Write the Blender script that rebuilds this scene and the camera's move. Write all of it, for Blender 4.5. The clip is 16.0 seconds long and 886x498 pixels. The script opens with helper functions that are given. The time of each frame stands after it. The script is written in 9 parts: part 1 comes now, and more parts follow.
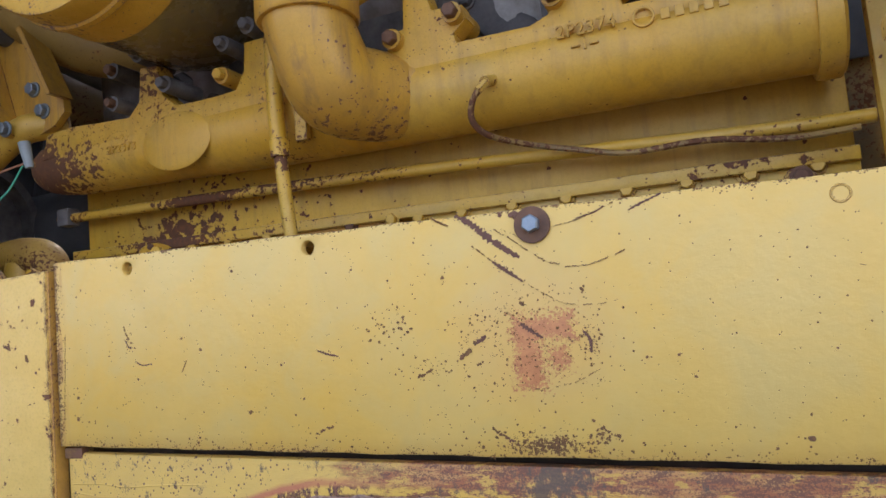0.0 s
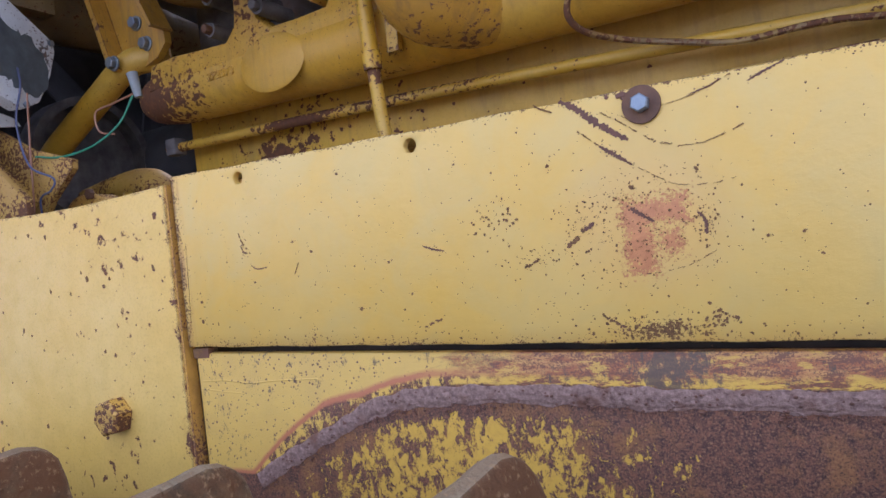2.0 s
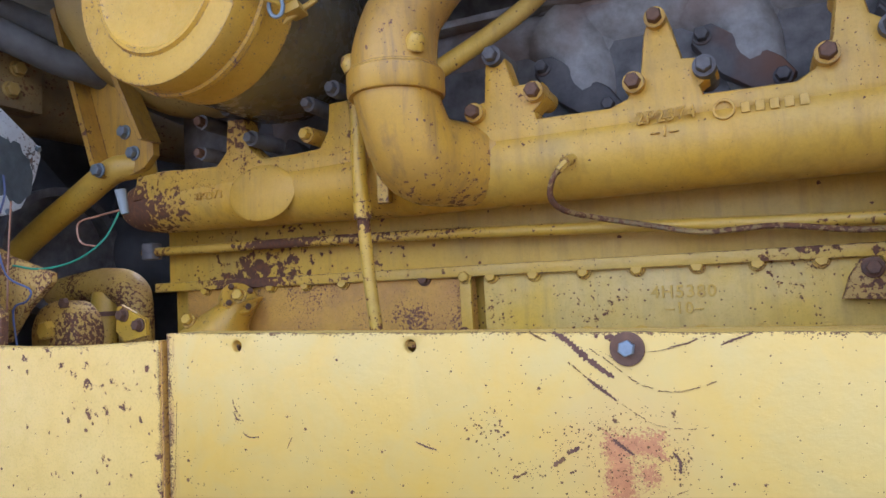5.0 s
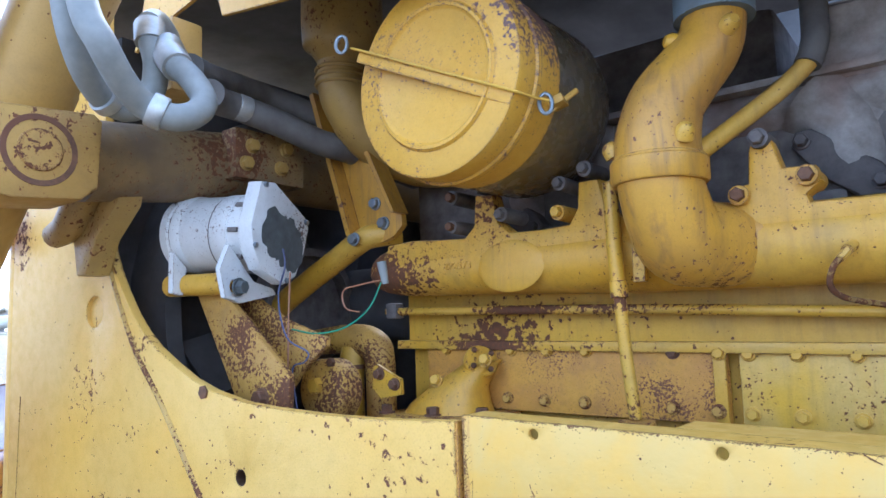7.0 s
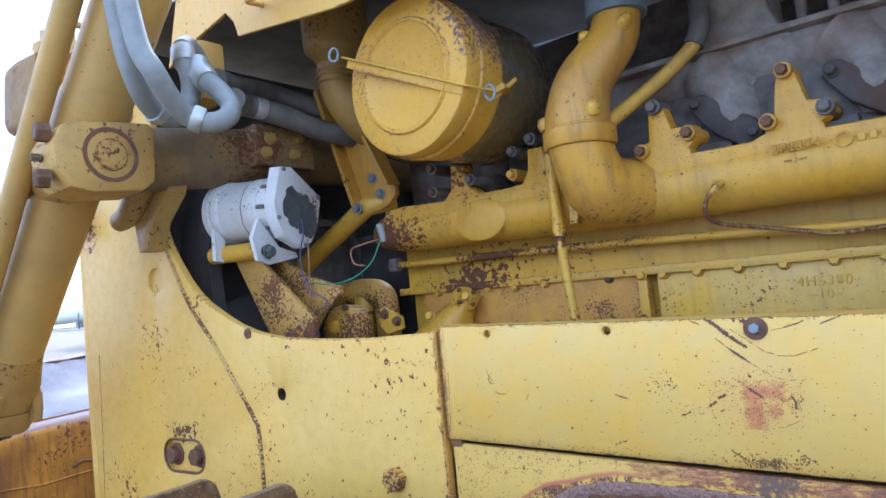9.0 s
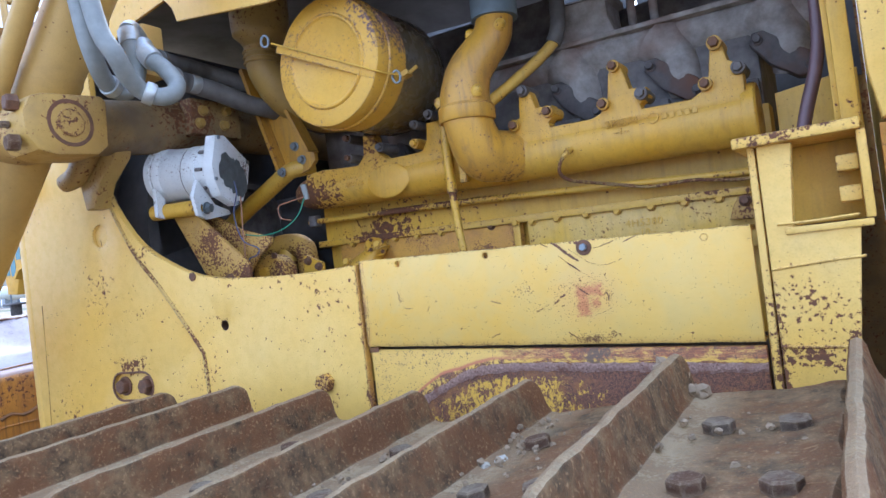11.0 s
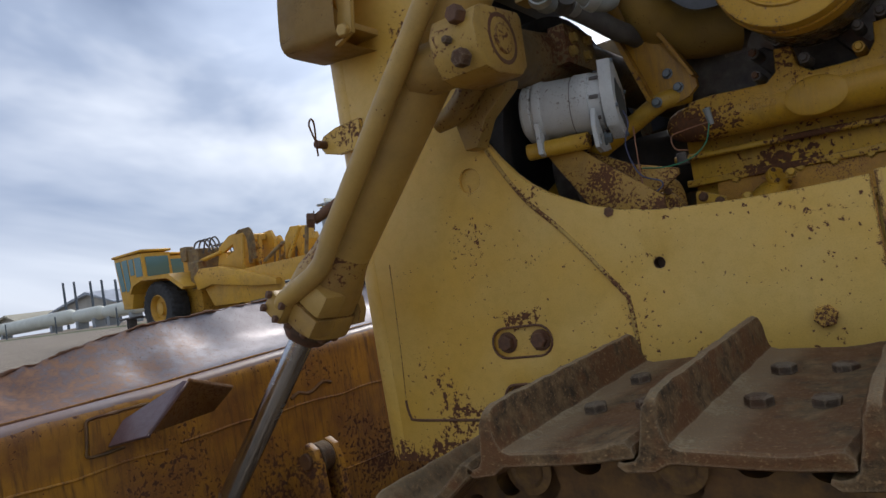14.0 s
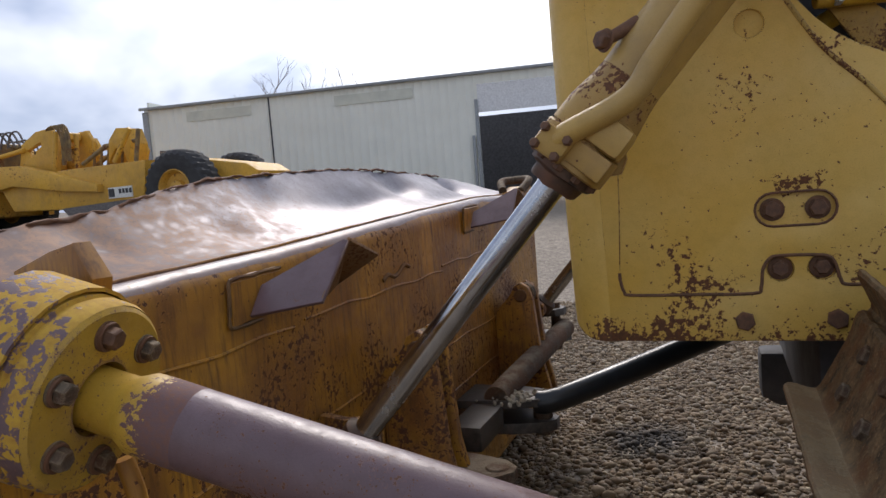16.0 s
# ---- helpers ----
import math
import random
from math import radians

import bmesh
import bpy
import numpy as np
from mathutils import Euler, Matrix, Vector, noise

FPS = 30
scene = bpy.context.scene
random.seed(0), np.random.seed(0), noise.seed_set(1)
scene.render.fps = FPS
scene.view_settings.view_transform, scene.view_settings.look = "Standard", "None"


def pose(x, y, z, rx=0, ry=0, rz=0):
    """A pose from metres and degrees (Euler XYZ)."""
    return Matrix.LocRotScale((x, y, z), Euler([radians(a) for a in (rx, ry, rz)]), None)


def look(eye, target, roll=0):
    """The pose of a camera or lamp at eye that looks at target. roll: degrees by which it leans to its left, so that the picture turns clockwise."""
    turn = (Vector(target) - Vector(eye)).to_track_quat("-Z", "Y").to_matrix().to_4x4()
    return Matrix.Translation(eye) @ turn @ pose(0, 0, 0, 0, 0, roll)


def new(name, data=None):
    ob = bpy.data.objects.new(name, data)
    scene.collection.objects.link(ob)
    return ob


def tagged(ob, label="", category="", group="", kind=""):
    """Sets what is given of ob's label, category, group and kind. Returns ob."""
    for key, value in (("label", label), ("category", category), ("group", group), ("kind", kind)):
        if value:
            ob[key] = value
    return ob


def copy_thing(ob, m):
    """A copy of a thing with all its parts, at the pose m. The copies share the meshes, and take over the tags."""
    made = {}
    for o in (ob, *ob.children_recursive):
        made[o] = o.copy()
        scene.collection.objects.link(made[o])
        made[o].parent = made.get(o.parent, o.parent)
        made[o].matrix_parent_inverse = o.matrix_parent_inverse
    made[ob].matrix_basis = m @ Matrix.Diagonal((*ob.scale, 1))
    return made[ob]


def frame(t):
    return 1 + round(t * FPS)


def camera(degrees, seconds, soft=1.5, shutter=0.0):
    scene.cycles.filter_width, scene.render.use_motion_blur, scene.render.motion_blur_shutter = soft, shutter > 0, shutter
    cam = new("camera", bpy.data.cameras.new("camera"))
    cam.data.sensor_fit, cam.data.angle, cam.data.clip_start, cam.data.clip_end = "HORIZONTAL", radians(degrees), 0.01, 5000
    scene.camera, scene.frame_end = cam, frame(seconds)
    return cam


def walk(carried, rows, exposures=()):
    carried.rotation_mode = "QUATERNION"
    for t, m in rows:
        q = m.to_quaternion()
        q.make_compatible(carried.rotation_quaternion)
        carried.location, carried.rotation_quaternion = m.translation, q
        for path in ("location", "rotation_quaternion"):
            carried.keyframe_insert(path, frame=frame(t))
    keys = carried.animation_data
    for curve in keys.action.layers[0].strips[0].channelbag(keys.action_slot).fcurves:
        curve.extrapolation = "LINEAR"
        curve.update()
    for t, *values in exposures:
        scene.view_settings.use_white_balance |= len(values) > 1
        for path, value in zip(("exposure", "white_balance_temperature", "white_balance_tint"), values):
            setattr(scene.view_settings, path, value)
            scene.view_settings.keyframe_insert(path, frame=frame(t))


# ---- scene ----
cam = camera(65.1, 16.0)
PATH = [
    (0, (0.707, -0.559, 1.506), (-0.041, 1.286, 1.697), -5.4),
    (0.5, (0.682, -0.562, 1.468), (-0.212, 1.223, 1.600), -5.2),
    (1, (0.706, -0.553, 1.485), (-0.224, 1.214, 1.597), -7.4),
    (1.5, (0.695, -0.558, 1.478), (-0.273, 1.192, 1.509), -7.3),
    (2, (0.688, -0.563, 1.470), (-0.306, 1.172, 1.501), -6.8),
    (2.5, (0.685, -0.560, 1.464), (-0.316, 1.171, 1.497), -4.6),
    (3, (0.687, -0.564, 1.464), (-0.313, 1.167, 1.508), -4.3),
    (3.5, (0.683, -0.562, 1.466), (-0.305, 1.176, 1.497), -3.9),
    (3.7, (0.683, -0.566, 1.467), (-0.312, 1.169, 1.508), -3.8),
    (5.8, (0.675, -0.719, 1.707), (-0.088, 1.118, 1.915), -3.2),
    (6, (0.650, -0.743, 1.710), (-0.206, 1.054, 1.905), -1.8),
    (6.5, (0.579, -0.765, 1.711), (-0.560, 0.865, 1.928), -1.7),
    (7, (0.572, -0.773, 1.721), (-0.634, 0.805, 1.956), -2.0),
    (7.5, (0.578, -0.802, 1.721), (-0.655, 0.753, 1.971), -2.5),
    (8, (0.598, -0.845, 1.707), (-0.611, 0.731, 1.942), -3.5),
    (8.5, (0.705, -0.908, 1.669), (-0.490, 0.681, 1.877), -5.6),
    (9, (0.843, -0.991, 1.647), (-0.418, 0.554, 1.807), -5.7),
    (9.5, (0.938, -1.055, 1.626), (-0.360, 0.459, 1.784), -8.4),
    (9.7, (0.942, -1.078, 1.603), (-0.257, 0.514, 1.761), -7.5),
    (11.8, (1.071, -1.419, 1.556), (0.048, 0.299, 1.590), -6.9),
    (12, (1.053, -1.429, 1.553), (-0.024, 0.256, 1.575), -6.9),
    (12.5, (0.977, -1.441, 1.548), (-0.205, 0.171, 1.604), -5.5),
    (13, (0.757, -1.570, 1.545), (-0.376, 0.075, 1.645), -10.1),
    (13.5, (0.480, -1.658, 1.537), (-0.637, 0.001, 1.533), -8.5),
    (14, (0.132, -1.646, 1.508), (-1.065, -0.047, 1.615), -9.0),
    (14.5, (-0.215, -1.686, 1.492), (-1.477, -0.134, 1.503), -6.0),
    (15, (-0.487, -1.872, 1.444), (-1.532, -0.167, 1.434), -3.7),
    (15.5, (-0.718, -1.979, 1.451), (-1.504, -0.147, 1.288), -2.0),
    (16, (-1.031, -1.940, 1.422), (-1.777, -0.090, 1.278), -4.7),
]
walk(cam, [(t, look(eye, target, roll)) for t, eye, target, roll in PATH],
     [(0.0, 2.46, 5850, 15), (1.5, 2.48, 5600, 23), (3.7, 2.48, 5500, 24), (6.0, 2.97, 5150, 11), (8.5, 2.90, 5150, 12), (9.5, 2.65, 5300, 11), (12.0, 2.89, 5280, 14), (12.6, 2.75, 5350, 13), (13.0, 2.0, 5850, 11), (13.5, 1.25, 6300, 11),
      (14.0, 0.82, 6600, 11), (14.5, 0.40, 6700, 11), (15.0, 0.55, 6700, 13), (15.5, 0.9, 6650, 14), (16.0, 1.0, 6650, 14)])

# ---- world and light ----
W = bpy.data.worlds.new("sky")
scene.world = W
W.use_nodes = True
wn, wl = W.node_tree.nodes, W.node_tree.links
wn.clear()
w_out = wn.new("ShaderNodeOutputWorld")
w_bg = wn.new("ShaderNodeBackground")
w_sky = wn.new("ShaderNodeTexSky")
w_sky.sky_type = "NISHITA"
w_sky.sun_disc = False
SUN_EL, SUN_AZ = 42.0, -20.0      # degrees; azimuth from +y towards +x
w_sky.sun_elevation, w_sky.sun_rotation = radians(SUN_EL), radians(SUN_AZ)
w_sky.air_density, w_sky.dust_density, w_sky.ozone_density = 1.0, 2.0, 1.0
w_co = wn.new("ShaderNodeTexCoord")
w_map = wn.new("ShaderNodeMapping")
w_map.inputs["Scale"].default_value = (1.0, 1.0, 2.2)
w_n1 = wn.new("ShaderNodeTexNoise")
w_n1.inputs["Scale"].default_value, w_n1.inputs["Detail"].default_value, w_n1.inputs["Roughness"].default_value = 1.9, 5.0, 0.5
w_n1.inputs["Distortion"].default_value = 0.4
w_ramp = wn.new("ShaderNodeValToRGB")
cr = w_ramp.color_ramp
cr.elements[0].position, cr.elements[0].color = 0.36, (1.9, 2.5, 3.7, 1)
cr.elements[1].position, cr.elements[1].color = 0.66, (8.3, 8.7, 9.3, 1)
e = cr.elements.new(0.5)
e.color = (3.6, 4.3, 5.6, 1)
w_mix = wn.new("ShaderNodeMix")
w_mix.data_type = "RGBA"
w_mix.inputs["Factor"].default_value = 0.88
wl.new(w_co.outputs["Generated"], w_map.inputs["Vector"])
wl.new(w_map.outputs["Vector"], w_n1.inputs["Vector"])
wl.new(w_n1.outputs["Fac"], w_ramp.inputs["Fac"])
wl.new(w_sky.outputs["Color"], w_mix.inputs["A"])
wl.new(w_ramp.outputs["Color"], w_mix.inputs["B"])
# the cloud deck is brightest round the hidden sun and duller away from it
w_dot = wn.new("ShaderNodeVectorMath")
w_dot.operation = "DOT_PRODUCT"
w_dot.inputs[1].default_value = (math.sin(radians(SUN_AZ)) * math.cos(radians(SUN_EL)), math.cos(radians(SUN_AZ)) * math.cos(radians(SUN_EL)), math.sin(radians(SUN_EL)))
wl.new(w_co.outputs["Generated"], w_dot.inputs[0])
w_grad = wn.new("ShaderNodeValToRGB")
gr_ = w_grad.color_ramp
gr_.elements[0].position, gr_.elements[0].color = 0.0, (0.80, 0.78, 0.74, 1)
gr_.elements[1].position, gr_.elements[1].color = 1.0, (1.9, 1.86, 1.78, 1)
e = gr_.elements.new(0.45)
e.color = (0.78, 0.77, 0.75, 1)
e = gr_.elements.new(0.775)
e.color = (0.53, 0.56, 0.62, 1)
e = gr_.elements.new(0.90)
e.color = (0.68, 0.70, 0.73, 1)
w_half = wn.new("ShaderNodeMath")
w_half.operation = "MULTIPLY_ADD"
w_half.inputs[1].default_value, w_half.inputs[2].default_value = 0.5, 0.5
wl.new(w_dot.outputs["Value"], w_half.inputs[0])
wl.new(w_half.outputs[0], w_grad.inputs["Fac"])
w_mul = wn.new("ShaderNodeMix")
w_mul.data_type, w_mul.blend_type = "RGBA", "MULTIPLY"
w_mul.inputs["Factor"].default_value = 1.0
wl.new(w_mix.outputs["Result"], w_mul.inputs["A"])
wl.new(w_grad.outputs["Color"], w_mul.inputs["B"])
wl.new(w_mul.outputs["Result"], w_bg.inputs["Color"])
w_bg.inputs["Strength"].default_value = 0.1
wl.new(w_bg.outputs["Background"], w_out.inputs["Surface"])

sun_data = bpy.data.lights.new("sun", "SUN")
sun_data.energy, sun_data.angle, sun_data.color = 1.0, radians(20), (1.0, 0.96, 0.9)
sun = new("sun", sun_data)
_d = Vector((math.sin(radians(SUN_AZ)) * math.cos(radians(SUN_EL)), math.cos(radians(SUN_AZ)) * math.cos(radians(SUN_EL)), math.sin(radians(SUN_EL))))
sun.matrix_world = look(_d * 30, (0, 0, 0))


# ---- materials ----
def nodes_of(name):
    m = bpy.data.materials.new(name)
    m.use_nodes = True
    return m, m.node_tree.nodes, m.node_tree.links, m.node_tree.nodes["Principled BSDF"]


def noise_node(N, L, co, scale, detail=4.0, rough=0.55, dist=0.0, stretch=None):
    n = N.new("ShaderNodeTexNoise")
    n.inputs["Scale"].default_value, n.inputs["Detail"].default_value = scale, detail
    n.inputs["Roughness"].default_value, n.inputs["Distortion"].default_value = rough, dist
    if stretch:
        mp = N.new("ShaderNodeMapping")
        mp.inputs["Scale"].default_value = stretch
        L.new(co, mp.inputs["Vector"])
        co = mp.outputs["Vector"]
    L.new(co, n.inputs["Vector"])
    return n.outputs["Fac"]


def ramp(N, L, fac, stops):
    r = N.new("ShaderNodeValToRGB")
    els = r.color_ramp.elements
    while len(els) < len(stops):
        els.new(0.5)
    for el, (p, c) in zip(els, stops):
        el.position = p
        el.color = (c, c, c, 1) if isinstance(c, (int, float)) else (*c, 1)
    L.new(fac, r.inputs["Fac"])
    return r.outputs["Color"]


def math_node(N, L, op, a, b=None, clamp=False):
    m = N.new("ShaderNodeMath")
    m.operation, m.use_clamp = op, clamp
    for i, v in enumerate((a, b)):
        if v is None:
            continue
        if isinstance(v, (int, float)):
            m.inputs[i].default_value = v
        else:
            L.new(v, m.inputs[i])
    return m.outputs[0]


def mix(N, L, fac, a, b):
    m = N.new("ShaderNodeMix")
    m.data_type = "RGBA"
    for s, v in (("Factor", fac), ("A", a), ("B", b)):
        if isinstance(v, (int, float)):
            m.inputs[s].default_value = v
        elif isinstance(v, tuple):
            m.inputs[s].default_value = (*v, 1)
        else:
            L.new(v, m.inputs[s])
    return m.outputs["Result"]


def bump(N, L, P, height, strength=0.3, dist=0.002):
    b = N.new("ShaderNodeBump")
    b.inputs["Strength"].default_value, b.inputs["Distance"].default_value = strength, dist
    L.new(height, b.inputs["Height"])
    L.new(b.outputs["Normal"], P.inputs["Normal"])


RUST = (0.112, 0.046, 0.020)       # purple-brown oxide
ORANGE = (0.36, 0.13, 0.035)
GRIME = (0.10, 0.075, 0.045)


def paint(name, base, fade, chips=0.5, spots=0.5, grime=0.2, rough=0.45, rust=RUST, size=1.0, streak=0.0, zones=(), edge=0.0, run=GRIME, soil=GRIME):
    """Old sprayed paint: faded patches, ragged chips down to oxide, small pits, grime. chips, spots and grime: 0 none to 1 much.
    zones: (x, z, half width, half height, weight) of worn places; edge: how far worn edges reach, in metres."""
    m, N, L, P = nodes_of(name)
    co = N.new("ShaderNodeTexCoord").outputs["Object"]
    big = noise_node(N, L, co, 3.5 / size, 3, 0.5)
    col = mix(N, L, ramp(N, L, big, [(0.35, 0.0), (0.68, 1.0)]), base, fade)
    fine = noise_node(N, L, co, 30 / size, 5, 0.6)
    col = mix(N, L, ramp(N, L, fine, [(0.42, 0.0), (0.75, 0.3)]), col, tuple(c * 0.72 for c in base))
    if streak:
        st = noise_node(N, L, co, 9, 5, 0.65, 0.2, (6, 6, 0.7))
        col = mix(N, L, ramp(N, L, st, [(0.48, 0.0), (0.72, streak)]), col, run)
    gr = noise_node(N, L, co, 7 / size, 7, 0.68)
    col = mix(N, L, ramp(N, L, gr, [(0.62 - 0.25 * grime, 0.0), (0.85, 0.85 * grime)]), col, soil)
    where = noise_node(N, L, co, 3.0 / size, 2, 0.5)
    shape = noise_node(N, L, co, 55 / size, 8, 0.62, 0.25)
    s = math_node(N, L, "ADD", math_node(N, L, "MULTIPLY", where, 0.45), math_node(N, L, "MULTIPLY", shape, 0.62))
    hot = None
    if zones:
        xyz = N.new("ShaderNodeSeparateXYZ")
        L.new(co, xyz.inputs[0])
        for cx, cz, sx, sz, w in zones:
            a = math_node(N, L, "DIVIDE", math_node(N, L, "SUBTRACT", xyz.outputs[0], cx), sx)
            b = math_node(N, L, "DIVIDE", math_node(N, L, "SUBTRACT", xyz.outputs[2], cz), sz)
            d = math_node(N, L, "SQRT", math_node(N, L, "ADD", math_node(N, L, "MULTIPLY", a, a), math_node(N, L, "MULTIPLY", b, b)))
            z = math_node(N, L, "MULTIPLY", math_node(N, L, "SUBTRACT", 1.0, d, True), w)
            hot = z if hot is None else math_node(N, L, "MAXIMUM", hot, z)
        s = math_node(N, L, "ADD", s, math_node(N, L, "MULTIPLY", hot, 0.22))
    if edge:
        bv = N.new("ShaderNodeBevel")
        bv.samples = 4
        bv.inputs["Radius"].default_value = edge
        ge = N.new("ShaderNodeNewGeometry")
        dt = N.new("ShaderNodeVectorMath")
        dt.operation = "DOT_PRODUCT"
        L.new(bv.outputs["Normal"], dt.inputs[0])
        L.new(ge.outputs["Normal"], dt.inputs[1])
        worn = math_node(N, L, "SUBTRACT", 1.0, math_node(N, L, "ABSOLUTE", dt.outputs["Value"]), True)
        s = math_node(N, L, "ADD", s, math_node(N, L, "MULTIPLY", worn, 0.45))
    t = 0.690 - 0.135 * chips
    chip = ramp(N, L, s, [(t, 0.0), (t + 0.006, 1.0)])
    # pits: small ragged dots, thicker in some places
    wob = N.new("ShaderNodeTexNoise")
    wob.inputs["Scale"].default_value, wob.inputs["Detail"].default_value = 160 / size, 2.0
    L.new(co, wob.inputs["Vector"])
    pit = None
    for sc, big_r, wv in ((92, 0.32, 0.006), (175, 0.34, 0.0035)):
        va = N.new("ShaderNodeVectorMath")
        va.operation = "MULTIPLY_ADD"
        L.new(wob.outputs["Color"], va.inputs[0])
        va.inputs[1].default_value = (wv * size,) * 3
        L.new(co, va.inputs[2])
        v = N.new("ShaderNodeTexVoronoi")
        v.inputs["Scale"].default_value, v.inputs["Randomness"].default_value = sc / size, 1.0
        L.new(va.outputs[0], v.inputs["Vector"])
        sep = N.new("ShaderNodeSeparateColor")
        L.new(v.outputs["Color"], sep.inputs[0])
        rad = math_node(N, L, "MULTIPLY", math_node(N, L, "POWER", sep.outputs[0], 1.3), big_r)
        lim = math_node(N, L, "MULTIPLY", ramp(N, L, where, [(0.40, 0.06), (0.66, 1.0)]), spots)
        if hot is not None:
            lim = math_node(N, L, "ADD", lim, math_node(N, L, "MULTIPLY", hot, 0.5))
        rad = math_node(N, L, "MULTIPLY", rad, math_node(N, L, "LESS_THAN", sep.outputs[1], lim))
        q = math_node(N, L, "LESS_THAN", v.outputs["Distance"], rad)
        pit = q if pit is None else math_node(N, L, "MAXIMUM", pit, q)
    both = math_node(N, L, "MAXIMUM", chip, pit)
    rcol = mix(N, L, ramp(N, L, noise_node(N, L, co, 70 / size, 4), [(0.42, 0.0), (0.7, 1.0)]), rust, tuple(0.6 * a + 0.4 * b * 0.7 for a, b in zip(rust, ORANGE)))
    grit = noise_node(N, L, co, 260, 3, 0.7)
    col = mix(N, L, ramp(N, L, grit, [(0.5, 0.0), (0.75, 0.28)]), col, tuple(c * 0.5 for c in base))
    halo = ramp(N, L, s, [(t - 0.035, 0.0), (t, 0.45)])
    col = mix(N, L, halo, col, tuple(0.62 * a + 0.38 * b for a, b in zip(base, ORANGE)))
    col = mix(N, L, both, col, rcol)
    L.new(col, P.inputs["Base Color"])
    L.new(mix(N, L, both, ramp(N, L, fine, [(0.3, rough - 0.08), (0.7, rough + 0.15)]), (0.85, 0.85, 0.85)), P.inputs["Roughness"])
    h = math_node(N, L, "SUBTRACT", math_node(N, L, "ADD", math_node(N, L, "MULTIPLY", fine, 0.3), math_node(N, L, "MULTIPLY", gr, 1.6)), math_node(N, L, "SUBTRACT", both, math_node(N, L, "MULTIPLY", grit, 0.5)))
    bump(N, L, P, h, 0.45, 0.0015)
    return m


def dusty_steel(name, base, dark, rusty, dust, amount=0.6, foot=None):
    """Bare worn steel: rust patches, scuffs, and dust that settled on what faces up."""
    m, N, L, P = nodes_of(name)
    co = N.new("ShaderNodeTexCoord").outputs["Object"]
    own = N.new("ShaderNodeSeparateXYZ")
    L.new(co, own.inputs[0])
    rnd = N.new("ShaderNodeObjectInfo").outputs["Random"]
    sh = N.new("ShaderNodeVectorMath")
    sh.operation = "ADD"
    L.new(co, sh.inputs[0])
    cx = N.new("ShaderNodeCombineXYZ")
    L.new(math_node(N, L, "MULTIPLY", rnd, 40.0), cx.inputs[0])
    L.new(cx.outputs[0], sh.inputs[1])
    co = sh.outputs[0]
    a = noise_node(N, L, co, 30, 8, 0.7)
    b = noise_node(N, L, co, 9, 7, 0.68)
    c = noise_node(N, L, co, 160, 5, 0.65)
    col = mix(N, L, ramp(N, L, a, [(0.36, 0.0), (0.66, 1.0)]), dark, base)
    col = mix(N, L, ramp(N, L, b, [(0.44, 0.0), (0.56, 0.85)]), col, rusty)
    g = N.new("ShaderNodeNewGeometry")
    up = N.new("ShaderNodeSeparateXYZ")
    L.new(g.outputs["Normal"], up.inputs[0])
    lie = ramp(N, L, up.outputs[2], [(0.55, 0.0), (0.92, 1.0)])
    d = ramp(N, L, math_node(N, L, "ADD", math_node(N, L, "MULTIPLY", b, 0.65), math_node(N, L, "MULTIPLY", c, 0.35)), [(0.45, 1.0), (0.56, 0.0)])
    d = math_node(N, L, "MULTIPLY", lie, d)
    if foot is not None:               # dust packed against the bar, thin elsewhere
        by = math_node(N, L, "SUBTRACT", 1.0, math_node(N, L, "DIVIDE", math_node(N, L, "ABSOLUTE", math_node(N, L, "SUBTRACT", own.outputs[0], foot)), 0.075), True)
        by = ramp(N, L, math_node(N, L, "ADD", by, math_node(N, L, "MULTIPLY", math_node(N, L, "SUBTRACT", b, 0.5), 1.6)), [(0.15, 0.12), (0.75, 1.0)])
        d = math_node(N, L, "MULTIPLY", math_node(N, L, "MAXIMUM", d, math_node(N, L, "MULTIPLY", lie, 0.55)), by)
    col = mix(N, L, math_node(N, L, "MULTIPLY", d, amount), col, dust)
    bv = N.new("ShaderNodeBevel")
    bv.samples = 4
    bv.inputs["Radius"].default_value = 0.008
    dt = N.new("ShaderNodeVectorMath")
    dt.operation = "DOT_PRODUCT"
    L.new(bv.outputs["Normal"], dt.inputs[0])
    L.new(g.outputs["Normal"], dt.inputs[1])
    rub = math_node(N, L, "SUBTRACT", 1.0, math_node(N, L, "ABSOLUTE", dt.outputs["Value"]), True)
    col = mix(N, L, ramp(N, L, math_node(N, L, "MULTIPLY", rub, math_node(N, L, "ADD", a, 0.5)), [(0.02, 0.0), (0.16, 0.5)]), col, (0.38, 0.29, 0.18))
    fl = ramp(N, L, c, [(0.56, 0.0), (0.68, 0.6)])
    col = mix(N, L, fl, col, tuple(q * 1.7 for q in base))
    L.new(col, P.inputs["Base Color"])
    P.inputs["Metallic"].default_value = 0.1
    L.new(ramp(N, L, a, [(0.3, 0.72), (0.7, 0.95)]), P.inputs["Roughness"])
    P.inputs["Specular IOR Level"].default_value = 0.18
    bump(N, L, P, math_node(N, L, "ADD", a, math_node(N, L, "MULTIPLY", c, 0.9)), 0.85, 0.006)
    return m


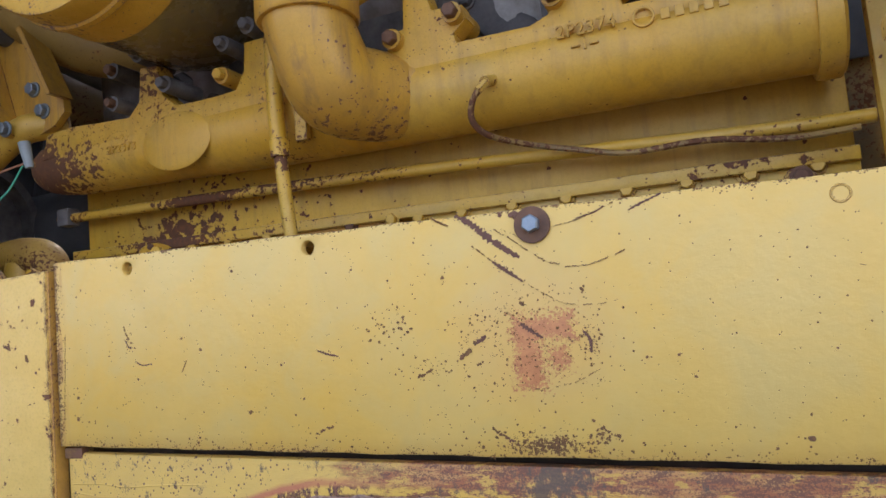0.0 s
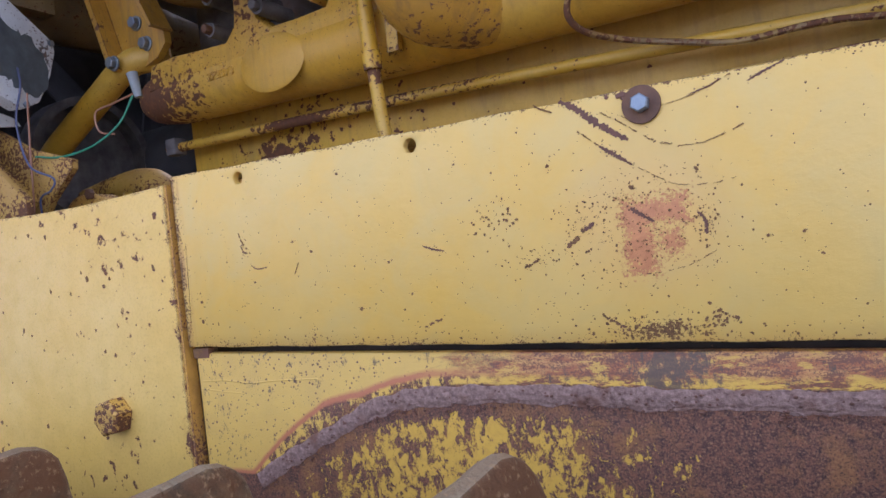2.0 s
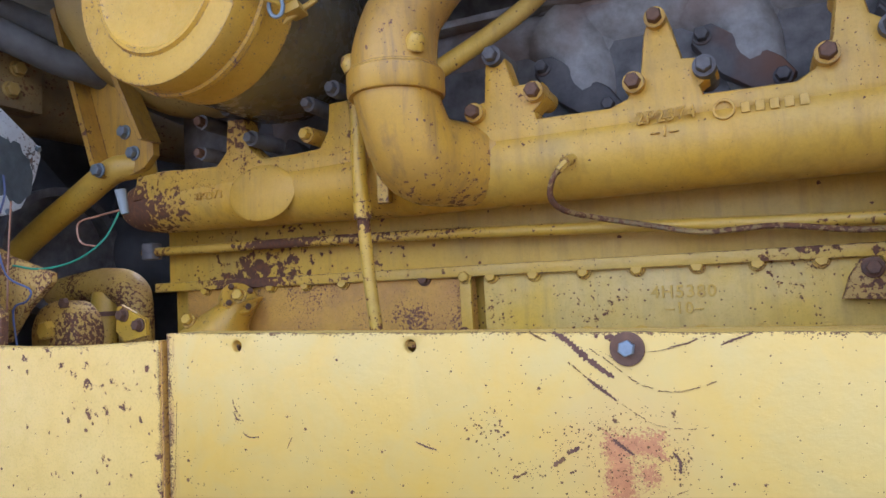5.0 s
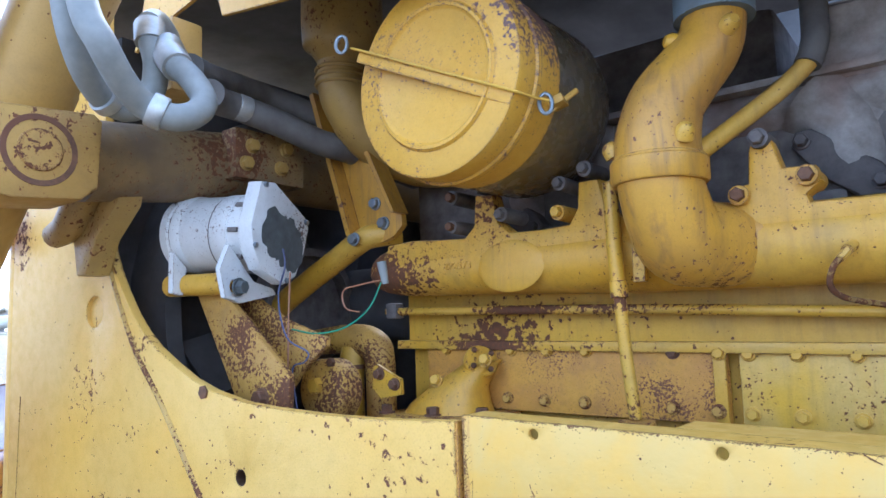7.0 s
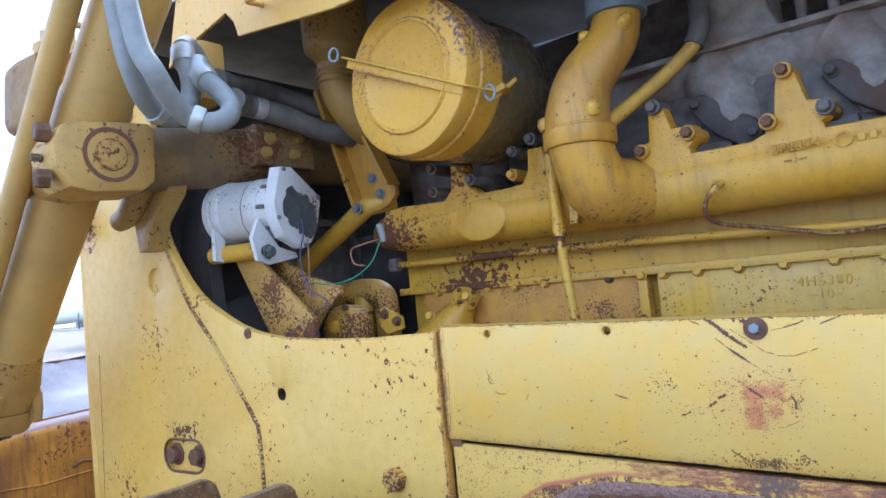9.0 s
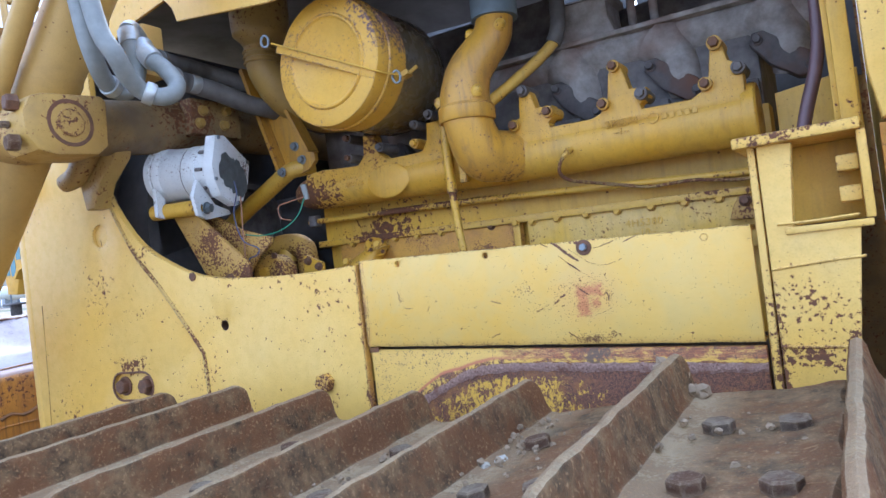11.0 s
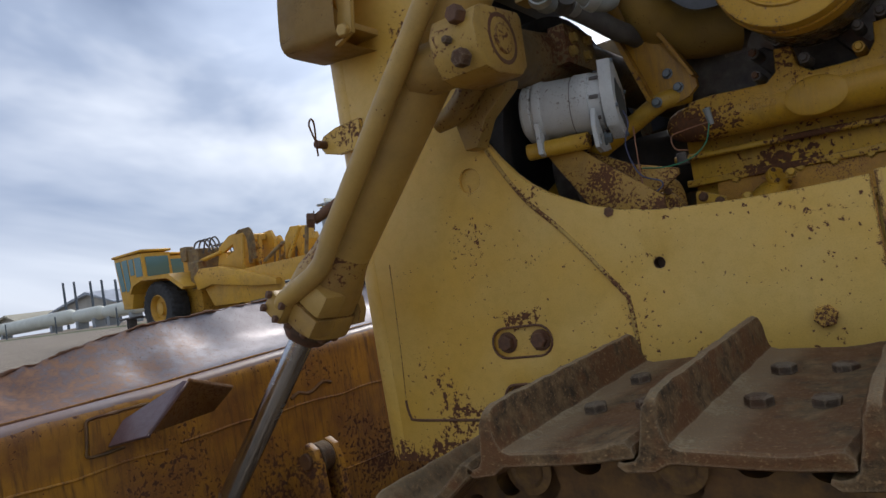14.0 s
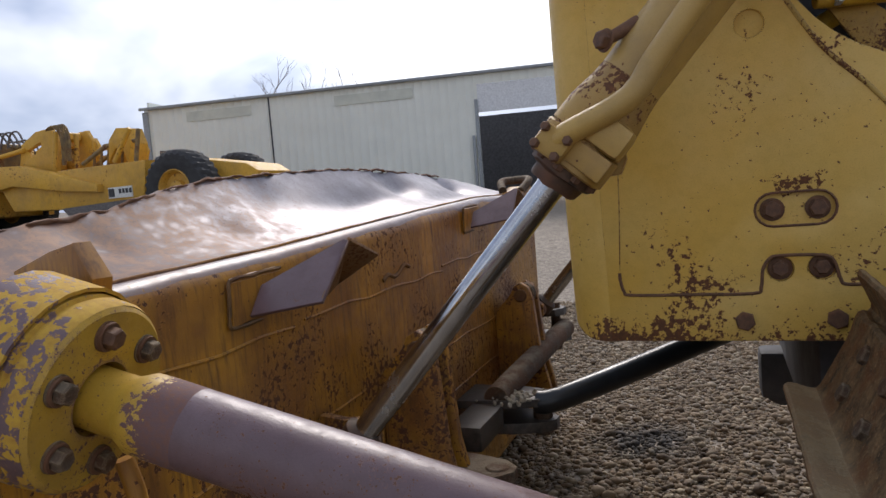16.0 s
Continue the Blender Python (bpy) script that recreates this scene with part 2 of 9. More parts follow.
def metal(name, base, dark, rough=0.6, metallic=0.3, scale=20.0, rust=0.0, bumpy=0.3, depth=0.0015):
    m, N, L, P = nodes_of(name)
    co = N.new("ShaderNodeTexCoord").outputs["Object"]
    a = noise_node(N, L, co, scale, 6, 0.65)
    b = noise_node(N, L, co, scale * 0.18, 3, 0.5)
    col = mix(N, L, ramp(N, L, a, [(0.35, 0.0), (0.7, 1.0)]), dark, base)
    if rust:
        col = mix(N, L, ramp(N, L, b, [(0.60 - 0.25 * rust, 0.0), (0.70, 0.9)]), col, (0.17, 0.075, 0.04))
    L.new(col, P.inputs["Base Color"])
    P.inputs["Metallic"].default_value = metallic
    L.new(ramp(N, L, a, [(0.3, rough - 0.1), (0.7, min(1, rough + 0.15))]), P.inputs["Roughness"])
    bump(N, L, P, a, bumpy, depth)
    return m


def plain(name, col, rough=0.6, metallic=0.0, var=0.15, scale=15.0):
    m, N, L, P = nodes_of(name)
    co = N.new("ShaderNodeTexCoord").outputs["Object"]
    a = noise_node(N, L, co, scale, 5, 0.6)
    L.new(mix(N, L, ramp(N, L, a, [(0.3, 0.0), (0.7, 1.0)]), tuple(c * (1 - var) for c in col), tuple(min(1, c * (1 + var)) for c in col)), P.inputs["Base Color"])
    P.inputs["Roughness"].default_value, P.inputs["Metallic"].default_value = rough, metallic
    bump(N, L, P, a, 0.12, 0.001)
    return m


YEL, YEL2 = (0.66, 0.40, 0.066), (0.67, 0.445, 0.115)
ENG, ENG2 = (0.60, 0.345, 0.025), (0.57, 0.355, 0.06)
GUARD_WEAR = [(-0.95, 1.00, 0.55, 0.13, 0.60), (-0.86, 1.395, 0.11, 0.045, 0.62), (-0.72, 1.17, 0.20, 0.16, 0.50), (-1.03, 1.14, 0.16, 0.09, 0.42), (-0.66, 1.30, 0.16, 0.14, 0.28), (-0.55, 1.50, 0.22, 0.06, 0.3), (-0.74, 1.72, 0.14, 0.05, 0.6), (-0.15, 1.42, 0.20, 0.12, 0.12), (-0.30, 1.25, 0.2, 0.1, 0.25), (-0.006, 1.36, 0.020, 0.24, 0.5), (-0.85, 0.99, 0.65, 0.030, 1.0), (-1.30, 1.0, 0.12, 0.10, 0.9)]
M_guard = paint("faded_yellow_plate", YEL, YEL2, 0.24, 0.08, 0.12, 0.42, size=0.8, zones=GUARD_WEAR, edge=0.009)
M_eng = paint("engine_yellow", ENG, ENG2, 0.46, 0.35, 0.35, 0.4, size=0.6, edge=0.004, zones=[(-0.25, 1.69, 0.32, 0.05, 0.6), (-0.12, 1.758, 0.42, 0.03, 0.75), (0.72, 1.68, 0.2, 0.05, 0.5)])
M_eng_clean = paint("engine_yellow_clean", (0.60, 0.325, 0.022), (0.56, 0.335, 0.045), 0.16, 0.2, 0.42, 0.40, size=0.6, streak=0.45, run=(0.30, 0.17, 0.04), zones=[(-0.42, 1.85, 0.26, 0.14, 1.0), (-0.17, 1.93, 0.12, 0.12, 0.65), (0.60, 1.90, 0.3, 0.06, 0.2)], edge=0.004)
M_eng_rust = paint("engine_yellow_rusty", (0.52, 0.31, 0.05), (0.40, 0.23, 0.06), 0.95, 0.8, 0.45, 0.6, size=0.36, edge=0.004)
M_eng_old = paint("engine_yellow_dull", (0.63, 0.375, 0.032), (0.55, 0.35, 0.070), 0.22, 0.14, 0.28, 0.5, streak=0.25, zones=[(-0.28, 1.70, 0.25, 0.07, 0.4)])
M_cover = paint("cover_yellow_rusty", (0.60, 0.315, 0.042), (0.50, 0.245, 0.048), 0.66, 0.7, 0.45, 0.6, rust=(0.17, 0.078, 0.042), size=0.24, edge=0.003)
M_elbow = paint("elbow_yellow", (0.55, 0.300, 0.03), (0.43, 0.230, 0.045), 0.34, 0.25, 0.3, 0.36, size=0.7, streak=0.6, rust=(0.15, 0.075, 0.05), run=(0.19, 0.10, 0.05), edge=0.005)
# grime on most parts; on the far hood panel it carries the bay's shade
M_dirt_shade = paint("dirt_and_shade_yellow", (0.30, 0.195, 0.065), (0.15, 0.105, 0.06), 0.6, 0.6, 0.9, 0.6, size=0.7)
M_cyl = paint("cylinder_yellow", (0.50, 0.315, 0.080), (0.42, 0.265, 0.08), 0.08, 0.08, 0.45, 0.42, edge=0.004)
M_blade = paint("blade_yellow", (0.50, 0.240, 0.022), (0.235, 0.092, 0.024), 0.50, 0.4, 0.85, 0.40, soil=(0.120, 0.048, 0.018), rust=(0.085, 0.036, 0.020), size=1.0, streak=0.95, run=(0.110, 0.048, 0.020), zones=[(-2.1, 0.75, 0.5, 0.3, 0.3)])
M_scr = paint("scraper_yellow", (0.66, 0.36, 0.030), (0.56, 0.31, 0.045), 0.3, 0.0, 0.5, 0.55, size=4, streak=0.3, edge=0.03)
M_white = paint("white_casting_paint", (0.66, 0.68, 0.68), (0.58, 0.60, 0.60), 0.34, 0.4, 0.25, 0.45, rust=(0.12, 0.12, 0.12), size=0.5, edge=0.004)
M_peeled = plain("peeled_grey_metal", (0.10, 0.115, 0.12), 0.6, 0.3, 0.25, 40)
M_black = plain("black_engine_enamel", (0.125, 0.112, 0.106), 0.65, 0.0, 0.5, 25)
# even dark grey that holds the shade and haze of enclosed spaces
M_dark = plain("interior_shade_grey", (0.075, 0.074, 0.077), 0.8, 0.0, 0.4, 8)
M_exh = metal("cast_exhaust_iron", (0.40, 0.375, 0.355), (0.20, 0.18, 0.165), 0.78, 0.05, 24, 0.25, 0.4)
M_grey_hose = plain("grey_painted_hose", (0.225, 0.242, 0.238), 0.6, 0.0, 0.15, 30)
M_dark_hose = plain("dark_rubber_hose", (0.12, 0.115, 0.11), 0.6, 0.0, 0.3, 20)
M_rubber_sleeve = plain("blue_grey_rubber_sleeve", (0.14, 0.18, 0.21), 0.6, 0.0, 0.15, 30)
M_steel = dusty_steel("bare_track_steel", (0.15, 0.112, 0.08), (0.065, 0.048, 0.035), (0.12, 0.062, 0.035), (0.32, 0.255, 0.175), 0.6)
M_shoe = dusty_steel("track_shoe_steel", (0.28, 0.175, 0.085), (0.060, 0.041, 0.024), (0.175, 0.080, 0.034), (0.46, 0.350, 0.205), 0.9, 0.085)
M_link = metal("oily_link_steel", (0.25, 0.135, 0.040), (0.055, 0.032, 0.018), 0.6, 0.2, 18, 0.7, 0.5, 0.002)
M_darksteel = metal("dark_brown_steel", (0.105, 0.066, 0.038), (0.040, 0.027, 0.017), 0.5, 0.2, 12, 0.3, 0.5, 0.002)
M_bolt = metal("rusty_bolt", (0.22, 0.115, 0.062), (0.10, 0.052, 0.032), 0.7, 0.3, 60, 0.5, 0.5, 0.0006)
M_zinc = metal("zinc_bolt", (0.33, 0.37, 0.40), (0.19, 0.22, 0.25), 0.42, 0.7, 60, 0.0, 0.2, 0.0004)
M_chrome = metal("chromed_rod", (0.52, 0.53, 0.55), (0.38, 0.385, 0.40), 0.17, 1.0, 12, 0.0, 0.05, 0.0003)
M_worn = metal("worn_purple_steel", (0.20, 0.183, 0.195), (0.085, 0.066, 0.072), 0.38, 0.65, 5, 0.3, 0.35, 0.004)
M_arm = metal("oxide_purple_tube", (0.125, 0.075, 0.085), (0.085, 0.048, 0.05), 0.36, 0.15, 12, 0.0, 0.25, 0.001)
M_blackstrut = plain("black_painted_strut", (0.018, 0.02, 0.022), 0.32, 0.1, 0.3, 12)
M_tyre = plain("dusty_tyre_rubber", (0.035, 0.035, 0.036), 0.85, 0.0, 0.35, 6)
M_wire_r = plain("brown_wire", (0.28, 0.13, 0.07), 0.5)
M_wire_b = plain("blue_wire", (0.08, 0.09, 0.17), 0.5)
M_wire_g = plain("green_wire", (0.03, 0.20, 0.11), 0.5)


# ---- building helpers ----
WORLD = {}                          # object -> its matrix in the world


def thing(name, label, category, base=(0, 0, 0), group="", kind=""):
    ob = new(name)
    ob.empty_display_size = 0.05
    ob.matrix_basis = Matrix.Translation(base)
    WORLD[ob] = ob.matrix_basis.copy()
    return tagged(ob, label, category, group, kind)


def hang(ob, parent, m=None):
    ob.parent = parent
    ob.matrix_parent_inverse = WORLD[parent].inverted()
    ob.matrix_basis = m if m is not None else Matrix()
    WORLD[ob] = ob.matrix_basis.copy()
    return ob


def mesh_of(name, bm, material, angle=38):
    bmesh.ops.recalc_face_normals(bm, faces=bm.faces[:])
    me = bpy.data.meshes.new(name)
    bm.to_mesh(me)
    bm.free()
    me.polygons.foreach_set("use_smooth", [True] * len(me.polygons))
    me.set_sharp_from_angle(angle=radians(angle))
    for mm in material if isinstance(material, (list, tuple)) else [material]:
        me.materials.append(mm)
    return me


def part(name, bm, material, parent=None, label="", m=None, angle=38):
    ob = new(name, mesh_of(name, bm, material, angle) if isinstance(bm, bmesh.types.BMesh) else bm)
    if parent is not None:
        hang(ob, parent, m)
    else:
        if m is not None:
            ob.matrix_basis = m
        WORLD[ob] = ob.matrix_basis.copy()
    return tagged(ob, label)


def frame_to(p, axis, up=(0, 0, 1)):
    """A matrix at p whose z runs along axis."""
    z = Vector(axis).normalized()
    u = Vector(up)
    if abs(z.dot(u)) > 0.98:
        u = Vector((1, 0, 0))
    x = u.cross(z).normalized()
    y = z.cross(x)
    return Matrix.Translation(p) @ Matrix((x, y, z)).transposed().to_4x4()


def box(bm, c, s, m=None, bev=0.0, seg=2):
    r = bmesh.ops.create_cube(bm, size=1.0, matrix=(m or Matrix()) @ Matrix.Translation(c) @ Matrix.Diagonal((*s, 1)))
    if bev:
        edges = {e for v in r["verts"] for e in v.link_edges}
        bmesh.ops.bevel(bm, geom=list(edges), offset=bev, segments=seg, profile=0.6, affect="EDGES")
    return bm


def ring_faces(bm, rings, close=True, cap0=True, cap1=True):
    for a, b in zip(rings, rings[1:]):
        n = len(a)
        for i in range(n if close else n - 1):
            j = (i + 1) % n
            bm.faces.new((a[i], a[j], b[j], b[i]))
    if cap0:
        bm.faces.new(rings[0][::-1])
    if cap1:
        bm.faces.new(rings[-1])


def lathe(bm, prof, m, n=24, cap0=True, cap1=True):
    """A body of revolution: prof holds (radius, height along m's z)."""
    rings = [[bm.verts.new(m @ Vector((r * math.cos(2 * math.pi * i / n), r * math.sin(2 * math.pi * i / n), h))) for i in range(n)] for r, h in prof]
    ring_faces(bm, rings, True, cap0, cap1)
    return bm


def cyl(bm, p0, p1, r0, r1=None, n=20, bev=0.0):
    p0, p1 = Vector(p0), Vector(p1)
    d = (p1 - p0).length
    r1 = r0 if r1 is None else r1
    prof = [(r0, 0), (r1, d)]
    if bev:
        prof = [(r0 - bev, 0), (r0, bev), (r1, d - bev), (r1 - bev, d)]
    return lathe(bm, prof, frame_to(p0, p1 - p0), n)


def curve_points(pts, sub=6):
    """Catmull-Rom through the points."""
    p = [Vector(q) for q in pts]
    if len(p) < 3 or sub < 2:
        return p
    p = [p[0] * 2 - p[1]] + p + [p[-1] * 2 - p[-2]]
    out = []
    for a, b, c, d in zip(p, p[1:], p[2:], p[3:]):
        for k in range(sub):
            t = k / sub
            out.append(0.5 * ((2 * b) + (c - a) * t + (2 * a - 5 * b + 4 * c - d) * t * t + (3 * b - a - 3 * c + d) * t ** 3))
    out.append(p[-2])
    return out


def tube(bm, pts, r, n=12, sub=6, radii=None):
    """A pipe swept along a smooth line. radii: one per given point."""
    line = curve_points(pts, sub)
    rs = [r] * len(line)
    if radii:
        k = max(1, sub if len(pts) > 2 and sub >= 2 else 1)
        rs = []
        for i in range(len(line)):
            q = i / k
            a = min(int(q), len(radii) - 2)
            rs.append(radii[a] + (radii[a + 1] - radii[a]) * (q - a))
    tan = [(line[min(i + 1, len(line) - 1)] - line[max(i - 1, 0)]).normalized() for i in range(len(line))]
    x = frame_to((0, 0, 0), tan[0]).to_3x3() @ Vector((1, 0, 0))
    rings = []
    for p, t, rr in zip(line, tan, rs):
        x = (x - t * x.dot(t)).normalized()
        y = t.cross(x)
        rings.append([bm.verts.new(p + rr * (x * math.cos(2 * math.pi * i / n) + y * math.sin(2 * math.pi * i / n))) for i in range(n)])
    ring_faces(bm, rings)
    return bm


def circle2(c, r, n=16):
    return [(c[0] + r * math.cos(2 * math.pi * i / n), c[1] + r * math.sin(2 * math.pi * i / n)) for i in range(n)]


def slot2(x0, x1, z, r, n=8):
    a = [(x1 + r * math.sin(math.pi * i / n), z - r * math.cos(math.pi * i / n)) for i in range(n + 1)]
    return a + [(x0 - r * math.sin(math.pi * i / n), z + r * math.cos(math.pi * i / n)) for i in range(n + 1)]


def plate(bm, poly, d0, d1, holes=(), m=None, bev=0.0):
    """A flat plate from an outline (x, z) and holes, from y = d0 (the seen face) to y = d1."""
    m = m or Matrix()
    loops = []
    for lp in [poly, *holes]:
        vs = [bm.verts.new(m @ Vector((x, d0, z))) for x, z in lp]
        loops.append([bm.edges.new((vs[i], vs[(i + 1) % len(vs)])) for i in range(len(vs))])
    edges = [e for lp in loops for e in lp]
    if holes:
        fs = [g for g in bmesh.ops.triangle_fill(bm, use_beauty=True, use_dissolve=False, edges=edges)["geom"] if isinstance(g, bmesh.types.BMFace)]
    else:
        fs = bmesh.ops.contextual_create(bm, geom=edges)["faces"]
    r = bmesh.ops.extrude_face_region(bm, geom=fs)
    vs = [g for g in r["geom"] if isinstance(g, bmesh.types.BMVert)]
    bmesh.ops.translate(bm, vec=(m.to_3x3() @ Vector((0, d1 - d0, 0))), verts=vs)
    if bev:
        rim = [e for e in edges if e.is_valid]
        bmesh.ops.bevel(bm, geom=rim, offset=bev, segments=2, profile=0.5, affect="EDGES")
    return bm


BOLTS = {}


def bolt(parent, p, axis, r=0.012, h=0.010, mat=None, washer=0.0, name="bolt", label="", turn=0.0):
    """A hexagon head, with its corners chamfered, on a washer."""
    mat = mat or M_bolt
    key = (round(r, 4), round(h, 4), mat.name, round(washer, 4))
    if key not in BOLTS:
        bm = bmesh.new()
        z0 = 0.0
        if washer:
            lathe(bm, [(washer, 0), (washer, 0.003), (washer - 0.001, 0.0035)], Matrix(), 20)
            z0 = 0.0036
        lathe(bm, [(r, z0), (r, z0 + h * 0.85), (r * 0.84, z0 + h)], Matrix(), 6)
        BOLTS[key] = mesh_of("bolt", bm, mat, 25)
    return part(name, BOLTS[key], None, parent, label, frame_to(p, axis) @ pose(0, 0, 0, 0, 0, turn))


def S(x):
    """The engine and hood fall slightly towards the rear."""
    return -0.022 * x


# ---- ground ----
def ground_z(x, y):
    """The yard lies level under the machine and rises gently towards the parked scrapers."""
    d = -0.87 * x + 0.5 * y
    return 0.01 + np.interp(d, [3.0, 6.0, 24.0, 90.0, 300.0], [0.0, 0.1, 1.38, 3.4, 7.0]) + 0.015 * np.sin(x * 0.7) * np.cos(y * 0.6)


def gravel_material(name, a, b, c, scale):
    m, N, L, P = nodes_of(name)
    co = N.new("ShaderNodeTexCoord").outputs["Object"]
    v = N.new("ShaderNodeTexVoronoi")
    v.inputs["Scale"].default_value = scale
    L.new(co, v.inputs["Vector"])
    sep = N.new("ShaderNodeSeparateColor")
    L.new(v.outputs["Color"], sep.inputs[0])
    col = ramp(N, L, sep.outputs[0], [(0.0, a), (0.5, b), (1.0, c)])
    big = noise_node(N, L, co, 0.8, 4, 0.6)
    col = mix(N, L, ramp(N, L, big, [(0.35, 0.0), (0.7, 0.5)]), col, tuple(q * 0.6 for q in b))
    L.new(col, P.inputs["Base Color"])
    P.inputs["Roughness"].default_value = 0.9
    bump(N, L, P, v.outputs["Distance"], 0.7, 0.02)
    return m


M_ground = gravel_material("gravel_yard", (0.13, 0.10, 0.072), (0.24, 0.195, 0.145), (0.37, 0.31, 0.24), 26)


def build_ground():
    xs = np.concatenate([-np.geomspace(400, 8, 26), np.linspace(-7, 7, 29), np.geomspace(8, 400, 20)])
    ys = np.concatenate([-np.geomspace(400, 8, 18), np.linspace(-7, 9, 33), np.geomspace(10, 400, 26)])
    gx, gy = np.meshgrid(xs, ys)
    z = ground_z(gx, gy)
    verts = np.stack([gx, gy, z], -1).reshape(-1, 3).tolist()
    n = len(xs)
    faces = [(j * n + i, j * n + i + 1, (j + 1) * n + i + 1, (j + 1) * n + i) for j in range(len(ys) - 1) for i in range(n - 1)]
    me = bpy.data.meshes.new("ground")
    me.from_pydata(verts, [], faces)
    me.polygons.foreach_set("use_smooth", [True] * len(me.polygons))
    me.materials.append(M_ground)
    tagged(new("ground", me), "pale brown gravel yard with loose river stones", "ground", kind="structure")


build_ground()

# ---- front guard: the yellow side plate round the radiator ----
GY = -0.035
guard = thing("radiator_guard", "faded yellow steel radiator guard with chipped paint and rust pits", "guard", (-0.7, 0.0, 1.0))
curve_top = [(-0.008, 1.599), (-0.09, 1.597), (-0.17, 1.596), (-0.26, 1.598), (-0.377, 1.604), (-0.45, 1.611), (-0.537, 1.628), (-0.60, 1.649), (-0.66, 1.678),
             (-0.715, 1.708), (-0.762, 1.742), (-0.80, 1.779), (-0.84, 1.830), (-0.868, 1.872), (-0.89, 1.915), (-0.905, 1.965), (-0.915, 2.05), (-0.92, 2.20), (-0.93, 2.50)]
poly = [(-1.325, 1.0), (-0.008, 0.99)] + curve_top + [(-1.35, 2.50)]
holes = [circle2((-0.458, 1.484), 0.0140), circle2((-0.946, 1.788), 0.034, 24), slot2(-0.912, -0.812, 1.328, 0.040),
         circle2((-0.901, 1.180), 0.031, 20), circle2((-0.808, 1.181), 0.031, 20)]
bm = bmesh.new()
plate(bm, poly, GY, GY + 0.020, holes, bev=0.003)
side_plate = part("side_plate", bm, M_guard, guard)
bm = bmesh.new()
box(bm, (-0.0065, GY + 0.011, 1.296), (0.003, 0.017, 0.604))
part("worn_edge", bm, M_cover, guard, "rusted bare edge of the plate")
bm = bmesh.new()                     # bent front edge
rings = []
for k in range(9):
    a = math.pi / 2 * k / 8
    cx, cy = -1.340 - 0.108 * math.sin(a), GY + 0.108 * (1 - math.cos(a))
    rings.append([bm.verts.new((cx + 0.02 * max(0.0, 1.6 - z) / 0.6 - 0.005 * (z > 2), cy, z)) for z in (1.0 + 0.05 * math.sin(a) ** 4, 1.3, 1.8, 2.5)])
rings.append([bm.verts.new((-1.453, 1.42, z)) for z in (1.05, 1.3, 1.8, 2.5)])
for a, b in zip(rings, rings[1:]):
    for i in range(3):
        bm.faces.new((a[i], a[i + 1], b[i + 1], b[i]))
r = bmesh.ops.extrude_face_region(bm, geom=bm.faces[:])
bmesh.ops.translate(bm, vec=(0.02, 0.012, 0), verts=[g for g in r["geom"] if isinstance(g, bmesh.types.BMVert)])
part("front_bend", bm, M_guard, guard)
bm = bmesh.new()
plate(bm, [(-1.0, 1.10), (-0.70, 1.10), (-0.70, 1.40), (-1.0, 1.40)], GY + 0.014, GY + 0.034)
part("backing_plate", bm, M_guard, guard)
bm = bmesh.new()
plate(bm, circle2((-0.946, 1.788), 0.045, 20), GY + 0.009, GY + 0.034)
part("backing_plate", bm, M_guard, guard)
# added disc and sleeve: the bolt hole's shade as dark steel
bm = bmesh.new()
plate(bm, circle2((-0.458, 1.484), 0.030, 20), GY + 0.030, GY + 0.036)
lathe(bm, [(0.0142, 0.0), (0.0132, 0.0), (0.0132, 0.028), (0.0142, 0.028)], frame_to((-0.458, GY + 0.002, 1.484), (0, 1, 0)), 20, False, False)
part("backing_plate", bm, M_darksteel, guard, "added dark disc and sleeve for the shade in a bolt hole")
for x, z, rr in [(-0.913, 1.328, 0.022), (-0.811, 1.327, 0.022), (-0.901, 1.180, 0.020), (-0.808, 1.181, 0.019)]:
    bolt(guard, (x, GY + 0.013, z), (0, -1, 0), rr, 0.020, washer=0.029, turn=x * 300)
for x, z, rr in [(-0.988, 1.05, 0.025), (-0.78, 1.052, 0.025)]:
    bolt(guard, (x, GY, z), (0, -1, 0), rr, 0.014, turn=x * 200)
bolt(guard, (-0.13, GY, 1.323), (0, -1, 0), 0.024, 0.024, paint("chipped_nut", (0.58, 0.34, 0.05), (0.40, 0.22, 0.05), 1.35, 0.5, 0.5, size=0.3, rust=(0.11, 0.045, 0.02), edge=0.004), turn=12, label="hexagon nut with worn yellow paint")
bolt(guard, (-0.560, GY, 1.626), (0, -1, 0), 0.013, 0.004, turn=10, name="rivet")
M_weld = paint("chipped_weld_paint", (0.50, 0.33, 0.08), (0.42, 0.27, 0.07), 1.1, 0.6, 0.4, size=0.35)
# weld beads and the inset cover outline
bm = bmesh.new()
tube(bm, [(-0.885, GY, 1.905), (-0.878, GY, 1.862), (-0.79, GY, 1.712), (-0.69, GY, 1.60), (-0.562, GY, 1.432), (-0.547, GY, 1.40), (-0.543, GY, 1.30), (-0.545, GY, 1.18)], 0.006, 8, 8)
part("weld_bead", bm, M_weld, guard)
bm = bmesh.new()
tube(bm, [(-1.276, GY, 1.60), (-1.283, GY, 1.347), (-1.291, GY, 1.19)], 0.0016, 6, 4)
part("weld_bead", bm, M_weld, guard)
bm = bmesh.new()
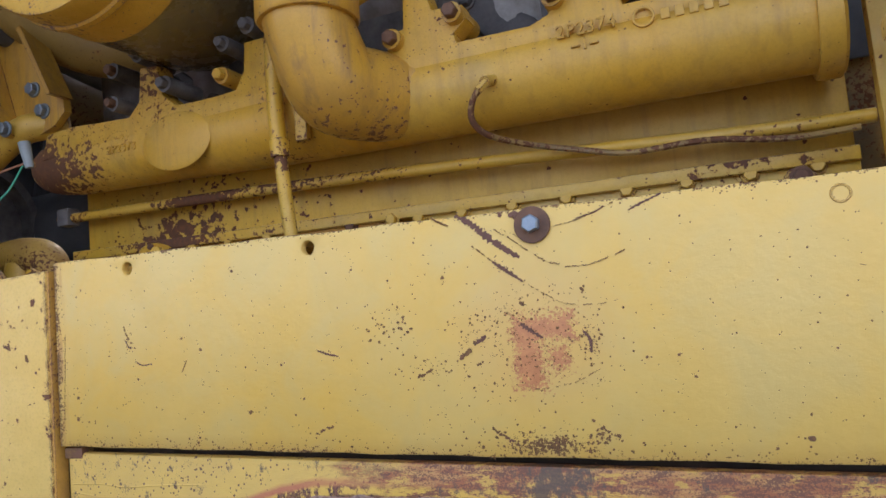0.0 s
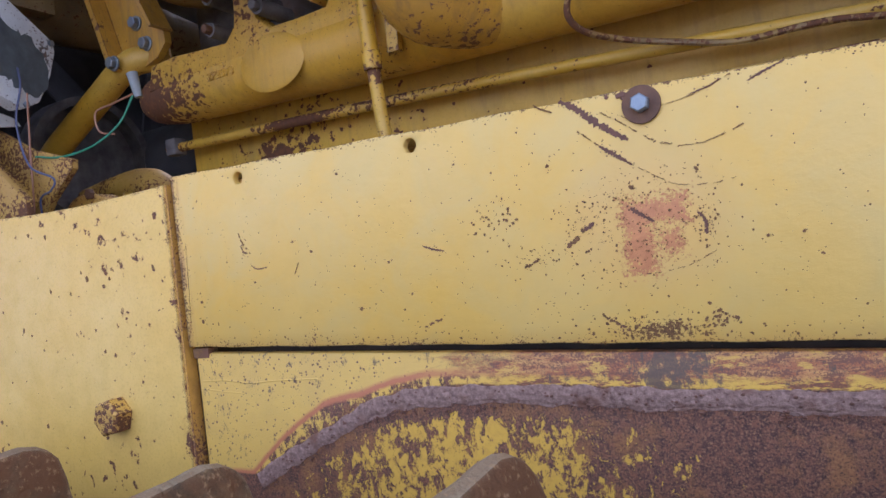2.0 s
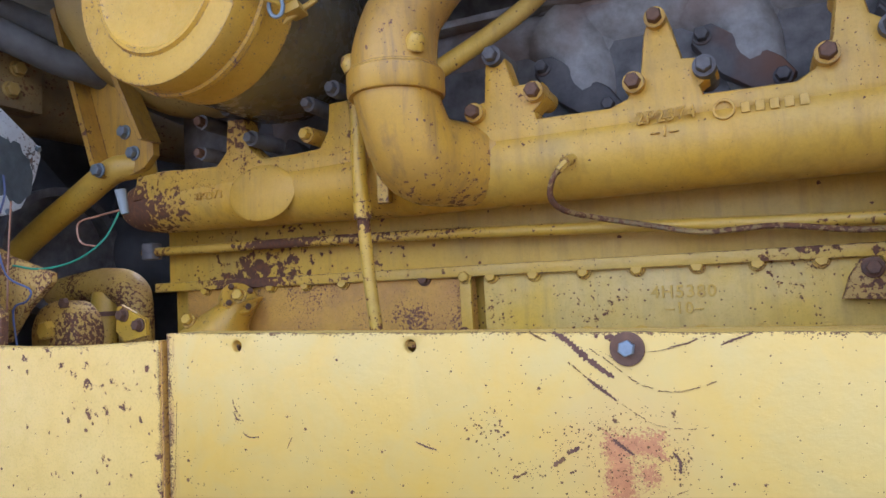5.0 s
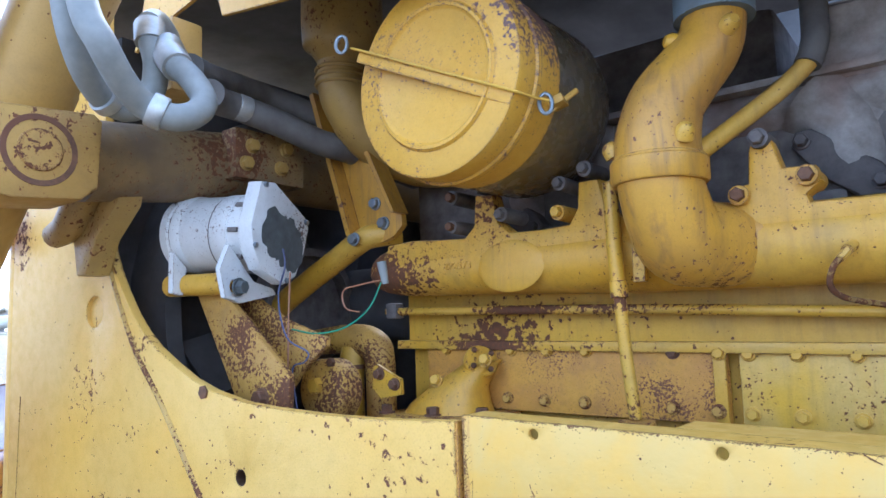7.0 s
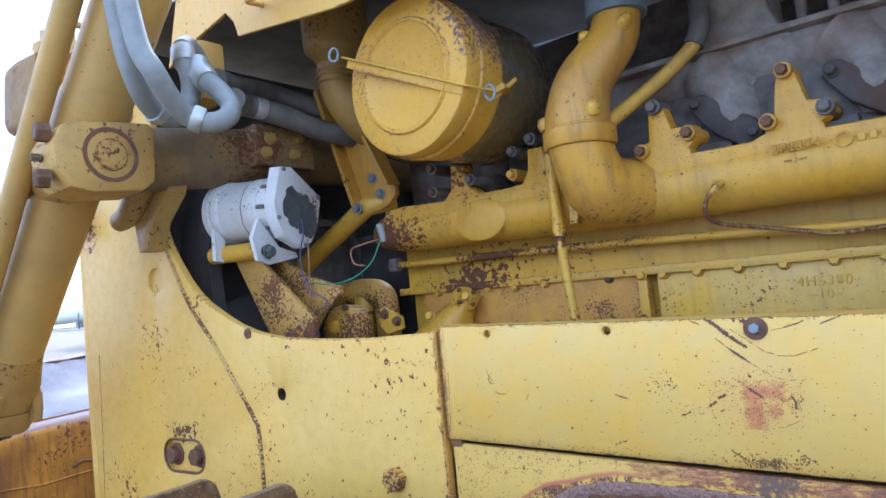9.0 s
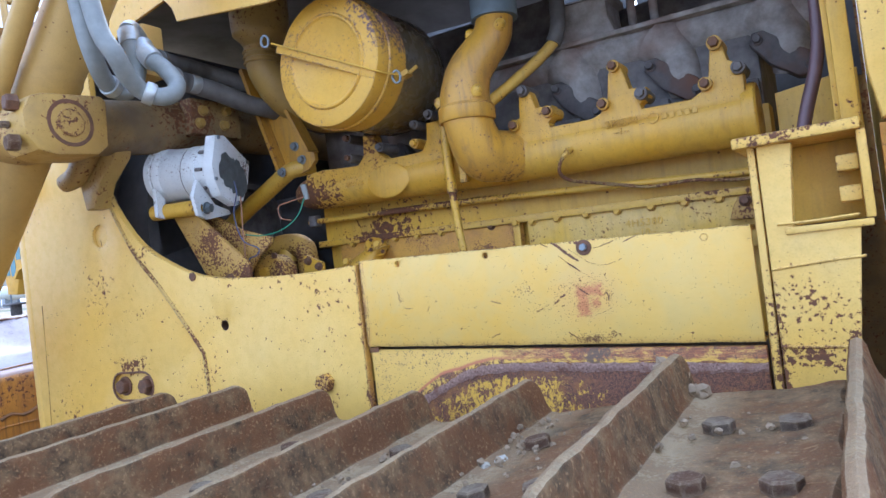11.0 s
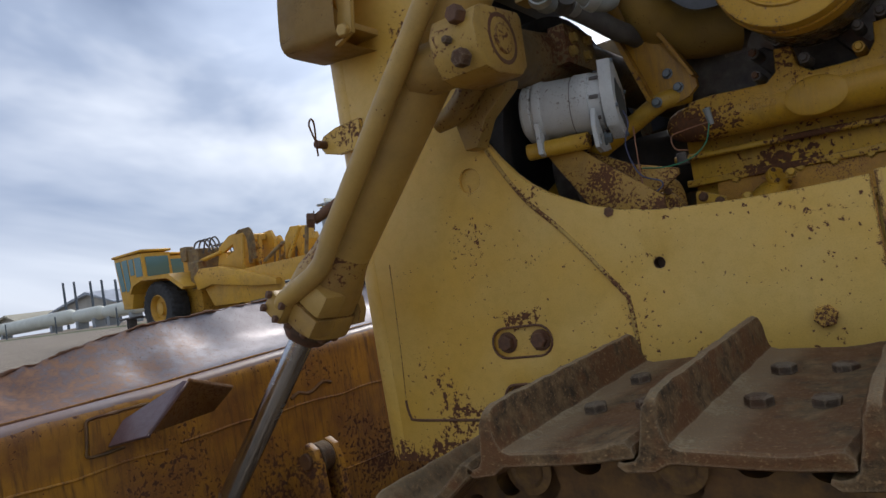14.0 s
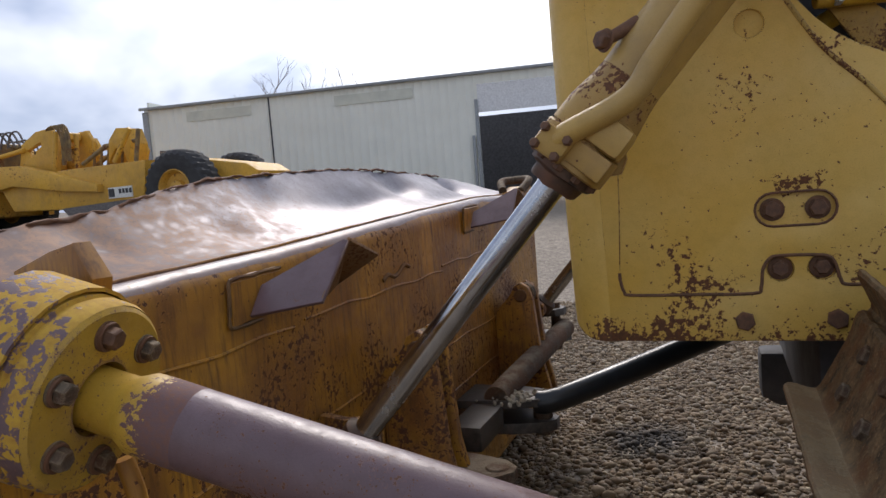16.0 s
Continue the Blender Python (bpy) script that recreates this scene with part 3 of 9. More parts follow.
tube(bm, [(-1.2915, GY, 1.185), (-1.291, GY, 1.165), (-1.283, GY, 1.135), (-1.262, GY, 1.124), (-1.1, GY, 1.121), (-0.965, GY, 1.120), (-0.947, GY, 1.135), (-0.941, GY, 1.180),
          (-0.925, GY, 1.206), (-0.90, GY, 1.213), (-0.81, GY, 1.210), (-0.783, GY, 1.195), (-0.770, GY, 1.15), (-0.757, GY, 1.136), (-0.70, GY, 1.136)], 0.0042, 8, 5)
part("weld_bead", bm, M_bolt, guard, "rusted weld seam")
bm = bmesh.new()
tube(bm, slot_pts := [(x, GY, z) for x, z in slot2(-0.912, -0.812, 1.328, 0.0415)] + [(-0.812, GY, 1.328 - 0.0415)], 0.0035, 6, 1)
part("weld_bead", bm, M_bolt, guard, "rusted weld seam")

# front of the guard: pin ear, lamp housing
bm = bmesh.new()
plate(bm, [(-1.27, 1.963), (-1.37, 1.963), (-1.425, 1.978), (-1.445, 2.006), (-1.425, 2.033), (-1.37, 2.048), (-1.27, 2.053)], -0.082, -0.066)
ear = part("pin_ear", bm, M_guard, guard)
bm = bmesh.new()
cyl(bm, (-1.422, -0.12, 2.006), (-1.422, -0.04, 2.006), 0.013)
tube(bm, [(-1.422, -0.118, 2.008), (-1.432, -0.12, 2.038), (-1.442, -0.12, 2.073), (-1.43, -0.12, 2.088), (-1.42, -0.12, 2.068), (-1.422, -0.12, 2.008), (-1.422, -0.12, 1.968)], 0.003, 6)
part("clip_pin", bm, M_bolt, ear, "steel pin with a wire clip")

# ---- hood side panels behind the guard ----
panel = thing("hood_side_panel", "faded yellow sheet steel side panel with rust patch and gouges", "panel", (0.44, 0.0, 1.37))
PX0, PX1 = 0.002, 0.866
top = lambda x: 1.607 - 0.033 * x
bot = lambda x: 1.402 - 0.033 * x
n = 24
poly = [(PX0 + (PX1 - PX0) * i / n, bot(PX0 + (PX1 - PX0) * i / n) + 0.0006 * math.sin(i * 2.1)) for i in range(n + 1)]
poly += [(PX0 + (PX1 - PX0) * i / n, top(PX0 + (PX1 - PX0) * i / n) + 0.0008 * math.sin(i * 1.7)) for i in range(n, -1, -1)]
bm = bmesh.new()
plate(bm, poly, 0.0, 0.008, [circle2((0.113, 1.588), 0.0068), circle2((0.342, 1.582), 0.0068)], bev=0.002)
panel_sheet = part("sheet", bm, None, panel)
bm = bmesh.new()                     # lips bent inwards along the edges
m0 = Matrix()
for f, z_of, dy, th in ((0, bot, 0.035, 0.006), (1, top, 0.05, -0.006)):
    for a, b in ((PX0, PX1),):
        vs = [bm.verts.new((x, y, z_of(x) + dz)) for dz in (0.0002 if f == 0 else -0.0002, th) for x, y in ((a, 0.0085), (b, 0.0085), (b, 0.0085 + dy), (a, 0.0085 + dy))]
        for q in ((0, 1, 2, 3), (7, 6, 5, 4), (0, 4, 5, 1), (1, 5, 6, 2), (2, 6, 7, 3), (3, 7, 4, 0)):
            bm.faces.new([vs[i] for i in q])
part("lip", bm, M_guard, panel)
bm = bmesh.new()
lathe(bm, [(0.0050, -0.0005), (0.0055, 0.0006), (0.0068, 0.0008), (0.0074, -0.0005)], frame_to((0.787, 0.0, 1.566), (0, -1, 0)), 24, False, False)
part("plugged_hole", bm, M_guard, panel, "filled and painted bolt hole")
bolt(panel, (0.562, -0.0026, 1.5745), (0, -1, 0), 0.0076, 0.008, M_zinc, 0.0, turn=20, label="new zinc-plated hexagon bolt")
bm = bmesh.new()
lathe(bm, [(0.0155, 0), (0.0155, 0.002), (0.015, 0.0025)], frame_to((0.562, 0.0, 1.5740), (0, -1, 0)), 28)
part("washer", bm, M_bolt, panel, "large rusted washer")
bm = bmesh.new()
plate(bm, [(0.26, 1.585), (0.88, 1.568), (0.88, 1.575), (0.26, 1.592)], 0.06, 0.17)
part("inner_ledge", bm, M_guard, panel)

lower = thing("frame_rail_plate", "yellow frame plate ground down to rusty weld metal by the track", "plate", (0.44, 0.0, 1.0))
bm = bmesh.new()
low_top = lambda x: bot(x) - 0.0075
poly = [(0.006, 1.0), (0.866, 1.0), (0.866, low_top(0.866)), (0.45, low_top(0.45)), (0.006, low_top(0.006))]
plate(bm, poly, 0.006, 0.015, bev=0.004)
lower_sheet = part("plate", bm, None, lower)
# added plate: its dark colour is the shade in the gap below the panel
bm = bmesh.new()
plate(bm, [(0.006, 1.10), (0.866, 1.10), (0.866, 1.385), (0.006, 1.412)], 0.040, 0.048)
part("gap_shade_strip", bm, M_darksteel, lower, "added dark plate for the shade in the gap under the panel")
bm = bmesh.new()
WELD_TOP = [(0.085, 1.254), (0.135, 1.281), (0.194, 1.308), (0.248, 1.334), (0.291, 1.346), (0.356, 1.352), (0.469, 1.351), (0.563, 1.346), (0.680, 1.344), (0.866, 1.337)]
RED_LINE = [(0.080, 1.254), (0.096, 1.268), (0.137, 1.299), (0.192, 1.332), (0.249, 1.345), (0.292, 1.357), (0.332, 1.362), (0.400, 1.362), (0.866, 1.346)]


def weld_z(x):
    """Height of the weld's upper edge at a place along the plate."""
    for (xa, za), (xb, zb) in zip(WELD_TOP, WELD_TOP[1:]):
        if x <= xb:
            return za + (zb - za) * (x - xa) / (xb - xa)
    return WELD_TOP[-1][1]


line = curve_points([(x, 0, z) for x, z in WELD_TOP], 64)
grid = []
for p, p2 in zip(line, line[1:] + [line[-1] * 2 - line[-2]]):
    t = (p2 - p).normalized()
    dn = Vector((t.z, 0, -t.x))
    wd = 0.020 + 0.005 * noise.noise(p * 14)
    row = []
    for k in range(17):
        f = k / 16
        c = p + dn * (wd * f + 0.0035 * noise.noise(p * 55 + Vector((k // 12, 0, 7))))
        hgt = 0.0024 * (math.sin(math.pi * min(max(f, 0.0), 1.0)) ** 0.5) * (0.9 + 0.25 * noise.noise(c * 60)) + 0.0007 * noise.noise(c * 130) + 0.0005 * noise.noise(c * 330) - (0.0005 if k == 13 else 0.0)
        row.append(bm.verts.new((c.x, 0.0065 - hgt if 0 < k < 16 else 0.008, c.z)))
    grid.append(row)
for a, b in zip(grid, grid[1:]):
    for k in range(16):
        bm.faces.new((a[k], a[k + 1], b[k + 1], b[k]))
part("weld_overlay", bm, metal("grey_purple_weld", (0.40, 0.255, 0.195), (0.150, 0.080, 0.056), 0.7, 0.05, 200, 0.15, 0.9, 0.003), lower, "thick ridge of grey weld metal")

# ---- rear post with its ledge ----
M_post = paint("chipped_post_paint", YEL, YEL2, 0.14, 0.25, 0.25, 0.44, size=0.5, edge=0.006, zones=[(0.95, 1.345, 0.12, 0.035, 0.62), (0.89, 1.30, 0.02, 0.2, 0.7), (1.005, 1.36, 0.03, 0.05, 0.9), (0.95, 1.722, 0.12, 0.02, 0.9), (0.945, 1.64, 0.012, 0.08, 0.8)])
post = thing("hood_support_post", "chipped yellow steel support post with a ledge and bolts", "post", (0.96, 0.0, 1.0))
bm = bmesh.new()
plate(bm, [(0.890, 1.0), (1.0, 1.0), (1.008, 1.358), (1.031, 1.562), (0.933, 1.566), (0.946, 1.705), (0.892, 1.712)], -0.016, 0.02, bev=0.002)
part("face_plate", bm, M_post, post)
bm = bmesh.new()
plate(bm, [(0.871, 1.0), (0.887, 1.0), (0.889, 1.71), (0.877, 1.712)], -0.012, 0.03, bev=0.002)
part("side_flange", bm, M_post, post)
bm = bmesh.new()
box(bm, (0.951, 0.055, 1.717), (0.190, 0.175, 0.019), pose(0, 0, 0), 0.004)
part("ledge", bm, M_post, post)
bm = bmesh.new()
box(bm, (0.985, 0.045, 1.559), (0.128, 0.132, 0.012), bev=0.003)
part("ledge", bm, M_post, post)
bm = bmesh.new()
box(bm, (0.985, 0.105, 1.637), (0.12, 0.012, 0.14), bev=0.002)
part("pocket", bm, M_eng_old, post)
bm = bmesh.new()
box(bm, (1.046, 0.042, 1.637), (0.014, 0.125, 0.142), bev=0.003)
part("pocket", bm, M_post, post)
for z in (1.660, 1.609):
    bm = bmesh.new()
    box(bm, (1.022, 0.03, z), (0.032, 0.05, 0.026), bev=0.003)
    part("square_bolt", bm, M_post, post)
for pts in ([(0.892, -0.016, 1.497), (0.93, -0.0165, 1.500), (0.98, -0.0165, 1.504), (1.032, -0.016, 1.506)], [(0.892, -0.016, 1.366), (0.95, -0.0165, 1.363), (1.017, -0.016, 1.362)], [(0.91, -0.016, 1.572), (0.96, -0.02, 1.571), (1.03, -0.018, 1.573)]):
    bm = bmesh.new()
    tube(bm, pts, 0.0028, 6, 5)
    part("weld_bead", bm, M_post, post)

cowl = thing("rear_cowl", "yellow steel cowl with welded channels behind the engine", "cowl", (1.2, 0.1, 1.0))
bm = bmesh.new()
plate(bm, [(1.066, 1.80), (1.078, 1.72), (1.45, 1.70), (1.45, 2.4), (1.060, 2.4)], -0.02, 0.01, bev=0.003)
part("side_sheet", bm, M_guard, cowl)
bm = bmesh.new()
plate(bm, [(1.066, 1.0), (1.45, 1.0), (1.45, 1.70), (1.075, 1.72)], 0.055, 0.075, bev=0.002)
part("inner_sheet", bm, M_cover, cowl, "rusty set-back sheet under the cowl")
bm = bmesh.new()
box(bm, (1.036, 0.11, 2.08), (0.03, 0.06, 0.70), bev=0.004)
part("channel", bm, M_eng_old, cowl)
bm = bmesh.new()
box(bm, (1.018, 0.165, 2.08), (0.012, 0.10, 0.74), bev=0.002)
part("channel", bm, M_eng_old, cowl)
bm = bmesh.new()
box(bm, (1.15, 0.75, 1.7), (0.10, 1.25, 1.5))
part("firewall", bm, M_eng_old, cowl)
bm = bmesh.new()
plate(bm, [(0.90, 1.60), (1.06, 1.60), (1.06, 1.885), (0.90, 1.865)], 0.40, 0.42, bev=0.004)
part("inner_panel", bm, M_eng_old, cowl)
bm = bmesh.new()
tube(bm, [(0.945, 0.20, 1.70), (0.965, 0.20, 1.78), (0.995, 0.20, 1.88), (1.005, 0.20, 2.0), (1.01, 0.20, 2.4)], 0.013, 10)
part("conduit", bm, M_arm, cowl, "purple-brown rubber conduit")

# ---- crawler track: shoes on a chain round the front idler ----
IC, IR = Vector((-0.345, 0.0, 0.745)), 0.47      # idler centre and chain pin radius
TRACK_Y0, TRACK_Y1 = -0.787, -0.176
PITCH = 0.2505
LEAN = Matrix.Translation((0, -0.78, 1.2)) @ pose(0, 0, 0, 2.4, 0, 0) @ Matrix.Translation((0, 0.78, -1.2))      # the track leans slightly outwards


def track_path():
    """The pin line as (x, z), from the rear along the top, round the idler and back below."""
    pts = [(2.6, 1.34), (1.6, 1.315), (1.1, 1.262), (0.82, 1.248), (0.62, 1.222), (0.4, 1.195), (0.2, 1.191), (0.0, 1.198), (-0.18, 1.208), (-0.29, 1.210)]
    pts = [tuple(q.xz) for q in curve_points([(x, 0, z) for x, z in pts], 10)]
    for k in range(1, 40):
        a = radians(84 + 186 * k / 39)
        pts.append((IC.x + IR * math.cos(a), IC.z + IR * math.sin(a)))
    pts += [(0.4, 0.15), (0.8, 0.135), (2.6, 0.135)]
    return pts


def along(path, dist):
    for (x0, z0), (x1, z1) in zip(path, path[1:]):
        d = math.hypot(x1 - x0, z1 - z0)
        if dist <= d:
            f = dist / d
            return (x0 + (x1 - x0) * f, z0 + (z1 - z0) * f)
        dist -= d
    return path[-1]


def shoe_mesh():
    """One shoe in its own frame: x towards the front, z outwards from the chain, y across."""
    bm = bmesh.new()
    w = (TRACK_Y1 - TRACK_Y0) / 2
    prof = [(-0.108, 0.039), (-0.113, 0.046), (-0.111, 0.057), (-0.102, 0.064), (-0.086, 0.063), (-0.062, 0.058), (-0.03, 0.055), (0.04, 0.055), (0.084, 0.0555), (0.097, 0.060), (0.1025, 0.071), (0.105, 0.092), (0.107, 0.116), (0.110, 0.124), (0.116, 0.127),
            (0.124, 0.124), (0.129, 0.114), (0.133, 0.080), (0.139, 0.046), (0.146, 0.034), (0.160, 0.031), (0.169, 0.033), (0.171, 0.027), (0.160, 0.019), (0.120, 0.020), (0.10, 0.032), (0.0, 0.034), (-0.05, 0.035), (-0.08, 0.037)]
    ys = [-w, -w + 0.004, -w + 0.010, -w + 0.020, -w + 0.035, *[w * (-0.86 + 0.0717 * k) for k in range(25)], w - 0.035, w - 0.020, w - 0.010, w - 0.004, w]
    rings = []
    for y in ys:
        d = w - abs(y)
        ring = []
        for x, z in prof:
            zz = z
            if z > 0.075 and d < 0.034:
                zz = z - (0.034 - math.sqrt(max(0.0, 0.034 ** 2 - (0.034 - d) ** 2))) * (z - 0.055) / 0.072
            elif d < 0.004:
                zz = z - 0.003 * (1 if z > 0.045 else -1)
            if x < -0.09:
                zz += 0.004 * noise.noise(Vector((4, y * 9, 1)))
            ring.append(bm.verts.new((x + (0.012 * noise.noise(Vector((7, y * 11, 2))) if x < -0.09 else 0.0) + 0.0015 * noise.noise(Vector((x * 30, y * 24, 9))) + 0.0012 * noise.noise(Vector((z * 60, y * 70, 3))), y, zz + 0.0022 * noise.noise(Vector((x * 26, y * 21, 5))) + (0.0022 if z > 0.1 else 0.0006) * noise.noise(Vector((2, y * 75, x * 40))))))
        rings.append(ring)
    ring_faces(bm, rings)
    return mesh_of("shoe_plate", bm, M_shoe, 32)


def link_mesh(yy):
    """A chain link: a side bar with windows over the bolts and a round pin boss at each end."""
    bm = bmesh.new()
    poly = [(-0.152, -0.020), (-0.140, -0.055), (-0.10, -0.068), (0.02, -0.070), (0.06, -0.062), (0.11, -0.058), (0.150, -0.046), (0.168, -0.010), (0.160, 0.018), (0.135, 0.034), (-0.11, 0.034), (-0.135, 0.028), (-0.15, 0.010)]
    holes = [[(cx + 0.026 * math.cos(a), 0.003 + 0.023 * math.copysign(abs(math.sin(a)) ** 0.7, math.sin(a))) for a in [2 * math.pi * k / 14 for k in range(14)]] for cx in (-0.062, 0.030)]
    plate(bm, poly, yy - 0.022, yy + 0.022, holes)
    return mesh_of("link", bm, M_link, 30)


M_pin = metal("rusty_pin", (0.27, 0.16, 0.055), (0.10, 0.055, 0.03), 0.65, 0.2, 45, 0.5, 0.5, 0.002)


def pin_mesh(s):
    bm = bmesh.new()
    if s:
        lathe(bm, [(0.040, 0), (0.042, 0.006), (0.030, 0.010), (0.024, 0.006)], frame_to((0.129, s * 0.195, -0.004), (0, s, 0)), 18)
    return mesh_of("pin", bm, M_pin, 30)


track = thing("crawler_track", "worn steel crawler track with tall grouser bars and packed dirt", "track", (-0.2, -0.44, 0.0))
path = track_path()
SH, LKS, PNS = shoe_mesh(), (link_mesh(-0.165), link_mesh(0.165)), (pin_mesh(-1), pin_mesh(1))
total = sum(math.hypot(b[0] - a[0], b[1] - a[1]) for a, b in zip(path, path[1:]))
start = 2.6 - 0.995 - 0.125 - 6 * PITCH + 0.112
dist = start % PITCH
while dist + PITCH < total:
    a, b = along(path, dist), along(path, dist + PITCH)
    d = Vector((b[0] - a[0], 0, b[1] - a[1])).normalized()
    mid = Vector(((a[0] + b[0]) / 2, (TRACK_Y0 + TRACK_Y1) / 2, (a[1] + b[1]) / 2))
    out = Vector((-d.z, 0, d.x)) * -1
    m = Matrix((d, Vector((0, 1, 0)) if d.cross(Vector((0, 1, 0))).dot(out) > 0 else Vector((0, -1, 0)), out)).transposed().to_4x4()
    m = LEAN @ Matrix.Translation(mid) @ m @ pose(0, 0, 0, 0, random.uniform(-0.8, 0.8), 0)
    shoe = part("shoe", SH, None, track, "", m)
    for x in (-0.055, 0.035):
        for y in (-0.10, 0.10):
            bolt(shoe, m @ Vector((x + random.uniform(-0.002, 0.002), y, 0.0555)), m.to_3x3() @ Vector((0, 0, 1)), 0.0205, 0.015, M_steel, turn=random.uniform(0, 60))
    for LK, PN in zip(LKS, PNS):
        part("link", LK, None, track, "", m)
        part("pin", PN, None, track, "", m)
    dist += PITCH
bm = bmesh.new()
m = frame_to((IC.x, -0.44, IC.z), (0, 1, 0))
lathe(bm, [(0.10, -0.13), (0.14, -0.13), (0.15, -0.06), (0.32, -0.05), (0.36, -0.09), (0.405, -0.09), (0.41, -0.03), (0.425, -0.03), (0.425, 0.03), (0.41, 0.03), (0.405, 0.09), (0.36, 0.09), (0.32, 0.05), (0.15, 0.06), (0.14, 0.13), (0.10, 0.13)], m, 48)
part("idler_wheel", bm, M_darksteel, track, "dark brown front idler wheel")
bm = bmesh.new()
box(bm, (1.3, -0.44, 0.62), (2.2, 0.30, 0.34), bev=0.02)
part("roller_frame", bm, M_darksteel, track)
bm = bmesh.new()
cyl(bm, (0.95, -0.56, 1.10), (0.95, -0.30, 1.10), 0.095, n=24, bev=0.01)
part("carrier_roller", bm, M_darksteel, track)
# dirt and stones caught on the shoes
bm = bmesh.new()
for _ in range(420):
    c = random.choice([(0.750, -0.205, 1.338, 0.016), (0.756, -0.205, 1.318, 0.018), (0.775, -0.205, 1.300, 0.022), (0.76, -0.21, 1.284, 0.022), (0.36, -0.394, 1.250, 0.025), (0.37, -0.44, 1.250, 0.03), (0.30, -0.5, 1.247, 0.09), (0.56, -0.35, 1.27, 0.1), (0.60, -0.42, 1.268, 0.12), (0.86, -0.4, 1.30, 0.12)])
    p = Vector(c[:3]) + Vector((random.gauss(0, c[3] * 0.5), random.gauss(0, c[3] * 0.6), random.uniform(-0.004, 0.012)))
    p.z += 0.042 * (p.y + 0.78)
    s = random.uniform(0.002, 0.0075) * (1.9 if c[0] in (0.750, 0.756, 0.775) and random.random() < 0.5 else 0.7)
    r = bmesh.ops.create_icosphere(bm, subdivisions=2, radius=s, matrix=Matrix.Translation(p) @ pose(0, 0, 0, random.uniform(0, 180), random.uniform(0, 180), 0))
    for v in r["verts"]:
        v.co += Vector([random.gauss(0, s * 0.2) for _ in range(3)])
tagged(part("dirt_clods", bm, plain("dry_dirt", (0.30, 0.222, 0.138), 0.95, 0, 0.3, 50)), "crumbs of dry grey dirt lying on the track", "dirt", kind="stuff")

rnd_s = random.Random(11)
for x, y, s in ((0.557, -0.434, 0.0105), (0.540, -0.455, 0.009)):
    bm = bmesh.new()
    bmesh.ops.create_icosphere(bm, subdivisions=2, radius=s)
    for v in bm.verts:
        v.co += Vector([rnd_s.gauss(0, s * 0.12) for _ in range(3)])
        v.co.z *= 0.8
    bmesh.ops.translate(bm, vec=(x, y, 1.262 + 0.042 * (y + 0.78) + s * 0.6), verts=bm.verts[:])
    tagged(part("pebble", bm, plain("pale_pebble", (0.48, 0.44, 0.36), 0.8, 0, 0.15, 60)), "pale pebble lying on a track shoe", "stone", "pebbles on the track")

# ---- engine ----
engine = thing("engine", "yellow diesel engine block with bolted side covers", "engine", (0.2, 0.7, 1.0))
EY = 0.455
bm = bmesh.new()
box(bm, (0.19, 0.80, 1.52), (1.36, 0.62, 0.58), bev=0.01)
part("crankcase", bm, M_eng_old, engine)
bm = bmesh.new()
plate(bm, [(-0.49, 1.695), (0.88, 1.664), (0.88, 1.86), (-0.49, 1.89)], 0.475, 0.56, bev=0.003)
part("block_wall", bm, M_eng_old, engine)
bm = bmesh.new()
plate(bm, [(-0.50, 1.684), (0.88, 1.653), (0.88, 1.672), (-0.50, 1.703)], EY - 0.012, 0.49, bev=0.003)
part("flange_rail", bm, M_eng, engine)
bm = bmesh.new()
plate(bm, [(-0.42, 1.560), (0.225, 1.548), (0.225, 1.678), (-0.42, 1.694)], EY, EY + 0.02, bev=0.003)
cover1 = part("side_cover", bm, M_cover, engine, "rusted yellow crankcase cover")
bm = bmesh.new()
plate(bm, [(0.205, 1.550), (0.226, 1.550), (0.226, 1.676), (0.205, 1.676)], EY - 0.008, EY - 0.0005, bev=0.002)
part("cover_strip", bm, M_eng, cover1)
bm = bmesh.new()
plate(bm, [(0.246, 1.545), (0.88, 1.531), (0.88, 1.664), (0.246, 1.678)], EY, EY + 0.02, bev=0.003)
M_cov2 = paint("cover_yellow_bright", (0.66, 0.40, 0.03), (0.62, 0.42, 0.12), 0.12, 0.25, 0.25, 0.42, size=0.5, streak=0.2)
cover2 = part("side_cover", bm, M_cov2, engine, "yellow crankcase cover with cast part number")
for x in (-0.365, -0.198, -0.115, -0.031, 0.136, 0.217):
    bolt(cover1, (x, EY - (0.008 if x > 0.2 else 0), 1.673 + S(x)), (0, -1, 0), 0.0095, 0.008, M_eng if x != 0.136 else M_bolt, 0.0125, turn=x * 900)
for x in (-0.211, -0.125, -0.039, 0.130, 0.210):
    bolt(cover1, (x, EY - (0.008 if x > 0.2 else 0), 1.576 + S(x)), (0, -1, 0), 0.0095, 0.008, M_eng_rust, 0.0125, turn=x * 700)
for x in (0.262, 0.336, 0.418, 0.501, 0.588, 0.669, 0.750, 0.83):
    bolt(cover2, (x, EY, 1.672 + S(x)), (0, -1, 0), 0.0095, 0.008, M_eng, 0.0125, turn=x * 500)
    bolt(cover2, (x, EY, 1.574 + S(x)), (0, -1, 0), 0.0095, 0.008, M_eng_old, 0.0125, turn=x * 800)


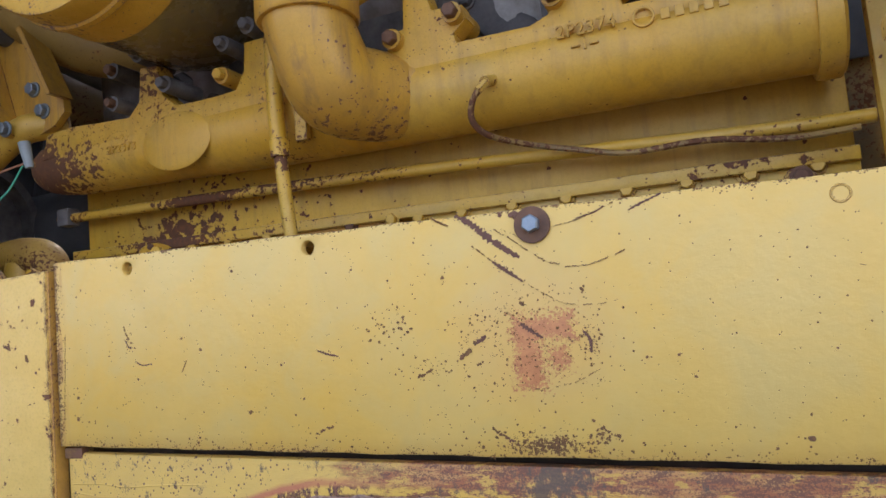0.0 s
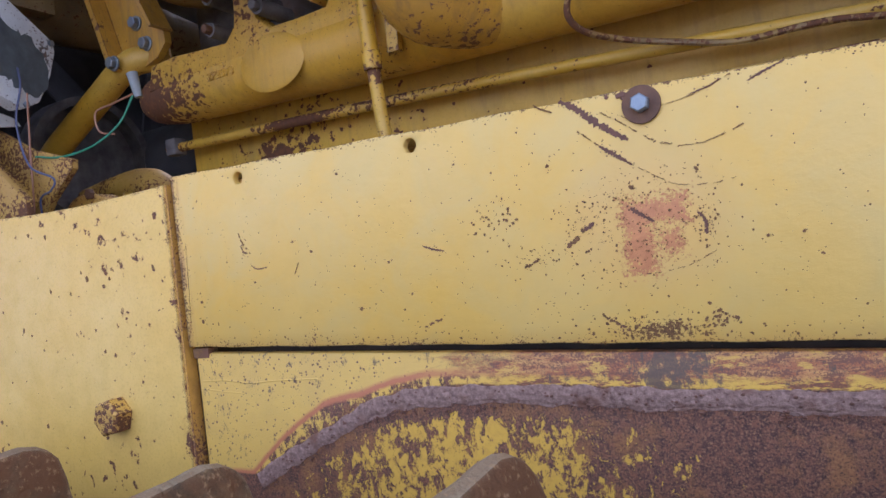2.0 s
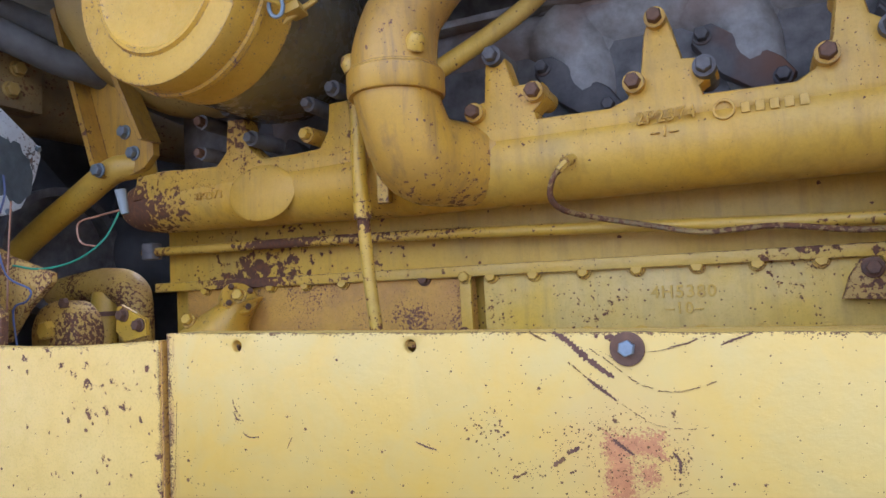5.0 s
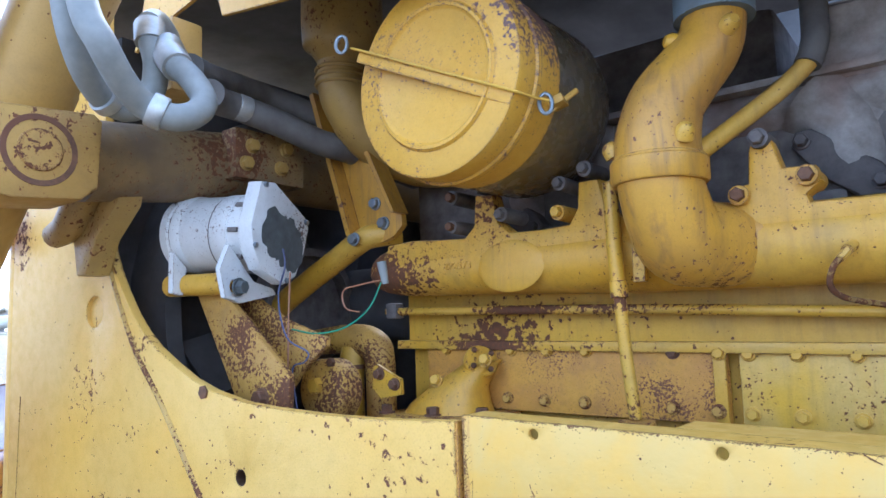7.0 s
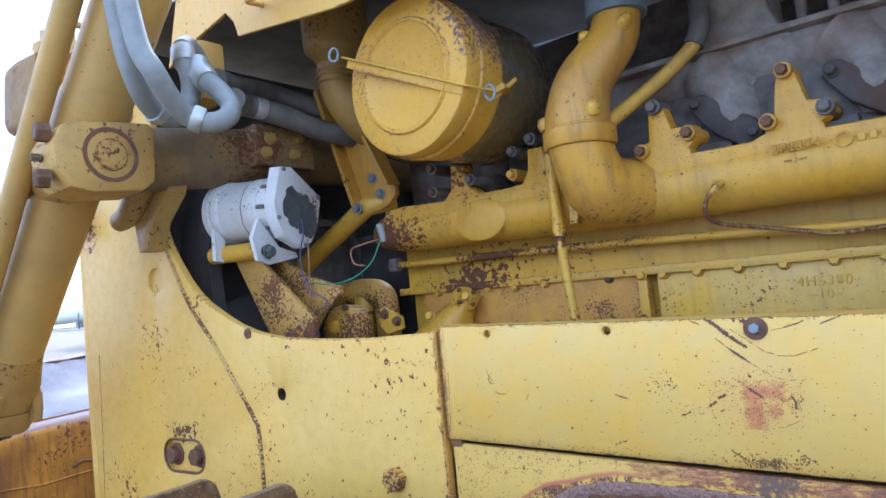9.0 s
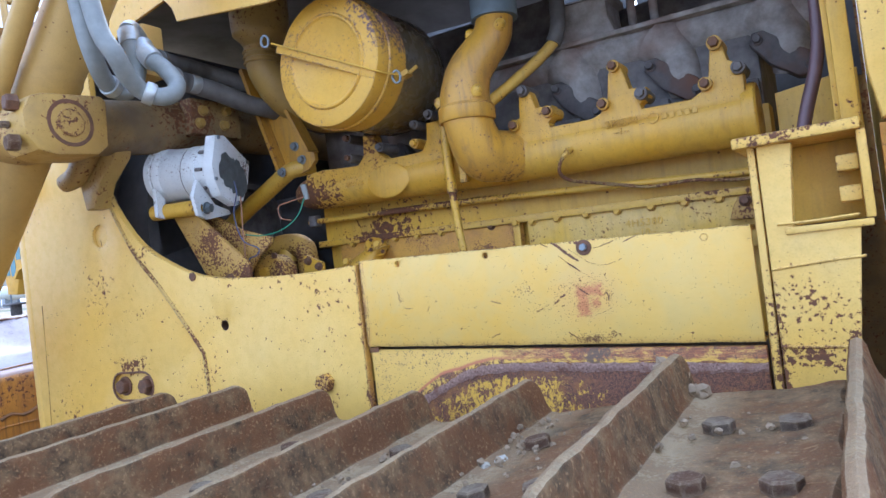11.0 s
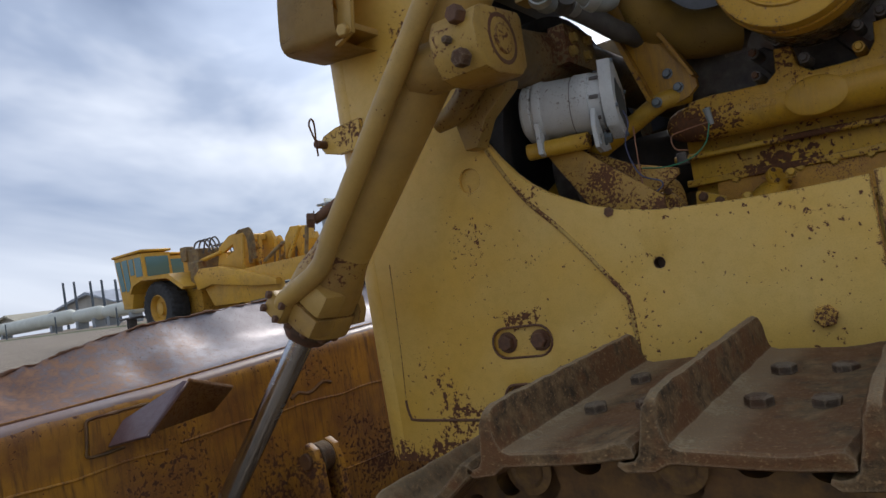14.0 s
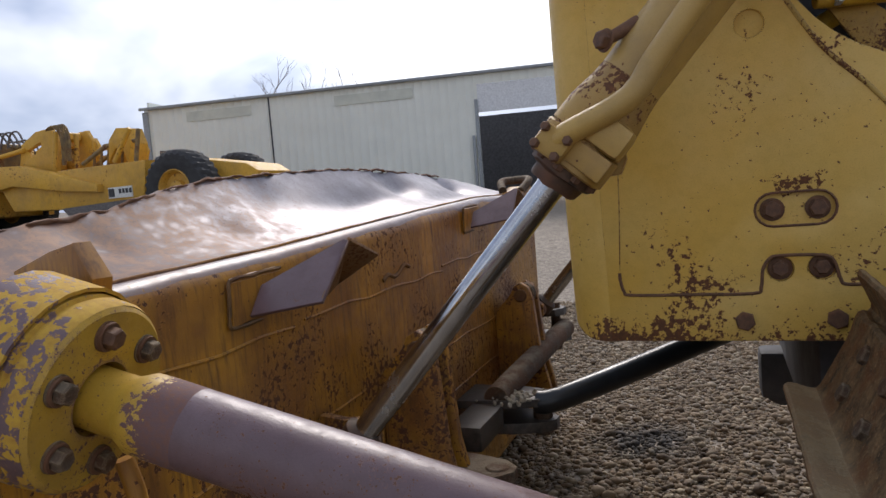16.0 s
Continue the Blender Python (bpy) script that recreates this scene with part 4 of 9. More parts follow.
def lettering(body, size, m, mat, parent, depth=0.0015, name="lettering"):
    cu = bpy.data.curves.new(name, "FONT")
    cu.body, cu.size, cu.extrude, cu.bevel_depth = body, size, depth, 0.0004
    cu.align_x = "CENTER"
    cu.space_character = 1.15
    ob = new(name, cu)
    bpy.context.view_layer.update()
    me = bpy.data.meshes.new_from_object(ob)
    bpy.data.objects.remove(ob)
    me.materials.clear()
    me.materials.append(mat)
    return part(name, me, None, parent, "raised cast characters", m)


FACE = Matrix(((1, 0, 0, 0), (0, 0, -1, 0), (0, 1, 0, 0), (0, 0, 0, 1)))      # text upright on a wall that faces -y
TILT = pose(0, 0, 0, 0, 1.26, 0)
lettering("4H5380", 0.026, Matrix.Translation((0.565, EY - 0.001, 1.614)) @ TILT @ FACE, M_eng_old, cover2)
lettering("\u201310\u2013", 0.024, Matrix.Translation((0.565, EY - 0.001, 1.590)) @ TILT @ FACE, M_eng_old, cover2)

# water manifold: a cast tube with bolted ports above it
mani = thing("water_manifold", "cast yellow water manifold tube bolted along the engine", "manifold", (0.2, 0.4, 1.78))
MY, MR = 0.392, 0.064
mz = lambda x: 1.842 + S(x) + (0.004 if x < 0.1 else 0.0)
bm = bmesh.new()
pts = [(-0.492, MY + 0.01, mz(-0.49) + 0.002), (-0.470, MY, mz(-0.47)), (-0.40, MY, mz(-0.4)), (-0.2, MY, mz(-0.2)), (0.1, MY, mz(0.1)), (0.4, MY, mz(0.4)), (0.7, MY, mz(0.7)), (0.845, MY, mz(0.845))]
tube(bm, pts, MR, 24, 4, radii=[0.030, 0.046, 0.056, MR - 0.004, MR, MR, MR, MR])
body = part("body", bm, M_eng_clean, mani)
bm = bmesh.new()
lathe(bm, [(0.055, 0), (0.072, 0), (0.074, 0.006), (0.074, 0.026), (0.070, 0.030), (0.05, 0.030)], frame_to((0.838, MY, mz(0.84)), (1, 0, 0)), 28)
part("end_flange", bm, M_eng_clean, mani)
outline = [(-0.44, 1.86), (-0.425, 1.908), (-0.36, 1.912), (-0.30, 1.907), (-0.222, 1.902), (-0.198, 1.925), (-0.193, 1.984), (-0.152, 1.980), (-0.142, 1.925), (-0.115, 1.902), (-0.05, 1.900), (0.008, 1.902), (0.026, 1.93), (0.030, 1.976),
           (0.068, 1.976), (0.078, 1.93), (0.10, 1.905), (0.20, 1.90), (0.283, 1.893), (0.286, 1.925), (0.312, 1.928), (0.316, 1.978), (0.324, 2.002), (0.345, 2.002), (0.353, 1.978), (0.362, 1.945), (0.405, 1.942), (0.412, 1.918), (0.392, 1.900), (0.395, 1.889), (0.50, 1.886), (0.525, 1.895), (0.545, 1.925), (0.553, 1.978), (0.562, 2.007),
           (0.582, 2.007), (0.592, 1.978), (0.602, 1.938), (0.640, 1.932), (0.645, 1.910), (0.622, 1.895), (0.625, 1.884), (0.735, 1.880), (0.758, 1.893), (0.778, 1.925), (0.786, 1.975), (0.792, 2.0), (0.812, 2.0), (0.822, 1.95), (0.85, 1.93), (0.85, 1.85)]
bm = bmesh.new()
plate(bm, outline, 0.335, 0.372, bev=0.007)
part("port_casting", bm, M_eng_clean, mani)
for x, z, rr, mt in [(-0.239, 1.984, 0.010, M_bolt), (-0.242, 1.926, 0.009, M_bolt), (-0.125, 1.936, 0.010, M_black), (-0.180, 2.000, 0.010, M_black), (-0.006, 1.924, 0.010, M_eng), (0.0, 1.976, 0.009, M_black), (0.050, 1.994, 0.010, M_black), (0.300, 1.910, 0.011, M_bolt), (0.395, 1.926, 0.011, M_bolt), (0.334, 1.992, 0.011, M_black), (0.537, 1.912, 0.011, M_bolt),
                     (0.572, 1.996, 0.0105, M_bolt), (0.629, 1.917, 0.011, M_black), (0.771, 1.905, 0.011, M_bolt), (0.800, 1.990, 0.012, M_bolt), (0.842, 1.925, 0.011, M_black)]:
    bm = bmesh.new()
    cyl(bm, (x, 0.40, z), (x, 0.322, z), rr + 0.005, rr + 0.004, 18)
    part("boss", bm, M_black if mt is M_black or x < -0.2 else M_eng_clean, mani)
    bolt(mani, (x, 0.322, z), (0, -1, 0), rr, 0.013, mt, turn=x * 900)
bm = bmesh.new()
lathe(bm, [(0.0, 0), (0.05, 0), (0.058, -0.004)], frame_to((-0.115, MY - MR - 0.001, 1.838), (0, -1, 0)) @ Matrix.Diagonal((1.25, 0.85, 1, 1)), 28, False, False)
part("flat_pad", bm, M_eng_clean, mani)
lettering("2P2373", 0.020, Matrix.Translation((-0.238, MY - MR + 0.0045, 1.842)) @ TILT @ FACE, M_eng_clean, mani, 0.0018)
lettering("\u20130\u2013", 0.018, Matrix.Translation((-0.238, MY - MR + 0.0065, 1.862)) @ pose(0, 0, 0, -12, 1.26, 0) @ FACE, M_eng_clean, mani, 0.0018)
lettering("2P2374", 0.023, Matrix.Translation((0.575, MY - MR + 0.0005, 1.853)) @ pose(0, 0, 0, 12, 1.26, 0) @ FACE, M_eng_clean, mani, 0.0018)
lettering("\u20131\u2013", 0.021, Matrix.Translation((0.572, MY - MR - 0.001, 1.832)) @ TILT @ FACE, M_eng_clean, mani, 0.0018)
bm = bmesh.new()                     # raised foundry mark, left as plain shapes
lathe(bm, [(0.011, 0), (0.014, 0), (0.014, 0.003), (0.011, 0.003)], frame_to((0.648, MY - MR + 0.003, 1.856), (0, -1, 0.1)), 20, False, False)
for i in range(5):
    box(bm, (0.674 + 0.017 * i, MY - MR + 0.003, 1.856 + S(0.05 + 0.017 * i)), (0.011, 0.003, 0.014), bev=0.001)
part("cast_mark", bm, M_eng_clean, mani)

# outlet elbow
elbow = thing("outlet_elbow", "chipped yellow cast coolant elbow rising to a rubber sleeve", "elbow pipe", (0.2, 0.26, 1.8))
bm = bmesh.new()
tube(bm, [(0.36, 0.397, 1.842), (0.29, 0.385, 1.842), (0.243, 0.335, 1.842), (0.218, 0.287, 1.853), (0.207, 0.252, 1.93), (0.207, 0.252, 1.965)], 0.06, 24, 6, radii=[0.060, 0.065, 0.068, 0.068, 0.063, 0.061])
part("lower_bend", bm, M_elbow, elbow)
bm = bmesh.new()
lathe(bm, [(0.055, 0), (0.070, 0.0), (0.073, 0.004), (0.073, 0.034), (0.070, 0.037), (0.070, 0.039), (0.068, 0.041), (0.055, 0.041)], frame_to((0.207, 0.252, 1.930), (0.02, 0, 1)), 32)
part("collar", bm, M_elbow, elbow)
bm = bmesh.new()
tube(bm, [(0.207, 0.252, 1.962), (0.208, 0.253, 2.0), (0.222, 0.262, 2.055), (0.252, 0.28, 2.10), (0.280, 0.297, 2.14), (0.290, 0.304, 2.18), (0.292, 0.306, 2.23)], 0.055, 24, 6, radii=[0.066, 0.064, 0.058, 0.053, 0.050, 0.048, 0.048])
upper = part("upper_bend", bm, M_elbow, elbow)
for p, ax in (((0.14, 0.235, 1.993), (-0.4, -0.3, 1)), ((0.262, 0.215, 1.995), (0.5, -0.5, 1)), ((0.325, 0.262, 2.155), (0.6, -0.6, 0.2)), ((0.238, 0.262, 2.15), (-0.6, -0.5, 0.2))):
    bm = bmesh.new()
    lathe(bm, [(0.015, -0.012), (0.014, 0.004), (0.008, 0.012)], frame_to(p, ax), 10)
    part("lug", bm, M_eng, upper)
bm = bmesh.new()
lathe(bm, [(0.050, 0), (0.060, 0.0), (0.060, 0.16), (0.050, 0.16)], frame_to((0.291, 0.305, 2.185), (0.03, 0.03, 1)), 28)
part("rubber_sleeve", bm, M_rubber_sleeve, elbow, "blue-grey rubber sleeve")
bm = bmesh.new()
tube(bm, [(0.235, 0.30, 1.97), (0.30, 0.36, 2.03), (0.36, 0.405, 2.085), (0.395, 0.43, 2.125), (0.402, 0.436, 2.14)], 0.015, 12)
part("bypass_pipe", bm, M_eng_old, elbow)
bm = bmesh.new()
tube(bm, [(0.394, 0.430, 2.122), (0.404, 0.438, 2.15), (0.408, 0.45, 2.20), (0.40, 0.50, 2.42)], 0.021, 12)
part("bypass_hose", bm, M_dark_hose, elbow, "dark rubber hose on the bypass pipe")

# thin lines along the block
drain = thing("drain_pipe", "thin upright yellow pipe with a sleeve joint", "pipe", (0.107, 0.31, 1.55))
bm = bmesh.new()
tube(bm, [(0.098, 0.318, 1.96), (0.103, 0.308, 1.86), (0.108, 0.304, 1.775)], 0.0125, 12)
part("upper_pipe", bm, M_eng, drain)
bm = bmesh.new()
tube(bm, [(0.108, 0.304, 1.778), (0.111, 0.309, 1.68), (0.117, 0.318, 1.57)], 0.0105, 12)
part("lower_pipe", bm, M_eng, drain)
bm = bmesh.new()
cyl(bm, (0.1075, 0.304, 1.793), (0.1085, 0.304, 1.765), 0.0145, n=16, bev=0.001)
part("sleeve", bm, M_eng, drain)
bm = bmesh.new()
lathe(bm, [(0.012, -0.035), (0.018, -0.03), (0.022, -0.004), (0.030, 0.0), (0.030, 0.012), (0.016, 0.012)], frame_to((0.118, 0.319, 1.555), (0, 0, 1)), 18)
part("cup", bm, M_eng_rust, drain)
bm = bmesh.new()
plate(bm, [(0.128, 1.79), (0.148, 1.79), (0.150, 1.86), (0.130, 1.87)], 0.318, 0.33)
part("clip", bm, M_eng, drain)
line1 = thing("oil_line", "thin yellow oil line running along the block", "pipe", (0.2, 0.44, 1.73))
bm = bmesh.new()
tube(bm, [(-0.50, 0.438, 1.770), (-0.48, 0.436, 1.769), (0.0, 0.434, 1.752), (0.33, 0.432, 1.735), (0.75, 0.432, 1.709), (0.9, 0.432, 1.703)], 0.0095, 10)
part("pipe", bm, M_eng, line1)
bm = bmesh.new()
box(bm, (-0.497, 0.435, 1.771), (0.03, 0.03, 0.035), bev=0.004)
part("union", bm, M_black, line1)
M_wire_p = paint("painted_wire", (0.36, 0.22, 0.05), (0.17, 0.10, 0.05), 0.9, 0.3, 0.8, size=0.5)
probe = thing("temperature_sender", "brass sender on the manifold with a painted wire", "sensor", (0.44, 0.33, 1.82))
bm = bmesh.new()
cyl(bm, (0.446, 0.345, 1.825), (0.437, 0.310, 1.812), 0.008, n=10)
cyl(bm, (0.438, 0.313, 1.813), (0.428, 0.305, 1.800), 0.0062, n=6)
part("plug", bm, M_eng, probe)
bm = bmesh.new()
tube(bm, [(0.430, 0.306, 1.803), (0.418, 0.308, 1.788), (0.412, 0.318, 1.765), (0.425, 0.345, 1.748), (0.466, 0.39, 1.737), (0.53, 0.412, 1.722), (0.60, 0.418, 1.706), (0.68, 0.42, 1.706), (0.72, 0.421, 1.703), (0.80, 0.422, 1.690), (0.88, 0.425, 1.690)], 0.0045, 8)
part("wire", bm, M_wire_p, probe)
bm = bmesh.new()
plate(bm, [(0.77, 1.600), (0.845, 1.595), (0.835, 1.63), (0.815, 1.655), (0.795, 1.652), (0.78, 1.63)], 0.435, 0.45, bev=0.002)
part("bracket", bm, M_eng_rust, engine)
bolt(engine, (0.808, 0.435, 1.64), (0, -1, 0), 0.010, 0.009, M_bolt, 0.014)

# cylinder head, exhaust manifold and the dark things above
head = thing("cylinder_head", "black cylinder head behind the manifolds", "cylinder head", (0.2, 0.6, 1.8))
bm = bmesh.new()
box(bm, (0.19, 0.72, 1.95), (1.36, 0.40, 0.30), bev=0.015)
part("casting", bm, M_black, head)
# black boxes stand for the shaded recesses between the exhaust legs
for x in (-0.33, -0.10, 0.13, 0.36, 0.59, 0.80):
    bm = bmesh.new()
    box(bm, (x, 0.512, 1.885), (0.13, 0.03, 0.09), bev=0.012)
    part("port_recess_shade", bm, M_black, head)
M_exh2 = metal("sooty_cast_iron", (0.14, 0.125, 0.12), (0.07, 0.062, 0.062), 0.7, 0.1, 40, 0.3, 0.4)
exhaust = thing("exhaust_manifold", "cast iron exhaust manifold with a weathered grey crust", "exhaust manifold", (0.5, 0.55, 2.0))
bm = bmesh.new()
tube(bm, [(-0.35, 0.56, 2.075), (-0.1, 0.56, 2.08), (0.2, 0.555, 2.085), (0.5, 0.55, 2.088), (0.8, 0.55, 2.08), (1.0, 0.55, 2.075)], 0.052, 16)
part("log", bm, M_exh, exhaust)
bm = bmesh.new()
box(bm, (0.35, 0.53, 2.128), (1.35, 0.10, 0.014), pose(0, 0, 0, 0, 0.6, 0), bev=0.004)
part("top_rib", bm, M_exh, exhaust)
for x in (-0.20, 0.0, 0.42, 0.675, 0.925):
    bm = bmesh.new()
    tube(bm, [(x - 0.03, 0.555, 2.085), (x - 0.006, 0.545, 2.058), (x + 0.008, 0.538, 2.02), (x + 0.014, 0.532, 1.985), (x + 0.016, 0.55, 1.945)], 0.05, 20, 5, radii=[0.078, 0.064, 0.051, 0.048, 0.050])
    tube(bm, [(x + 0.075, 0.555, 2.085), (x + 0.045, 0.55, 2.068), (x + 0.022, 0.545, 2.03)], 0.03, 16, 5, radii=[0.040, 0.042, 0.036])
    part("port_leg", bm, M_exh, exhaust, angle=60)
    bm = bmesh.new()
    plate(bm, [(x - 0.072, 2.006), (x - 0.064, 2.032), (x - 0.040, 2.034), (x + 0.054, 1.962), (x + 0.072, 1.935), (x + 0.058, 1.908), (x + 0.022, 1.910), (x - 0.032, 1.950)], 0.488, 0.535, bev=0.008)
    part("port_clamp", bm, M_exh2, exhaust)
    bolt(exhaust, (x - 0.054, 0.488, 2.013), (0, -1, 0.1), 0.011, 0.013, M_exh2, 0.014)
    bolt(exhaust, (x + 0.052, 0.488, 1.930), (0, -1, 0.1), 0.011, 0.013, M_exh2, 0.014)
bm = bmesh.new()
plate(bm, [(0.355, 2.112), (0.57, 2.102), (0.543, 2.135), (0.527, 2.175), (0.526, 2.218), (0.540, 2.222), (0.540, 2.238), (0.385, 2.246), (0.385, 2.230), (0.400, 2.226), (0.400, 2.18), (0.388, 2.14)], 0.50, 0.62, bev=0.010)
part("stack_flange", bm, M_exh, exhaust)
for x in (0.575, 0.632):
    bm = bmesh.new()
    tube(bm, [(x, 0.56, 2.13), (x - 0.003, 0.57, 2.5)], 0.011, 10, 1)
    part("riser_tube", bm, M_exh, exhaust)

# added blocks: black for the dim space over the engine, gaps leave some sky
valve = thing("valve_cover", "black blocks added as valve covers to darken the space above the engine", "valve cover", (0.3, 0.85, 2.1))
for x0, x1, zt in ((-0.40, 0.30, 2.37), (0.36, 0.98, 2.27)):
    bm = bmesh.new()
    box(bm, ((x0 + x1) / 2, 0.90, (2.08 + zt) / 2), (x1 - x0, 0.34, zt - 2.08), bev=0.03)
    part("cover", bm, M_black, valve)
bm = bmesh.new()
box(bm, (0.28, 0.90, 2.15), (0.20, 0.30, 0.14), bev=0.01)
part("rocker_base", bm, M_black, valve)

# guard plate stands very slightly out of line with the hood
guard.matrix_basis = Matrix.Translation((0, 0.031, 0)) @ pose(0, 0, 0, 0, 0, 2.07) @ guard.matrix_basis


# ---- paint of the two worn panels ----
def box_field(N, L, xyz, cx, cz, hx, hz):
    """How far a point of the panel lies outside an upright rectangle, in metres."""
    a = math_node(N, L, "SUBTRACT", math_node(N, L, "ABSOLUTE", math_node(N, L, "SUBTRACT", xyz.outputs[0], cx)), hx)
    b = math_node(N, L, "SUBTRACT", math_node(N, L, "ABSOLUTE", math_node(N, L, "SUBTRACT", xyz.outputs[2], cz)), hz)
    return math_node(N, L, "MAXIMUM", a, b)


def blob_field(N, L, xyz, cx, cz, sx, sz):
    """One in the middle of an ellipse, falling to nought at its rim."""
    a = math_node(N, L, "DIVIDE", math_node(N, L, "SUBTRACT", xyz.outputs[0], cx), sx)
    b = math_node(N, L, "DIVIDE", math_node(N, L, "SUBTRACT", xyz.outputs[2], cz), sz)
    d = math_node(N, L, "SQRT", math_node(N, L, "ADD", math_node(N, L, "MULTIPLY", a, a), math_node(N, L, "MULTIPLY", b, b)))
    return math_node(N, L, "SUBTRACT", 1.0, d, True)


def pits_of(N, L, co, sizes, more):
    """Small ragged dots; more raises their number."""
    wv = N.new("ShaderNodeTexNoise")
    wv.inputs["Scale"].default_value = 160
    L.new(co, wv.inputs["Vector"])
    pit = None
    for sc, big_r, lim in sizes:
        va = N.new("ShaderNodeVectorMath")
        va.operation = "MULTIPLY_ADD"
        L.new(wv.outputs["Color"], va.inputs[0])
        va.inputs[1].default_value = (0.6 / sc,) * 3
        L.new(co, va.inputs[2])
        v = N.new("ShaderNodeTexVoronoi")
        v.inputs["Scale"].default_value = sc
        L.new(va.outputs[0], v.inputs["Vector"])
        sep = N.new("ShaderNodeSeparateColor")
        L.new(v.outputs["Color"], sep.inputs[0])
        rad = math_node(N, L, "MULTIPLY", math_node(N, L, "POWER", sep.outputs[0], 1.5), big_r)
        q = math_node(N, L, "MULTIPLY", math_node(N, L, "LESS_THAN", v.outputs["Distance"], rad), math_node(N, L, "LESS_THAN", sep.outputs[1], math_node(N, L, "ADD", more, lim)))
        pit = q if pit is None else math_node(N, L, "MAXIMUM", pit, q)
    return pit


def panel_paint():
    """The hood panel: pale yellow, fine pits, a salmon patch where the paint has burnt off, chips along the edges."""
    m, N, L, P = nodes_of("hood_panel_paint")
    co = N.new("ShaderNodeTexCoord").outputs["Object"]
    xyz = N.new("ShaderNodeSeparateXYZ")
    L.new(co, xyz.inputs[0])
    big = noise_node(N, L, co, 5, 3, 0.5)
    col = mix(N, L, ramp(N, L, big, [(0.35, 0.0), (0.68, 1.0)]), YEL, YEL2)
    fine = noise_node(N, L, co, 40, 5, 0.6)
    col = mix(N, L, ramp(N, L, fine, [(0.45, 0.0), (0.8, 0.25)]), col, tuple(c * 0.75 for c in YEL))
    col = mix(N, L, ramp(N, L, noise_node(N, L, co, 16, 4, 0.6, 0.6), [(0.42, 0.0), (0.66, 0.55)]), col, (0.60, 0.43, 0.135))
    rough_n = noise_node(N, L, co, 75, 7, 0.68, 0.4)
    speck = noise_node(N, L, co, 340, 5, 0.70)
    rag = math_node(N, L, "ADD", math_node(N, L, "MULTIPLY", math_node(N, L, "SUBTRACT", rough_n, 0.5), 0.030), math_node(N, L, "MULTIPLY", math_node(N, L, "SUBTRACT", speck, 0.5), 0.060))
    # bare primer: one solid field with ragged rims, thinning into specks round it
    core = math_node(N, L, "MINIMUM", box_field(N, L, xyz, 0.5475, 1.470, 0.0135, 0.031), box_field(N, L, xyz, 0.563, 1.489, 0.025, 0.0115))
    thin = math_node(N, L, "ADD", math_node(N, L, "MINIMUM", box_field(N, L, xyz, 0.572, 1.4645, 0.026, 0.027), box_field(N, L, xyz, 0.577, 1.446, 0.026, 0.004)), 0.0165)
    primer = ramp(N, L, math_node(N, L, "SUBTRACT", rag, math_node(N, L, "MINIMUM", core, thin)), [(0.0, 0.0), (0.0025, 1.0)])
    halo = ramp(N, L, blob_field(N, L, xyz, 0.553, 1.482, 0.085, 0.075), [(0.0, 0.0), (0.5, 0.22)])
    col = mix(N, L, halo, col, (0.60, 0.31, 0.10))
    pcol = mix(N, L, ramp(N, L, rough_n, [(0.40, 0.0), (0.62, 1.0)]), (0.58, 0.225, 0.080), (0.45, 0.155, 0.058))
    col = mix(N, L, math_node(N, L, "MULTIPLY", primer, 0.88), col, pcol)
    # chipped places: round the patch, at the foot below it, along the lower and the front edge
    wide = blob_field(N, L, xyz, 0.555, 1.472, 0.100, 0.062)
    foot = blob_field(N, L, xyz, 0.555, 1.394, 0.075, 0.024)
    left = blob_field(N, L, xyz, 0.425, 1.502, 0.040, 0.022)
    low = math_node(N, L, "SUBTRACT", 1.0, math_node(N, L, "DIVIDE", math_node(N, L, "SUBTRACT", math_node(N, L, "ADD", xyz.outputs[2], math_node(N, L, "MULTIPLY", xyz.outputs[0], 0.033)), 1.402), 0.016), True)
    high = math_node(N, L, "SUBTRACT", 1.0, math_node(N, L, "DIVIDE", math_node(N, L, "SUBTRACT", 1.607, math_node(N, L, "ADD", xyz.outputs[2], math_node(N, L, "MULTIPLY", xyz.outputs[0], 0.033))), 0.007), True)
    side = math_node(N, L, "SUBTRACT", 1.0, math_node(N, L, "DIVIDE", math_node(N, L, "SUBTRACT", xyz.outputs[0], 0.004), 0.016), True)
    hot = math_node(N, L, "MAXIMUM", math_node(N, L, "MULTIPLY", wide, 0.50), math_node(N, L, "MULTIPLY", left, 0.45))
    rims = math_node(N, L, "MAXIMUM", math_node(N, L, "MULTIPLY", low, 0.62), math_node(N, L, "MAXIMUM", math_node(N, L, "MULTIPLY", high, 0.8), math_node(N, L, "MULTIPLY", side, 0.9)))
    hot = math_node(N, L, "MAXIMUM", hot, math_node(N, L, "MAXIMUM", math_node(N, L, "MULTIPLY", foot, 0.95), rims))
    sa = math_node(N, L, "ADD", math_node(N, L, "MULTIPLY", hot, 0.22), math_node(N, L, "ADD", math_node(N, L, "MULTIPLY", speck, 0.55), math_node(N, L, "MULTIPLY", rough_n, 0.35)))
    chip = ramp(N, L, sa, [(0.616, 0.0), (0.622, 1.0)])
    pit = pits_of(N, L, co, ((70, 0.11, 0.10), (130, 0.20, 0.10), (240, 0.28, 0.14), (420, 0.34, 0.12)), math_node(N, L, "MULTIPLY", hot, 0.5))
    both = math_node(N, L, "MAXIMUM", chip, pit)
    rust_run = math_node(N, L, "MULTIPLY", side, ramp(N, L, noise_node(N, L, co, 30, 5, 0.6, 0.2, (4, 4, 0.5)), [(0.45, 0.0), (0.62, 0.9)]))
